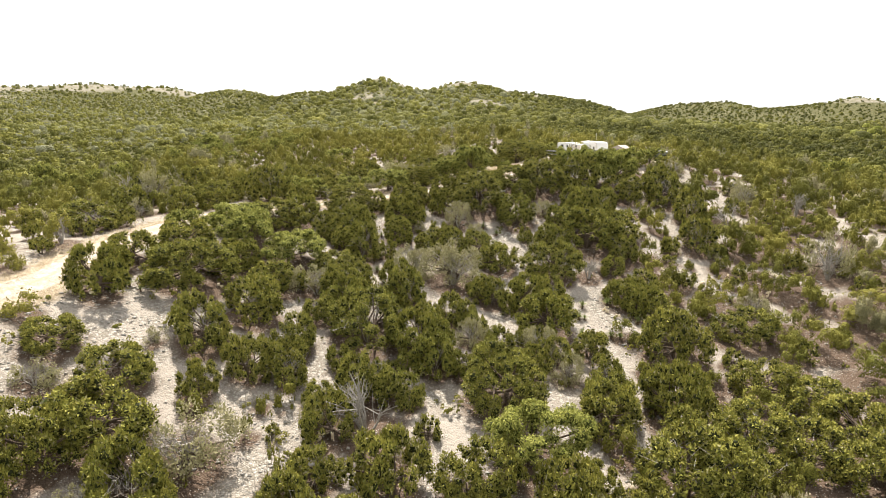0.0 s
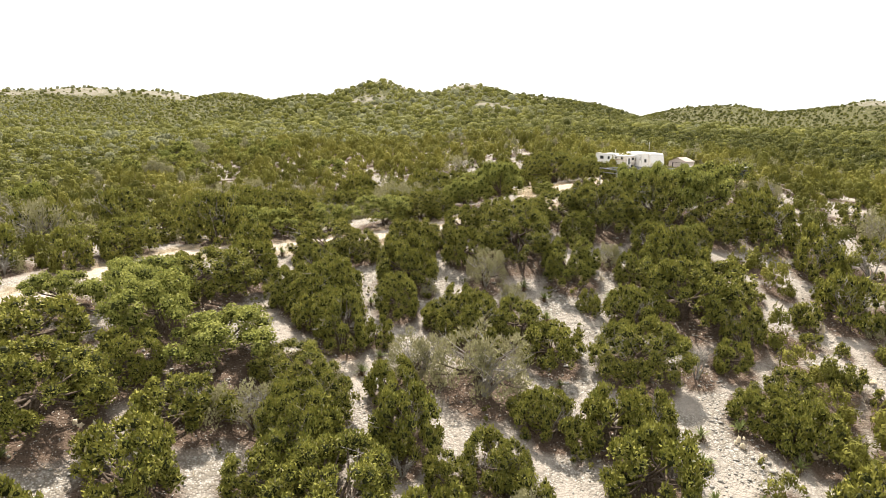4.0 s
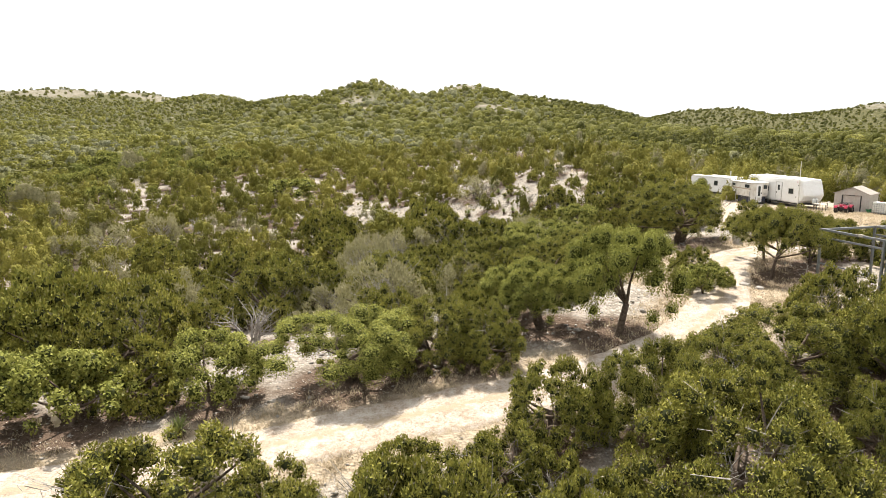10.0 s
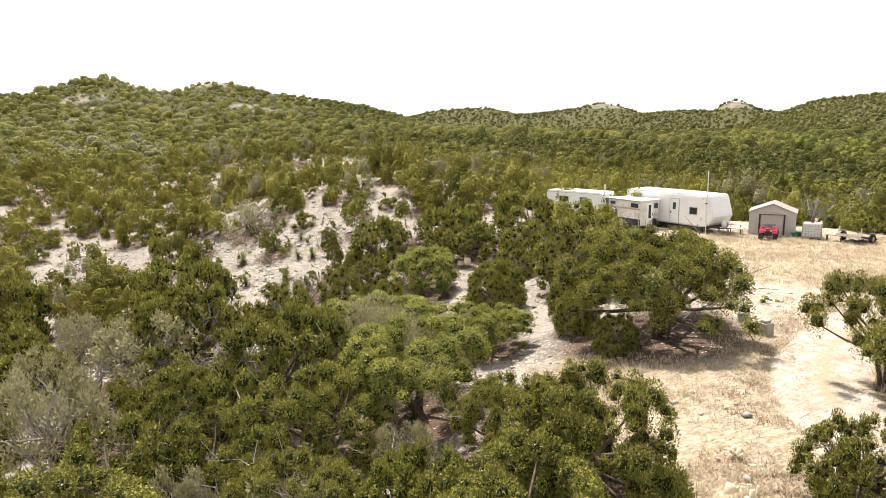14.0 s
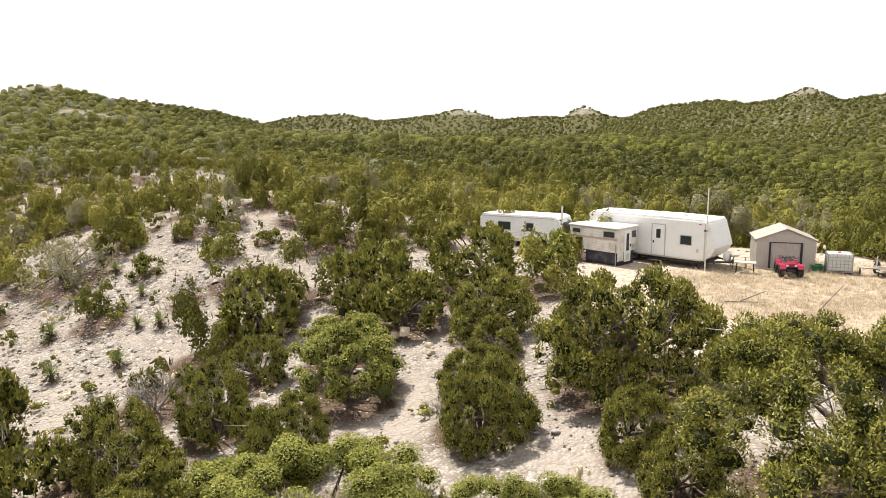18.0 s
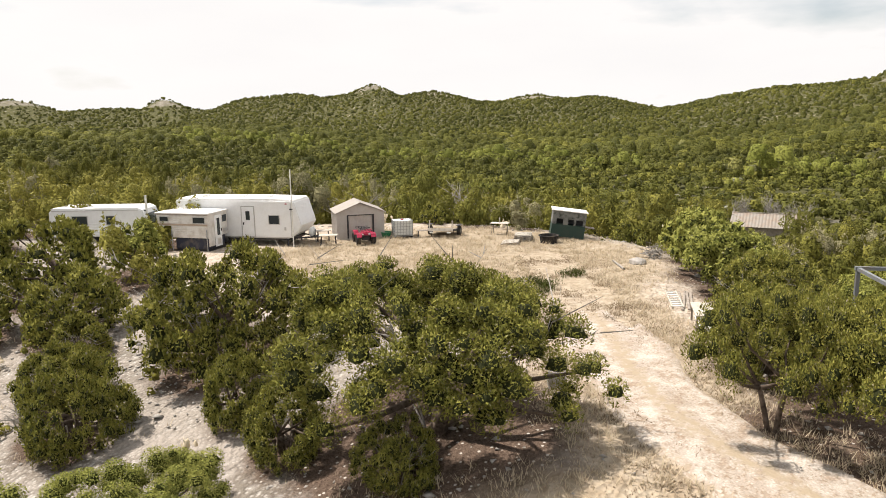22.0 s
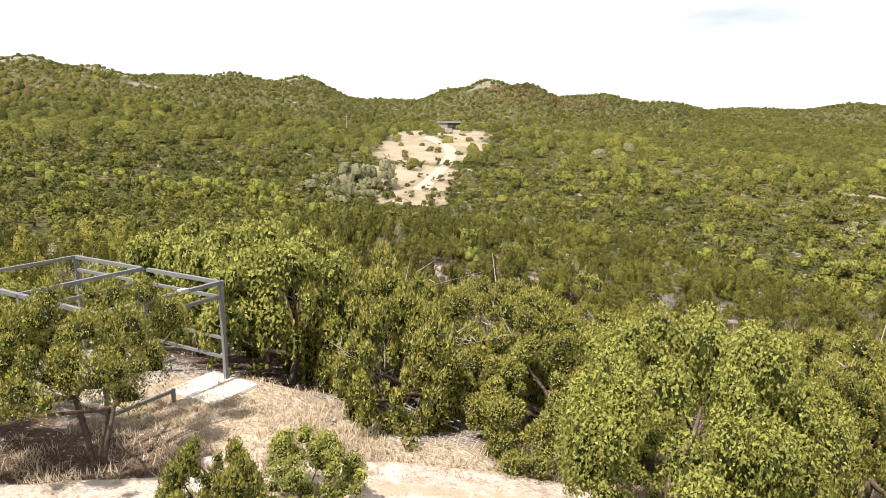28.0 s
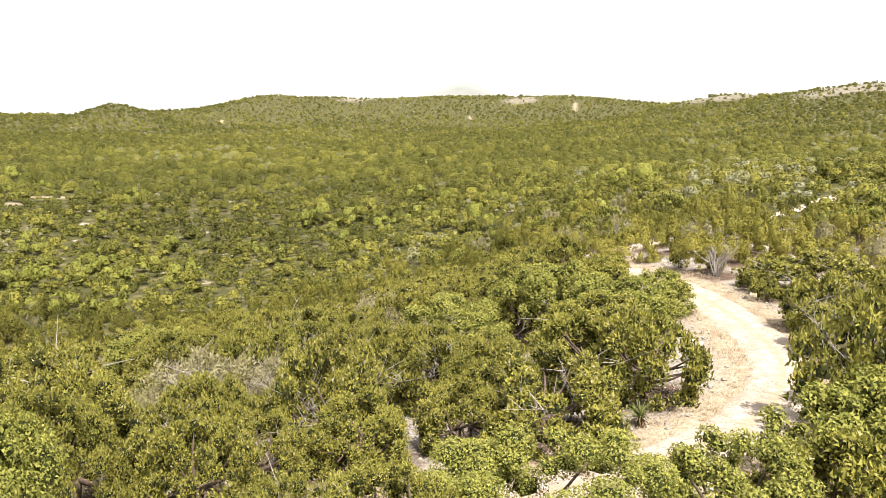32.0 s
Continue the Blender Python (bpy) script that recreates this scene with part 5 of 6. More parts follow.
def travel_trailer():
    e = thing("travel_trailer", "long white travel trailer with a ribbed sloping front", "trailer", 31.2, 145.0, -75.6)
    body = [(-3.8, 0.5), (3.55, 0.5), (3.95, 0.75), (4.25, 1.25), (4.2, 1.5), (3.85, 2.62), (3.7, 2.72), (-3.7, 2.72), (-3.8, 2.62)]
    bm = prism(body, -1.2, 1.2)
    bmesh.ops.bevel(bm, geom=[g for g in bm.edges if abs(g.verts[0].co.y - g.verts[1].co.y) < 0.01], offset=0.05, segments=2, affect="EDGES")
    shell = part("body", bm, WHITE, e)
    # ribs of the front panel
    for i in range(13):
        z = 1.3 + i * 0.1
        x = 4.25 - (z - 1.25) * 0.3
        part("rib", block(x - 0.03, x + 0.025, -1.14, 1.14, z - 0.018, z + 0.018, 0.008), WHITE, shell)
    roof = prism([(-3.78, 2.72), (3.8, 2.7), (3.7, 2.78), (1.2, 2.82), (-3.7, 2.79)], -1.13, 1.13)
    rf = part("roof", roof, ROOFWHITE, e, "bright white coated roof")
    for x in (-2.4, 0.1, 1.8):
        part("roof_vent", block(x - 0.2, x + 0.2, -0.2, 0.2, 2.8, 2.92, 0.03), ROOFWHITE, rf)
    part("skirt_rail", block(-3.75, 3.5, -1.215, -1.195, 0.47, 0.54), TRIM, e)
    part("corner_trim", block(3.62, 3.68, -1.225, -1.18, 0.5, 2.6), TRIM, e)
    part("underframe", block(-3.5, 3.6, -0.9, 0.9, 0.32, 0.5), DARK, e)
    for x in (-0.7, -1.55):
        for y in (-1.0, 1.0):
            wheel(e, x, y, 0.34, 0.34, 0.2)
    d = bmesh.new()
    box(d, 0.53, 1.29, -1.235, -1.2, 0.56, 2.34)
    door = part("door", d, WHITE, e, "white entrance door")
    f = bmesh.new()
    for a in ((0.48, 1.34, 2.34, 2.39), (0.48, 0.53, 0.52, 2.34), (1.29, 1.34, 0.52, 2.34), (0.48, 1.34, 0.52, 0.56)):
        box(f, a[0], a[1], -1.245, -1.2, a[2], a[3])
    part("door_frame", f, TRIM, door)
    part("pane", block(0.78, 1.04, -1.245, -1.236, 1.55, 2.08), GLASS, door, "dark door window")
    part("handle", block(0.58, 0.66, -1.27, -1.235, 1.25, 1.4, 0.01), DARK, door, "black handle")
    window(e, 2.25, 2.88, 1.33, 1.82, -1.2)
    window(e, -0.95, -0.55, 1.35, 1.85, -1.2)
    window(e, -3.0, -2.2, 1.35, 1.85, -1.2)
    part("marker_light", block(3.3, 3.42, -1.24, -1.2, 2.5, 2.56, 0.01), RED, e)
    part("outlet_box", block(3.2, 3.32, -1.23, -1.2, 0.95, 1.15, 0.01), TRIM, e)
    # drawbar with gas bottle
    t = bmesh.new()
    for s in (-1, 1):
        limb(t, (3.5, s * 0.85, 0.42), (4.9, s * 0.05, 0.42), 0.05, 0.05, 4)
    part("drawbar", t, DARK, e)
    part("jack", tube([(4.65, 0, 0.0), (4.65, 0, 0.85)], 0.035), CAGE, e)
    part("step", block(0.5, 1.3, -1.55, -1.25, 0.25, 0.3, 0.01), DARK, e)
    for x in (3.3, -3.4):
        for y in (-1.0, 1.0):
            part("stabiliser", tube([(x, y, 0.0), (x, y, 0.45)], 0.05), NAVY, e)
    g = bmesh.new()
    for y in (-0.17, 0.17):
        r = bmesh.ops.create_uvsphere(g, u_segments=14, v_segments=10, radius=0.17)
        for v in r["verts"]:
            v.co = Vector((v.co.x + 4.45, v.co.y + y, 0.72 + v.co.z * 1.7))
    part("gas_bottles_cover", g, PLASTIC, e, "white gas bottles")
    return e


def old_camper():
    e = thing("truck_camper", "weathered cream truck camper on a dark base", "camper", 28.4, 146.4, -79.6)
    low = part("lower_body", block(-0.75, 1.68, -0.98, 0.98, 0.78, 1.5, 0.02), CREAM, e)
    up = part("upper_body", block(-1.7, 1.7, -1.0, 1.0, 1.46, 2.16, 0.05), CREAM, e)
    part("siding", ribbed(-0.73, 1.66, 0.8, 1.45, -0.985, 6), CREAM, low, "ribbed stained siding")
    part("siding", ribbed(-1.64, 1.64, 1.62, 2.1, -1.0, 4), CREAM, up, "ribbed stained siding")
    part("stripe", block(-1.66, 1.67, -1.025, -1.0, 1.5, 1.6), STRIPE, up, "tan stripe")
    part("roof", block(-1.76, 1.76, -1.05, 1.05, 2.16, 2.24, 0.03), ROOFWHITE, e, "white flat roof")
    part("roof_edge", block(-1.74, 1.74, -1.06, -1.03, 2.11, 2.17), BOARD, e)
    window(e, 0.75, 1.5, 1.66, 1.98, -1.012)
    window(e, -1.45, -0.9, 1.75, 1.98, -1.012)
    part("base", block(-0.6, 1.55, -0.85, 0.85, 0.12, 0.78, 0.02), NAVY, e, "dark blue truck bed base")
    part("base_foot", block(-0.6, 1.6, -0.8, 0.8, 0.0, 0.12), DARK, e)
    part("corner_jack", tube([(1.62, -1.06, 0.0), (1.62, -1.06, 1.3)], 0.03), CAGE, e)
    part("corner_jack", tube([(-0.68, -1.06, 0.0), (-0.68, -1.06, 1.3)], 0.03), CAGE, e)
    # the end with the door
    dr = part("door", block(1.69, 1.73, -0.35, 0.3, 0.2, 2.02, 0.01), WHITE, e, "white narrow door")
    part("pane", block(1.731, 1.742, -0.16, 0.1, 0.85, 1.85), GLASS, dr, "tall narrow pane")
    part("door_panel", block(1.731, 1.745, -0.2, 0.15, 0.32, 0.68, 0.004), CREAM, dr)
    part("handle", block(1.731, 1.77, 0.2, 0.26, 1.05, 1.2), DARK, dr)
    part("rear_panel", block(1.68, 1.71, -0.98, -0.4, 0.3, 0.8), CREAM, e)
    part("rear_window", block(1.701, 1.712, 0.45, 0.85, 1.55, 1.95), GLASS, e, "dark rear window")
    part("number_plate", block(1.701, 1.712, 0.5, 0.85, 0.95, 1.15), TRIM, e)
    return e


def small_trailer():
    e = thing("small_trailer", "white small travel trailer half hidden by trees", "trailer", 27.6, 152.6, -63.9)
    bm = prism([(-3.0, 0.6), (2.9, 0.6), (3.05, 0.9), (2.6, 2.2), (2.4, 2.28), (-2.8, 2.28), (-3.0, 2.1)], -1.1, 1.1)
    bmesh.ops.bevel(bm, geom=[g for g in bm.edges if abs(g.verts[0].co.y - g.verts[1].co.y) < 0.01], offset=0.06, segments=2, affect="EDGES")
    body = part("body", bm, WHITE, e)
    part("siding", ribbed(-2.8, 2.35, 0.75, 1.45, -1.1, 7), WHITE, body)
    part("roof", prism([(-2.9, 2.27), (2.5, 2.26), (2.3, 2.33), (-2.8, 2.34)], -1.05, 1.05), ROOFWHITE, e, "white roof")
    window(e, 0.45, 0.95, 1.35, 1.85, -1.11)
    window(e, -1.6, -0.7, 1.35, 1.85, -1.11)
    w = part("front_window", block(-0.02, 0.02, -0.85, 0.85, -0.4, 0.4, 0.0, pose(2.85, 0, 1.55, 0, -19, 0)), GLASS, e, "wide dark front window")
    part("gutter", block(-2.8, 2.4, -1.13, -1.08, 2.18, 2.23), TRIM, e)
    part("underframe", block(-2.7, 2.9, -0.85, 0.85, 0.42, 0.6), DARK, e)
    for y in (-0.95, 0.95):
        wheel(e, -0.5, y, 0.33, 0.33, 0.2)
    t = bmesh.new()
    for s in (-1, 1):
        limb(t, (2.7, s * 0.8, 0.5), (4.0, s * 0.05, 0.5), 0.045, 0.045, 4)
    part("drawbar", t, DARK, e)
    part("jack", tube([(3.8, 0, 0.0), (3.8, 0, 0.8)], 0.035), CAGE, e)
    return e


def metal_shed():
    e = thing("metal_shed", "small grey metal garden shed with a gable roof", "shed", 34.65, 138.72, -48.4)
    W, D, H, A = 1.5, 2.4, 1.64, 2.2
    g = bmesh.new()          # gable front with its door opening
    for x0, x1, top0, top1 in ((-W, -0.8, H, H + (A - H) * 0.47), (0.8, W, H + (A - H) * 0.47, H)):
        v = [g.verts.new(p) for p in ((x0, 0, 0), (x1, 0, 0), (x1, 0, top1), (x0, 0, top0))]
        g.faces.new(v)
    v = [g.verts.new(p) for p in ((-0.8, 0, 1.5), (0.8, 0, 1.5), (0.8, 0, H + (A - H) * 0.47), (0, 0, A), (-0.8, 0, H + (A - H) * 0.47))]
    g.faces.new(v)
    r = bmesh.ops.extrude_face_region(g, geom=g.faces[:])
    for q in r["geom"]:
        if isinstance(q, bmesh.types.BMVert):
            q.co.y += 0.04
    bmesh.ops.recalc_face_normals(g, faces=g.faces[:])
    part("front_wall", g, SHEDWALL, e)
    part("side_wall", block(-W, -W + 0.04, 0.04, D, 0, H), SHEDWALL, e)
    part("side_wall", block(W - 0.04, W, 0.04, D, 0, H), SHEDWALL, e)
    part("back_wall", prism([(-W, 0), (W, 0), (W, H), (0, A), (-W, H)], D, D + 0.04), SHEDWALL, e)
    part("plinth", block(-W - 0.04, W + 0.04, -0.04, D + 0.08, -0.08, 0.06), CONCRETE, e, "grey concrete base")
    for s in (-1, 1):
        part("roof_panel", prism([(0, A + 0.05), (s * (W + 0.09), H - 0.03), (s * (W + 0.09), H + 0.02), (0, A + 0.10)], -0.1, D + 0.1), SHEDROOF, e, "grey sheet roof")
        part("door_post", block(s * 0.80 - 0.05, s * 0.80 + 0.05, -0.03, 0.02, 0, 1.52), DARK, e, "black door post")
    part("door_head", block(-0.8, 0.8, -0.03, 0.02, 1.48, 1.52), DARK, e)
    dr = part("door", block(-0.74, 0.74, 0.05, 0.09, 0.02, 1.48), SHEDDOOR, e, "grey sheet-metal door")
    for i in range(7):
        x = -0.66 + i * 0.22
        part("door_rib", block(x - 0.02, x + 0.02, 0.035, 0.05, 0.04, 1.46, 0.005), SHEDDOOR, dr)
    for i in range(9):
        y = 0.2 + i * 0.25
        part("wall_rib", block(-W - 0.015, -W, y - 0.03, y + 0.03, 0.06, H - 0.02), SHEDWALL, e)
    for x in (-1.35, -1.15, -0.98, 0.98, 1.15, 1.35):
        part("wall_rib", block(x - 0.03, x + 0.03, -0.012, 0.0, 0.06, H), SHEDWALL, e)
    return e


def quad_bike():
    e = thing("quad_bike", "red quad bike with black wheels parked before the shed", "quad bike", 33.45, 137.75, -48.4)
    for x in (-0.45, 0.45):
        for y in (-0.62, 0.62):
            wheel(e, x, y, 0.31, 0.31, 0.26, "y")
    part("chassis", block(-0.22, 0.22, -0.75, 0.75, 0.28, 0.5, 0.04), DARK, e)
    for y, nm in ((-0.62, "front_fender"), (0.6, "rear_fender")):
        bm = bmesh.new()
        for s in (-1, 1):
            prof = [(-0.36, 0.5), (-0.24, 0.66), (0.1, 0.7), (0.34, 0.58)]
            for (a, za), (b, zb) in zip(prof[:-1], prof[1:]):
                box(bm, s * 0.42 - 0.15, s * 0.42 + 0.15, 0, 1, 0, 0.03, Matrix.Translation((0, y + a, za)) @ Matrix(((1, 0, 0, 0), (0, b - a, 0, 0), (0, zb - za, 1, 0), (0, 0, 0, 1))))
        part(nm, bm, RED, e, "red plastic fender")
    hood = bmesh.new()
    box(hood, -0.3, 0.3, -0.8, -0.2, 0.55, 0.86)
    for v in hood.verts:
        if v.co.z > 0.8:
            v.co.x *= 0.7
            if v.co.y < -0.5:
                v.co.z -= 0.1
    bmesh.ops.bevel(hood, geom=hood.edges[:], offset=0.05, segments=2, affect="EDGES")
    part("hood", hood, RED, e)
    part("seat", block(-0.16, 0.16, -0.15, 0.6, 0.7, 0.86, 0.05), DARK, e, "black seat")
    part("handlebar", tube([(-0.4, -0.25, 1.0), (-0.12, -0.3, 0.92), (0.12, -0.3, 0.92), (0.4, -0.25, 1.0)], 0.018), DARK, e)
    for nm, y in (("front_rack", -0.6), ("rear_rack", 0.68)):
        bm = bmesh.new()
        for x in (-0.36, -0.18, 0, 0.18, 0.36):
            box(bm, x - 0.012, x + 0.012, y - 0.24, y + 0.24, 0.84, 0.865)
        for d in (-0.24, 0.22):
            box(bm, -0.38, 0.38, y + d, y + d + 0.02, 0.865, 0.885)
        part(nm, bm, DARK, e)
    for s in (-1, 1):
        part("headlight", block(s * 0.2 - 0.06, s * 0.2 + 0.06, -0.83, -0.78, 0.62, 0.7, 0.01), PLASTIC, e)
    part("bumper", tube([(-0.3, -0.86, 0.4), (-0.3, -0.9, 0.6), (0.3, -0.9, 0.6), (0.3, -0.86, 0.4)], 0.02), DARK, e)


def water_tote():
    e = thing("water_tote", "white plastic water tank in a wire cage", "water tank", 36.15, 136.6, -51)
    part("tank", block(-0.56, 0.56, -0.46, 0.46, 0.16, 1.1, 0.06), PLASTIC, e, "milky white plastic tank")
    pal = part("pallet", block(-0.6, 0.6, -0.5, 0.5, 0.11, 0.15), CAGE, e)
    for x in (-0.5, 0, 0.5):
        part("pallet_foot", block(x - 0.07, x + 0.07, -0.48, 0.48, 0.0, 0.11), DARK, pal)
    cg = bmesh.new()
    for i in range(7):
        x = -0.57 + i * 0.19
        for y in (-0.49, 0.49):
            box(cg, x - 0.009, x + 0.009, y - 0.009, y + 0.009, 0.15, 1.1)
    for i in range(6):
        y = -0.47 + i * 0.188
        for x in (-0.59, 0.59):
            box(cg, x - 0.009, x + 0.009, y - 0.009, y + 0.009, 0.15, 1.1)
    for i in range(6):
        z = 0.2 + i * 0.178
        for y in (-0.5, 0.5):
            box(cg, -0.6, 0.6, y - 0.009, y + 0.009, z - 0.009, z + 0.009)
        for x in (-0.6, 0.6):
            box(cg, x - 0.009, x + 0.009, -0.5, 0.5, z - 0.009, z + 0.009)
    part("cage", cg, CAGE, e, "grey wire cage")
    part("cap", tube([(0, 0, 1.1), (0, 0, 1.15)], 0.1, 12), RED, e)


def tub():
    e = thing("tub", "green plastic tub standing by the shed", "tub", 35.75, 137.55, 0)
    bm = bmesh.new()
    rows = []
    for r, z in ((0.26, 0.0), (0.33, 0.3), (0.36, 0.3), (0.36, 0.34), (0.31, 0.34), (0.24, 0.06)):
        rows.append([bm.verts.new((r * math.cos(i * math.pi / 9), r * math.sin(i * math.pi / 9), z)) for i in range(18)])
    for a, b in zip(rows[:-1], rows[1:]):
        for i in range(18):
            bm.faces.new((a[i], a[(i + 1) % 18], b[(i + 1) % 18], b[i]))
    bm.faces.new(rows[0][::-1])
    bm.faces.new(rows[-1])
    part("shell", bm, GREEN, e)


def utility_trailer():
    e = thing("utility_trailer", "small flat utility trailer with a plywood bed", "trailer", 37.55, 134.35, -78)
    m = pose(0, 0, 0.42, -9, 0, 0)
    part("bed", block(-0.8, 0.8, -0.9, 1.2, 0.0, 0.05, 0.0, m), PALEBOARD, e, "pale plywood bed")
    fr = bmesh.new()
    for x in (-0.8, 0.75):
        box(fr, x, x + 0.05, -0.95, 1.2, -0.1, 0.0, m)
    for y in (-0.95, 0.1, 1.15):
        box(fr, -0.8, 0.8, y, y + 0.05, -0.1, 0.0, m)
    part("frame", fr, DARK, e)
    part("tailboard", block(-0.8, 0.8, -0.99, -0.95, -0.12, 0.06, 0.0, m), PALEBOARD, e, "pale tailboard")
    for x in (-0.72, 0.72):
        part("stake", block(x - 0.03, x + 0.03, -0.9, -0.84, 0.05, 0.55, 0.0, m), PALEBOARD, e)
    for x in (-0.95, 0.95):
        wheel(e, x, 0.2, 0.32, 0.32, 0.2, "y")
        part("mudguard", block(x - 0.12, x + 0.12, -0.12, 0.5, 0.66, 0.7, 0.015), DARK, e)
    for x in (-0.55, 0.55):
        part("tail_light", block(x - 0.12, x + 0.12, -1.06, -1.0, 0.32, 0.4, 0.01), PLASTIC, e)


def low_bench():
    e = thing("low_bench", "low dark wooden bench beside the water tank", "bench", 36.65, 135.25, -60)
    part("seat", block(-0.5, 0.5, -0.18, 0.18, 0.4, 0.45, 0.01), BOARD, e)
    for x in (-0.42, 0.42):
        for y in (-0.12, 0.12):
            part("leg", block(x - 0.03, x + 0.03, y - 0.03, y + 0.03, 0, 0.4), DARK, e)


def trestle_table(name, label, x, y, turn, L=1.1, W=0.55, H=0.74, top=None, z=0.0, post=False):
    e = thing(name, label, "table", x, y, turn, z)
    part("tabletop", block(-L / 2, L / 2, -W / 2, W / 2, H - 0.04, H, 0.01), top or PALEBOARD, e)
    for sx in (-1, 1):
        for sy in (-1, 1):
            part("leg", tube([(sx * (L / 2 - 0.1), sy * (W / 2 - 0.06), 0), (sx * (L / 2 - 0.14), sy * (W / 2 - 0.1), H - 0.04)], 0.02, 6), DARK, e)
    if post:
        part("post", block(-0.03, 0.03, -0.03, 0.03, H, H + 0.32), PALEBOARD, e)
    return e


def pallet(x, y, z, turn, label="grey weathered wooden pallet on a stack", tilt=0.0):
    e = thing("pallet", label, "pallet", x, y, turn, z, "pallets in the yard")
    m = pose(0, 0, 0, tilt, 0, 0)
    for i in range(7):
        c = -0.54 + i * 0.18
        part("slat", block(c - 0.055, c + 0.055, -0.5, 0.5, 0.11, 0.13, 0.0, m), PALEBOARD, e)
    for yy in (-0.46, 0.0, 0.46):
        part("bearer", block(-0.6, 0.6, yy - 0.04, yy + 0.04, 0.02, 0.11, 0.0, m), BOARD, e)
    for c in (-0.54, 0, 0.54):
        part("slat", block(c - 0.05, c + 0.05, -0.5, 0.5, 0.0, 0.02, 0.0, m), BOARD, e)


def hunting_blind():
    e = thing("hunting_blind", "tilted dark green box blind with a pale roof", "hunting blind", 38.9, 126.75, -70)
    m = pose(0, 0, 0.08, 0, 7, 0)
    part("lower_wall", block(-1.0, 1.0, 0.0, 1.3, 0.05, 0.8, 0.0, m), BLINDGREEN, e, "dark green lower wall")
    for a in ((-1.0, -0.75), (-0.35, -0.05), (0.3, 0.42), (0.85, 1.0)):
        part("wall_post", block(a[0], a[1], 0.0, 0.04, 0.8, 1.15, 0.0, m), CAMO, e, "blotched grey post between window slots")
    part("front_panel", block(-1.0, 1.0, 0.0, 0.04, 1.15, 1.62, 0.0, m), CAMO, e, "blotched grey panel over the slots")
    part("side_panel", block(-1.0, -0.96, 0.04, 1.3, 0.8, 1.6, 0.0, m), CAMO, e)
    part("side_panel", block(0.96, 1.0, 0.04, 1.3, 1.15, 1.6, 0.0, m), CAMO, e)
    part("back_panel", block(-0.96, 0.96, 1.26, 1.3, 0.8, 1.6, 0.0, m), CAMO, e)
    part("roof", block(-1.08, 1.08, -0.1, 1.4, 1.62, 1.67, 0.0, m), ROOFWHITE, e, "pale tin roof")
    # dark sheet added behind the window slots for the shade inside
    part("inner_wall", block(-0.94, 0.94, 0.5, 0.54, 0.8, 1.6, 0.0, m), DARK, e)
    part("side_shelf", block(1.0, 1.6, 0.2, 0.7, 0.72, 0.76, 0.0, m), BOARD, e)
    part("shelf_strut", tube([(1.02, 0.3, 0.4), (1.5, 0.3, 0.72)], 0.02, 6), BOARD, e)
    part("skid", block(-1.05, 1.05, 0.1, 0.25, -0.02, 0.1), BOARD, e)
    part("skid", block(-1.05, 1.05, 1.05, 1.2, -0.02, 0.1), BOARD, e)


def trough():
    e = thing("trough", "round black stock trough standing by the blind", "trough", 37.5, 127.45, 0)
    bm = bmesh.new()
    rows = []
    for r, z in ((0.5, 0.0), (0.55, 0.42), (0.6, 0.42), (0.6, 0.47), (0.5, 0.47), (0.45, 0.2)):
        rows.append([bm.verts.new((r * math.cos(i * math.pi / 12), r * math.sin(i * math.pi / 12), z)) for i in range(24)])
    for a, b in zip(rows[:-1], rows[1:]):
        for i in range(24):
            bm.faces.new((a[i], a[(i + 1) % 24], b[(i + 1) % 24], b[i]))
    bm.faces.new(rows[0][::-1])
    bm.faces.new(rows[-1])
    part("shell", bm, RUBBER, e)


def ladder():
    e = thing("ladder", "aluminium ladder lying on dry grass", "ladder", 26.95, 118.95, 14, 0.03)
    for y in (-0.21, 0.21):
        part("rail", block(-1.3, 1.3, y - 0.025, y + 0.025, 0.0, 0.07), PALEBOARD, e)
    for i in range(9):
        x = -1.15 + i * 0.285
        part("rung", block(x - 0.03, x + 0.03, -0.2, 0.2, 0.035, 0.065), ROOFWHITE, e)


def board_pile():
    e = thing("board_pile", "pile of old boards and pipes under a tree", "lumber", 27.1, 118.25, 8, 0.02)
    r = random.Random(3)
    for i in range(4):
        y = i * 0.14
        part("board", block(-1.4 + r.uniform(-0.2, 0.2), 1.3, y, y + 0.09, 0.0, 0.05, 0.0, pose(0, 0, 0, 0, 0, r.uniform(-3, 3))), BOARD, e)


def workbench():
    e = thing("workbench", "pale wooden bench with clutter at the tree edge", "bench", 23.6, 117.55, 12)
    part("top", block(-0.9, 0.9, -0.35, 0.35, 0.62, 0.67, 0.01), PALEBOARD, e)
    part("lower_shelf", block(-1.1, 0.7, -0.55, 0.2, 0.2, 0.25, 0.01), ROOFWHITE, e, "white board on the ground frame")
    for sx in (-0.8, 0.8):
        for sy in (-0.28, 0.28):
            part("leg", block(sx - 0.035, sx + 0.035, sy - 0.035, sy + 0.035, 0, 0.62), BOARD, e)
    part("brace", block(-0.8, 0.8, -0.3, -0.27, 0.35, 0.42), DARK, e)
    b = thing("bucket", "white plastic bucket beside the workbench", "bucket", 22.6, 117.35, 0)
    part("shell", tube([(0, 0, 0), (0, 0, 0.3)], 0.14, 14), PLASTIC, b)
    part("rim", tube([(0, 0, 0.28), (0, 0, 0.31)], 0.155, 14), PLASTIC, b)


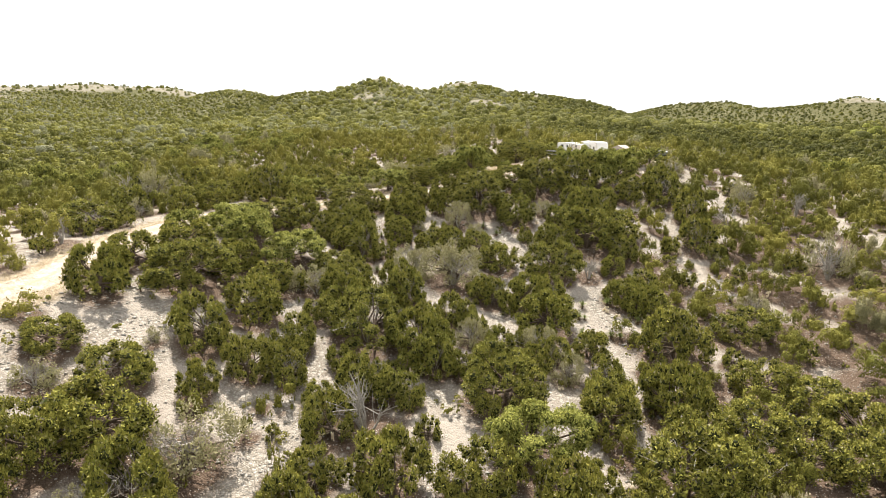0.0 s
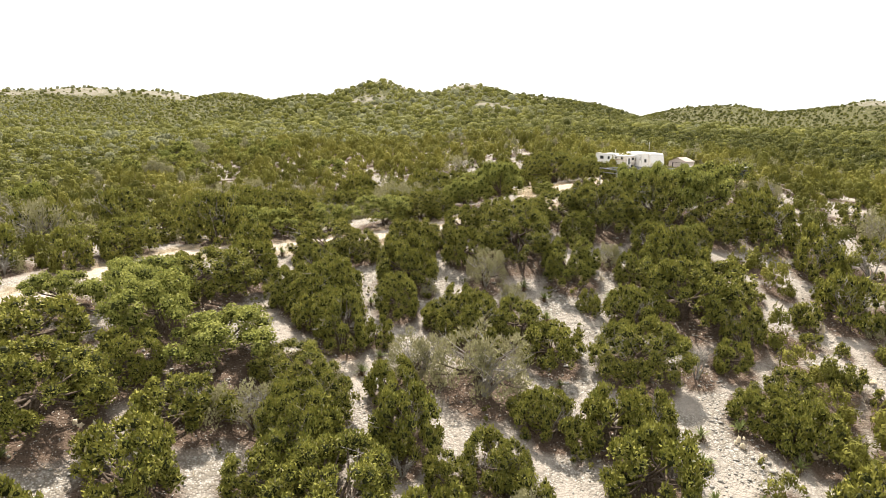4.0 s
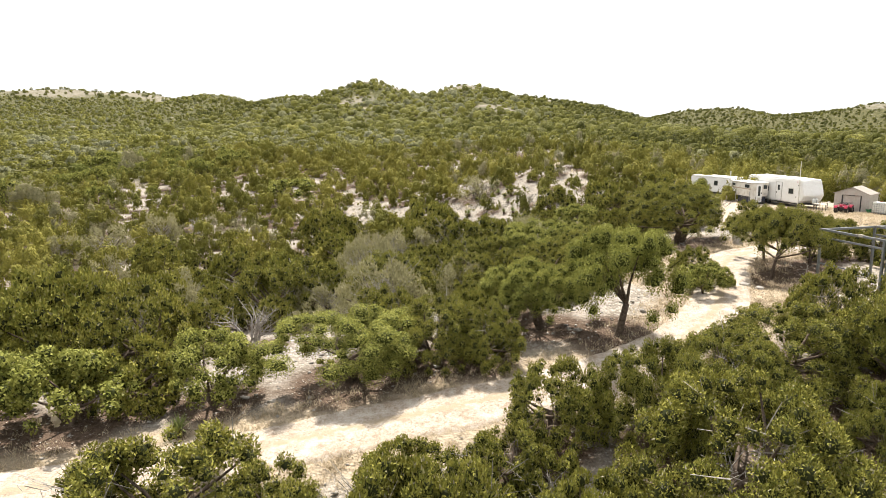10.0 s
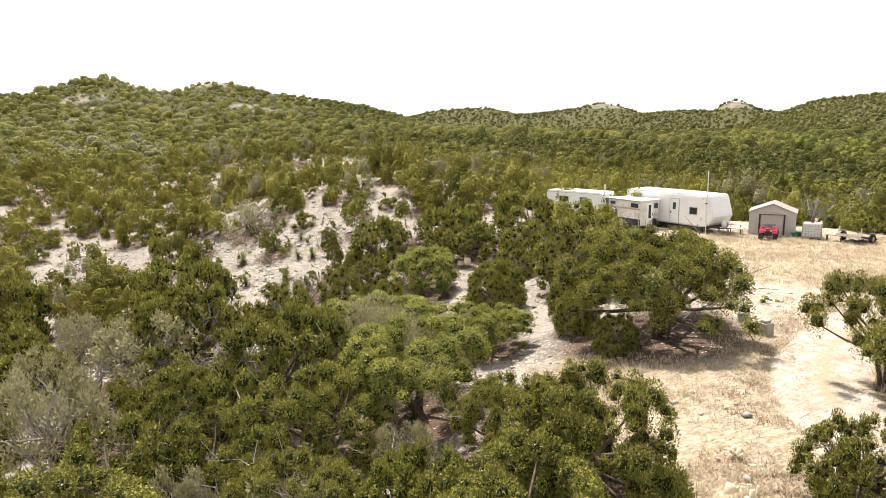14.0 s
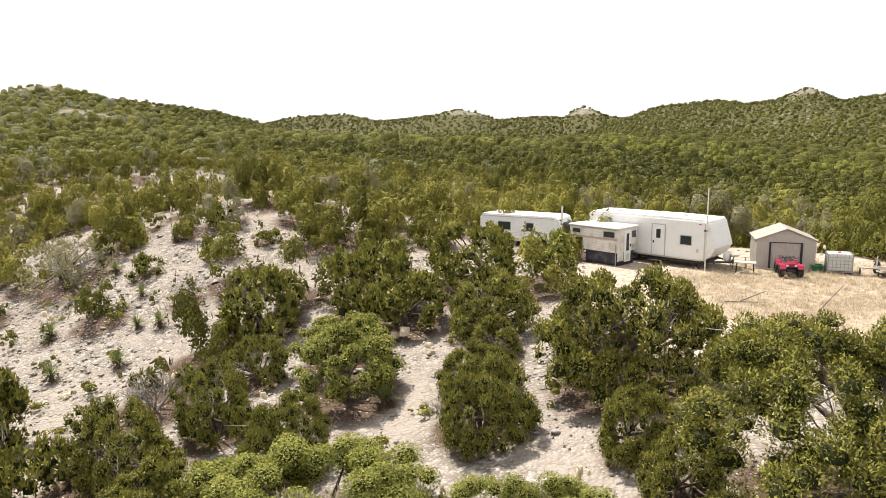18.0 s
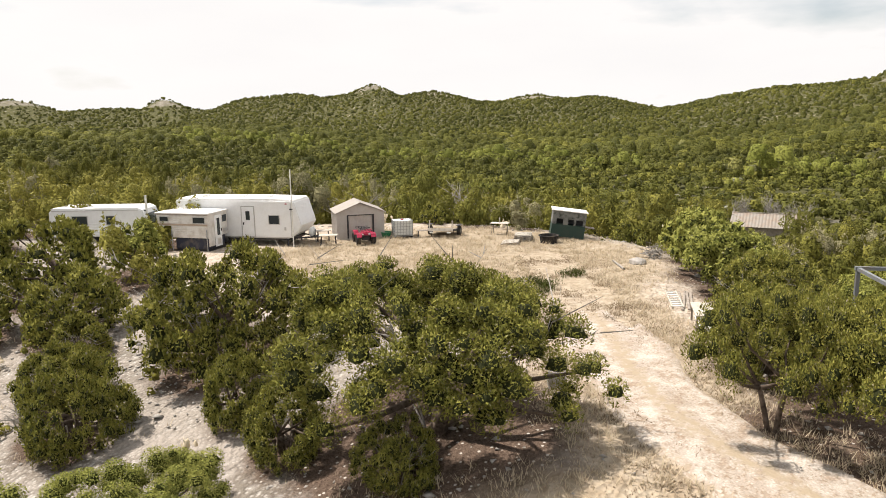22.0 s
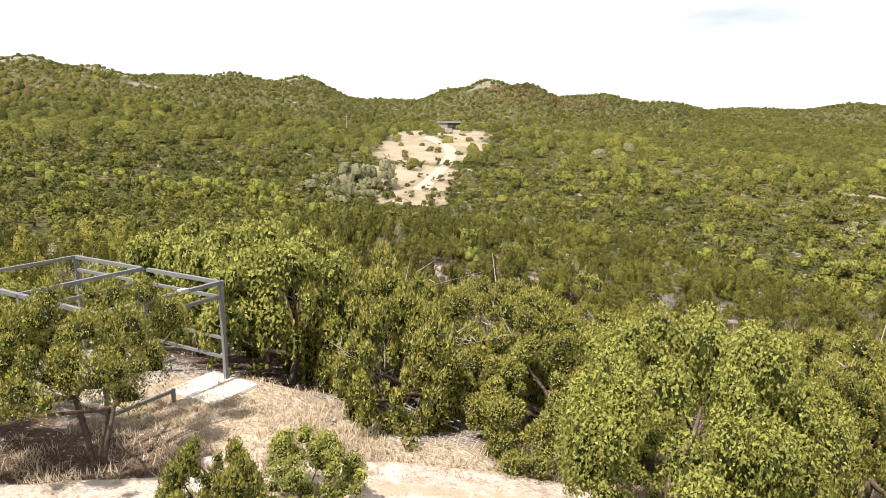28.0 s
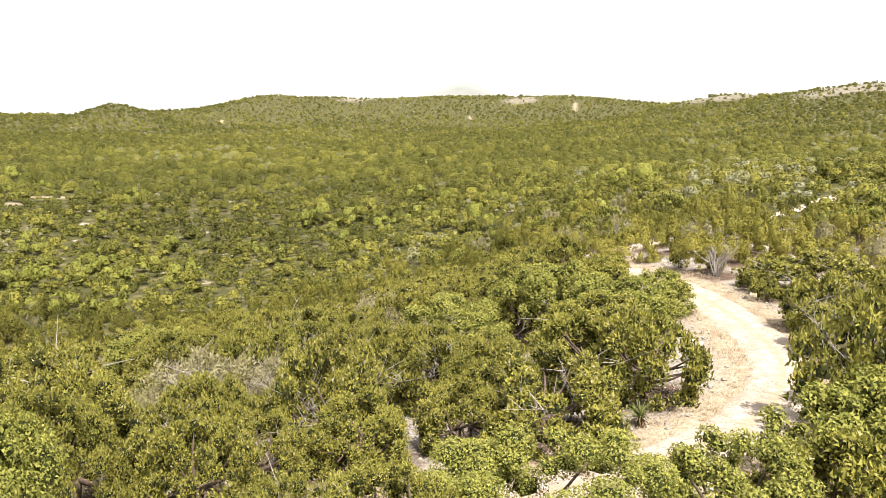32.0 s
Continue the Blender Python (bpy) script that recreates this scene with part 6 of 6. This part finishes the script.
def carport_frame():
    """Open steel frame of posts and beams. Local x runs from the slab to the back."""
    z0 = -0.55
    e = thing("steel_frame", "bare grey steel carport frame among the trees", "steel frame", 17.55, 107.25, 16.0, z0)
    L, W, H = 7.35, 3.85, 3.08
    def beam(a, b, s=0.055, name="beam", lab=""):
        bm = bmesh.new()
        a, b = Vector(a), Vector(b)
        d = b - a
        q = d.to_track_quat("Z", "Y").to_matrix().to_4x4()
        box(bm, -s, s, -s, s, 0, d.length, Matrix.Translation(a) @ q)
        part(name, bm, FRAMESTEEL, e, lab)
    for x, y in ((0, 0), (0, W), (L / 2, 0), (L / 2, W), (L, 0), (L, W)):
        beam((x, y, -0.25), (x, y, H), 0.055, "post")
    beam((0.16, -0.12, -0.25), (0.16, -0.12, H - 0.05), 0.05, "post")
    beam((0, -0.1, H), (0, W + 0.1, H))
    beam((L / 2, 0, H), (L / 2, W, H))
    beam((L, -0.1, H), (L, W + 0.1, H))
    beam((0, 0, H), (3.4, 0, H))
    beam((3.75, 0, H), (L, 0, H))
    beam((0, W, H - 0.02), (L, W, H - 0.02))
    beam((0, 0, H - 0.42), (0, W, H - 0.42), 0.045)
    beam((0, 0, H - 0.45), (L, 0, H - 0.45), 0.045)
    beam((L / 2, 0, H - 0.45), (L / 2, W, H - 0.45), 0.045)
    beam((0, 0, 0.75), (L, 0, 0.75), 0.04, "rail")
    beam((0, 0, 1.35), (2.2, 0, 1.35), 0.04, "rail")
    beam((0, 1.9, 0.35), (0, W, 0.35), 0.045, "rail")
    beam((0, 1.9, -0.2), (0, 1.9, 0.42), 0.045, "post")
    beam((L / 2, W, 0.4), (0, W, 0.4), 0.04, "rail")
    beam((0, W * 0.45, 1.25), (0, W, 1.25), 0.035, "rail")
    part("clamp", block(-0.09, 0.09, 1.2, 1.45, H - 0.02, H + 0.09), PALEBOARD, e)
    s = thing("concrete_slab", "small square pale concrete slab under the frame post", "slab", 17.2, 107.85, 16, z0 + 0.02)
    part("slab", block(-1.0, 1.0, -0.85, 0.85, -0.25, 0.06, 0.015), CONCRETE, s)
    part("edge_board", block(-1.09, -1.02, -0.9, 0.95, -0.25, 0.04), BOARD, s)
    part("edge_board", block(-1.05, 1.05, -0.95, -0.88, -0.25, 0.04), BOARD, s)


def mast(x, y, z0, z1, rad, label):
    e = thing("mast", label, "pole", x, y, 0)
    part("pole", tube([(0, 0, z0), (0, 0, z1)], rad, 8), POLE, e)
    part("cap", tube([(0, 0, z1), (0, 0, z1 + 0.03)], rad * 1.25, 8), TRIM, e)
    part("bracket", block(-0.06, 0.06, -0.02, 0.14, 2.2, 2.28), DARK, e)


travel_trailer()
old_camper()
small_trailer()
metal_shed()
quad_bike()
water_tote()
tub()
utility_trailer()
low_bench()
hunting_blind()
trough()
ladder()
board_pile()
workbench()
carport_frame()
mast(30.78, 140.95, 0.0, 4.55, 0.035, "thin white mast by the long trailer")
mast(27.45, 149.0, 0.0, 3.1, 0.06, "short white pole by the small trailer")
trestle_table("folding_table", "pale folding table by the trailer drawbar", 32.1, 139.4, -60, 1.1, 0.6, 0.62)
trestle_table("side_table", "small dark table beside the shed", 33.0, 140.4, -45, 0.9, 0.45, 0.7)
trestle_table("work_table", "pale wooden work table with a short post", 39.2, 131.2, -80, 1.15, 0.6, 0.75, None, 0.0, True)
for i in range(3):
    pallet(37.7, 129.1, 0.14 * i, 8 + 4 * i)
pallet(36.45, 129.45, 0.02, 14, "pale pallet leaning flat before the stack", -6)

# ---- far buildings ----
def cabin():
    x, y = 241.0, -112.0
    e = thing("cabin", "low dark cabin with an open porch and a grey metal roof", "house", x, y, 42, ground_z(x, y) + 0.1)
    part("wall", block(-5.2, 0.6, -0.5, 3.4, -0.8, 2.5), DARK, e, "dark plank wall")
    part("back_wall", block(0.6, 5.2, 3.2, 3.4, -0.8, 2.5), BOARD, e)
    part("roof", prism([(-5.7, 2.5), (5.7, 2.5), (5.7, 2.62), (-5.7, 2.62)], -1.2, 1.3), CAGE, e, "grey metal porch roof")
    part("roof", prism([(-5.7, 2.62), (5.7, 2.62), (5.5, 3.5), (-5.5, 3.5)], 1.3, 3.9), CAGE, e, "grey metal roof")
    for px_ in (0.8, 2.9, 5.0):
        part("post", block(px_ - 0.1, px_ + 0.1, -0.9, -0.7, -0.8, 2.5), BOARD, e)
    part("porch_floor", block(0.6, 5.2, -1.0, 3.3, -0.6, 0.0), PALEBOARD, e)
    w = part("window", block(-3.6, -2.4, -0.56, -0.5, 0.8, 1.8), GLASS, e)
    part("frame", block(-3.7, -2.3, -0.54, -0.49, 0.7, 0.8), TRIM, w)
    part("door", block(-1.2, -0.3, -0.56, -0.5, 0.0, 2.0), BOARD, e)
    for px_ in (1.6, 3.4):
        t = trestle_table("porch_table", "table standing under the cabin porch", x + px_ * 0.74 - 1.2 * 0.67, y + px_ * 0.67 + 1.2 * 0.74, 42, 1.3, 0.7, 0.8, ROOFWHITE, ground_z(x, y) + 0.1)


def parked_cart():
    x, y = 219.0, -91.0
    e = thing("stock_trailer", "small boxy trailer parked below the cabin", "trailer", x, y, 35, ground_z(x, y))
    part("body", block(-1.7, 1.7, -0.9, 0.9, 0.6, 2.0, 0.05), BOARD, e)
    part("roof", block(-1.8, 1.8, -1.0, 1.0, 2.0, 2.1, 0.03), ROOFWHITE, e, "white roof")
    # no hole here: a dark panel on the side paints the shaded inside
    part("opening", block(-1.3, 0.3, -0.93, -0.9, 1.0, 1.8), DARK, e)
    for px_ in (-0.8, 0.8):
        for s in (-0.9, 0.9):
            wheel(e, px_, s, 0.35, 0.35, 0.22)


def utility_pole(x, y, h):
    e = thing("utility_pole", "tall wooden utility pole beside the cabin", "pole", x, y, 40, ground_z(x, y) - 0.3)
    bm = bmesh.new()
    limb(bm, (0, 0, 0), (0, 0, h), 0.16, 0.1, 8)
    part("pole", bm, BOARD, e)
    part("crossarm", block(-0.9, 0.9, -0.06, 0.06, h - 0.9, h - 0.75), BOARD, e)
    for s in (-0.8, 0, 0.8):
        part("insulator", tube([(s, 0, h - 0.75), (s, 0, h - 0.55)], 0.06), PLASTIC, e)


def barn():
    x, y = 102.0, 116.0
    z = ground_z(x, y)
    e = thing("barn", "low barn with a weathered corrugated roof", "barn", x, y, -92, z)
    part("wall", block(-4.3, 4.3, -2.4, 2.4, -0.6, 1.3), BOARD, e)
    for s in (-1, 1):
        for i in range(6):
            a, b = i / 6, (i + 1) / 6
            y0, y1 = s * (3.0 - 3.0 * a), s * (3.0 - 3.0 * b)
            z0, z1 = 1.1 + 1.55 * a, 1.1 + 1.55 * b + 0.03
            bm = bmesh.new()
            n = 46
            for k in range(n):
                xa, xb = -4.7 + 9.4 * k / n, -4.7 + 9.4 * (k + 1) / n
                d = 0.03 if k % 2 else 0.0
                v = [bm.verts.new(p) for p in ((xa, y0, z0 + d), (xb, y0, z0 + 0.03 - d), (xb, y1, z1 + 0.03 - d), (xa, y1, z1 + d))]
                bm.faces.new(v)
            bmesh.ops.remove_doubles(bm, verts=bm.verts[:], dist=0.001)
            r = bmesh.ops.extrude_face_region(bm, geom=bm.faces[:])
            for q in r["geom"]:
                if isinstance(q, bmesh.types.BMVert):
                    q.co.z -= 0.02
            part("roof_sheet", bm, TIN, e, "weathered corrugated sheet")
    part("ridge_cap", block(-4.75, 4.75, -0.14, 0.14, 2.64, 2.72, 0.02), TIN, e)
    t = thing("water_tank", "pale round water tank beyond the barn", "water tank", 108.5, 122.5, 0, ground_z(108.5, 122.5))
    part("drum", tube([(0, 0, 0), (0, 0, 2.0)], 1.1, 20), PLASTIC, t)
    part("lid", tube([(0, 0, 2.0), (0, 0, 2.12)], 0.9, 20), PLASTIC, t)


cabin()
parked_cart()
utility_pole(233.5, -98.5, 8.5)
utility_pole(262, -68, 9.0)
barn()

# ---- small growth and stones ----
srng = np.random.RandomState(21)


def sotol_mesh():
    """A rosette of stiff blades over a skirt of dry ones."""
    r = np.random.RandomState(5)
    out = []
    for n, lo, hi, ln, nm, mat in ((75, 15, 80, 0.75, "rosette", SOTOL), (55, -35, 15, 0.55, "dry_skirt", RUST)):
        V, F = [], []
        for i in range(n):
            a, e = r.uniform(0, 6.28), radians(r.uniform(lo, hi))
            d = np.array([math.cos(a) * math.cos(e), math.sin(a) * math.cos(e), math.sin(e)])
            s = np.array([-math.sin(a), math.cos(a), 0]) * 0.018
            base = np.array([0, 0, 0.28])
            l = ln * r.uniform(0.7, 1.1)
            mid, tip = base + d * l * 0.6, base + d * l + np.array([0, 0, -0.16 * math.cos(e)])
            k = len(V)
            V += [base - s, base + s, mid + s * 0.8, mid - s * 0.8, tip]
            F += [(k, k + 1, k + 2), (k, k + 2, k + 3), (k + 3, k + 2, k + 4)]
        out.append((nm, mesh_of(nm, np.array(V), F, mat)))
    bm = bmesh.new()
    limb(bm, (0, 0, -0.1), (0, 0, 0.32), 0.1, 0.08, 7)
    out.append(("stem", finish("stem", bm, TRUNK)))
    return out


SOTOL_PARTS = sotol_mesh()
SOTOL_SPOTS = [(-11.5, 88.6), (-6.8, 86.8), (12.6, 86.8), (13.6, 88.4), (8.9, 90.6), (6.6, 83.6), (9.4, 79.4), (18.6, 99.6), (-4.4, 90.2), (21.5, 97.8),
               (1.2, 92.6), (-1.8, 94.8), (-16.8, 93.4), (9.5, 138.2), (12.8, 135.4), (-14.2, 99.4), (-9.8, 95.2), (5.4, 95.0), (-28.6, 61.5), (30.5, 99)]
for i in range(46):
    for _ in range(30):
        x, y = srng.uniform(-35, 40), srng.uniform(40, 170)
        if clearing(np.array([x]), np.array([y]))[0] > 0.15 and track_distance(np.array([x]), np.array([y]))[0] > 3:
            SOTOL_SPOTS.append((x, y))
            break
for x, y in SOTOL_SPOTS:
    e = tagged(new("sotol_plant"), "spiky sotol rosette over a dry brown skirt", "plant", "sotol plants on the slope")
    e.matrix_basis = pose(x, y, ground_z(x, y), 0, 0, srng.uniform(0, 360)) @ Matrix.Scale(srng.uniform(0.7, 1.25), 4)
    for nm, me in SOTOL_PARTS:
        o = new(nm, me)
        o.parent = e


def spread(n, x0, x1, y0, y1, keep):
    x, y = srng.uniform(x0, x1, n), srng.uniform(y0, y1, n)
    k = srng.uniform(size=n) < keep(x, y)
    return x[k], y[k]


def on_yard(x, y):
    return (np.hypot((x - 31) / 10, (y - 133) / 14) < 1) | (np.hypot((x - 22) / 9, (y - 119.5) / 4) < 1)


def stones(name, x, y, size, label):
    """Angular limestone chips joined in one mesh."""
    n = len(x)
    o = np.array([(1, 0, 0), (0, 1, 0), (-1, 0, 0), (0, -1, 0), (0, 0, 0.75), (0, 0, -0.6)], float)
    v = o[None] * size[:, None, None] * srng.uniform(0.55, 1.3, (n, 6, 3)) * np.array([1, 1, 0.6])
    v += size[:, None, None] * srng.uniform(-0.25, 0.25, (n, 6, 3))
    a = srng.uniform(0, 6.28, n)
    c, s = np.cos(a)[:, None], np.sin(a)[:, None]
    z = height(x, y)
    w = np.stack([v[:, :, 0] * c - v[:, :, 1] * s + x[:, None], v[:, :, 0] * s + v[:, :, 1] * c + y[:, None], v[:, :, 2] + z[:, None] + 0.15 * size[:, None]], -1)
    f = np.array([(0, 1, 4), (1, 2, 4), (2, 3, 4), (3, 0, 4), (1, 0, 5), (2, 1, 5), (3, 2, 5), (0, 3, 5)])
    return tagged(new(name, mesh_of(name, w.reshape(-1, 3), (f[None] + 6 * np.arange(n)[:, None, None]).reshape(-1, 3), STONE)), label, "stones", kind="stuff")


x, y = spread(110000, -40, 45, 38, 182, lambda x, y: (0.2 + 0.6 * clearing(x, y)) * (track_distance(x, y) > 1.9) * ~on_yard(x, y) * (1 - 0.8 * (np.hypot((x - 14.5) / 5, (y - 108.5) / 4) < 1)))
stones("stones", x, y, np.clip(srng.lognormal(-2.6, 0.5, len(x)), 0.035, 0.24), "scattered pale limestone chips on the slopes")


def tufts(name, x, y, tall, mat, label, blades=15):
    n = len(x)
    a = srng.uniform(0, 6.28, (n, blades))
    lean = srng.uniform(0.2, 1.5, (n, blades))
    hgt = tall[:, None] * srng.uniform(0.6, 1.2, (n, blades))
    bx, by = srng.normal(size=(n, blades)) * 0.12, srng.normal(size=(n, blades)) * 0.12
    z = height(x, y)[:, None] + 0.0 * a
    wd = 0.010 + 0.018 * tall[:, None]
    p = np.stack([x[:, None] + bx, y[:, None] + by, z - 0.02], -1)
    s = np.stack([-np.sin(a) * wd, np.cos(a) * wd, 0 * a], -1)
    tip = p + np.stack([np.cos(a) * lean * hgt, np.sin(a) * lean * hgt, hgt], -1)
    v = np.stack([p - s, p + s, tip], 2).reshape(-1, 3)
    return tagged(new(name, mesh_of(name, v, np.arange(len(v)).reshape(-1, 3), mat)), label, "grass", kind="stuff")


x, y = spread(150000, -40, 45, 55, 148, lambda x, y: np.clip(grassy(x, y), 0, 1) * (track_distance(x, y) > 1.3) * (0.25 + 0.75 * wave(x, y, 0.9, 1.0)))
tufts("dry_grass", x, y, srng.uniform(0.08, 0.26, len(x)), DRYGRASS, "tawny dry grass on the yard and the road edges")
x, y = spread(22000, 5, 34, 100, 128, lambda x, y: (track_distance(x, y) < 3.0) * np.clip(0.75 * wave(x, y, 1.7, 2.0) + 0.35 * wave(x, y, 0.6, 5.0) - 0.25, 0, 1))
tufts("track_grass", x, y, srng.uniform(0.04, 0.12, len(x)), DRYTUFT, "short dry tufts on the dirt track")
x, y = spread(900, 24, 31, 122.5, 127, lambda x, y: 1 - smooth(0.6, 1.1, np.minimum(np.hypot((x - 26.5) / 2.4, (y - 124.9) / 1.1), np.hypot((x - 30) / 0.8, (y - 124) / 0.6))))
tufts("green_weeds", x, y, srng.uniform(0.15, 0.4, len(x)), OAK, "low green weeds in the dry yard")
x, y = spread(30000, -40, 45, 38, 182, lambda x, y: 0.22 * (1 - yard(x, y)) * (track_distance(x, y) > 2.2))
tufts("slope_grass", x, y, srng.uniform(0.10, 0.3, len(x)), DRYGRASS, "sparse dry tufts between the stones", 5)


def bushlets(n):
    """Low green and rusty shrublets between the trees."""
    x, y = spread(n, -45, 48, 36, 185, lambda x, y: (0.3 + 0.25 * clearing(x, y)) * (track_distance(x, y) > 2.4) * ~on_yard(x, y) * (np.hypot((x - 14.5) / 5, (y - 108.5) / 4) > 1))
    return [(a, b, srng.uniform(0.2, 0.6), srng.uniform(0.25, 0.75)) for a, b in zip(x, y)]


wood_of("undergrowth", bushlets(2600), VALLEY, JUNIPER, "low green shrublets between the junipers")
wood_of("brown_undergrowth", bushlets(700), VALLEY, DRYGRASS, "low dry brown shrublets between the junipers")


def brush_pile(x, y, turn, sc):
    e = thing("brush_pile", "heap of grey cut branches at the clearing edge", "branches", x, y, turn, ground_z(x, y))
    r = random.Random(int(x * 10))
    for i in range(26):
        bm = bmesh.new()
        a, l = r.uniform(0, 6.28), r.uniform(0.8, 1.8) * sc
        c = Vector((r.uniform(-1, 1) * sc, r.uniform(-0.5, 0.5) * sc, r.uniform(0.05, 0.45)))
        d = Vector((math.cos(a), math.sin(a) * 0.5, r.uniform(-0.15, 0.25))) * l / 2
        limb(bm, c - d, c + d, 0.03, 0.012, 5, (r.uniform(-0.1, 0.1), r.uniform(-0.1, 0.1), 0.05))
        for k in range(3):
            q = c + d * r.uniform(-0.2, 0.9)
            limb(bm, q, q + Vector((r.uniform(-0.4, 0.4), r.uniform(-0.4, 0.4), r.uniform(0, 0.35))), 0.012, 0.004, 3)
        part("branch", bm, TWIG, e)


brush_pile(13.2, 103.6, 20, 1.1)
brush_pile(35.8, 121.0, -20, 0.8)
for x, y, s, label in ((33.6, 121.6, 0.45, "rounded pale boulder in the yard"), (12.3, 110.4, 0.28, "pale stone at the track edge"), (12.9, 109.9, 0.22, "pale stone at the track edge")):
    e = thing("boulder", label, "rock", x, y, x * 40, ground_z(x, y) + 0.1 * s)
    bm = bmesh.new()
    bmesh.ops.create_icosphere(bm, subdivisions=2, radius=s)
    for v in bm.verts:
        v.co *= 1 + 0.3 * (noise.noise(v.co * 2.2 / s) )
        v.co.z *= 0.6
    part("stone", bm, STONE, e)
e = thing("log", "grey fallen pole lying in the yard", "log", 32.6, 122.3, 25, 0.06)
bm = bmesh.new()
limb(bm, (-0.9, 0, 0), (0.9, 0.1, 0.03), 0.06, 0.045, 7)
part("stem", bm, TWIG, e)

for x, y, s, t in ((16.3, 120.7, 0.5, 10), (16.9, 122.4, 0.42, 35)):
    e = thing("stone_block", "rough square limestone block beside the track", "stone", x, y, t, 0)
    bm = block(-s / 2, s / 2, -s / 2, s / 2, -0.05, s * 0.95, 0.05)
    bmesh.ops.subdivide_edges(bm, edges=bm.edges[:], cuts=1)
    for v in bm.verts:
        v.co += Vector((1, 1, 1)) * 0.05 * noise.noise(v.co * 6)
    part("stone", bm, STONE, e)
    part("cap_stone", block(-s * 0.3, s * 0.35, -s * 0.3, s * 0.25, s * 0.93, s * 1.2, 0.05), STONE, e)
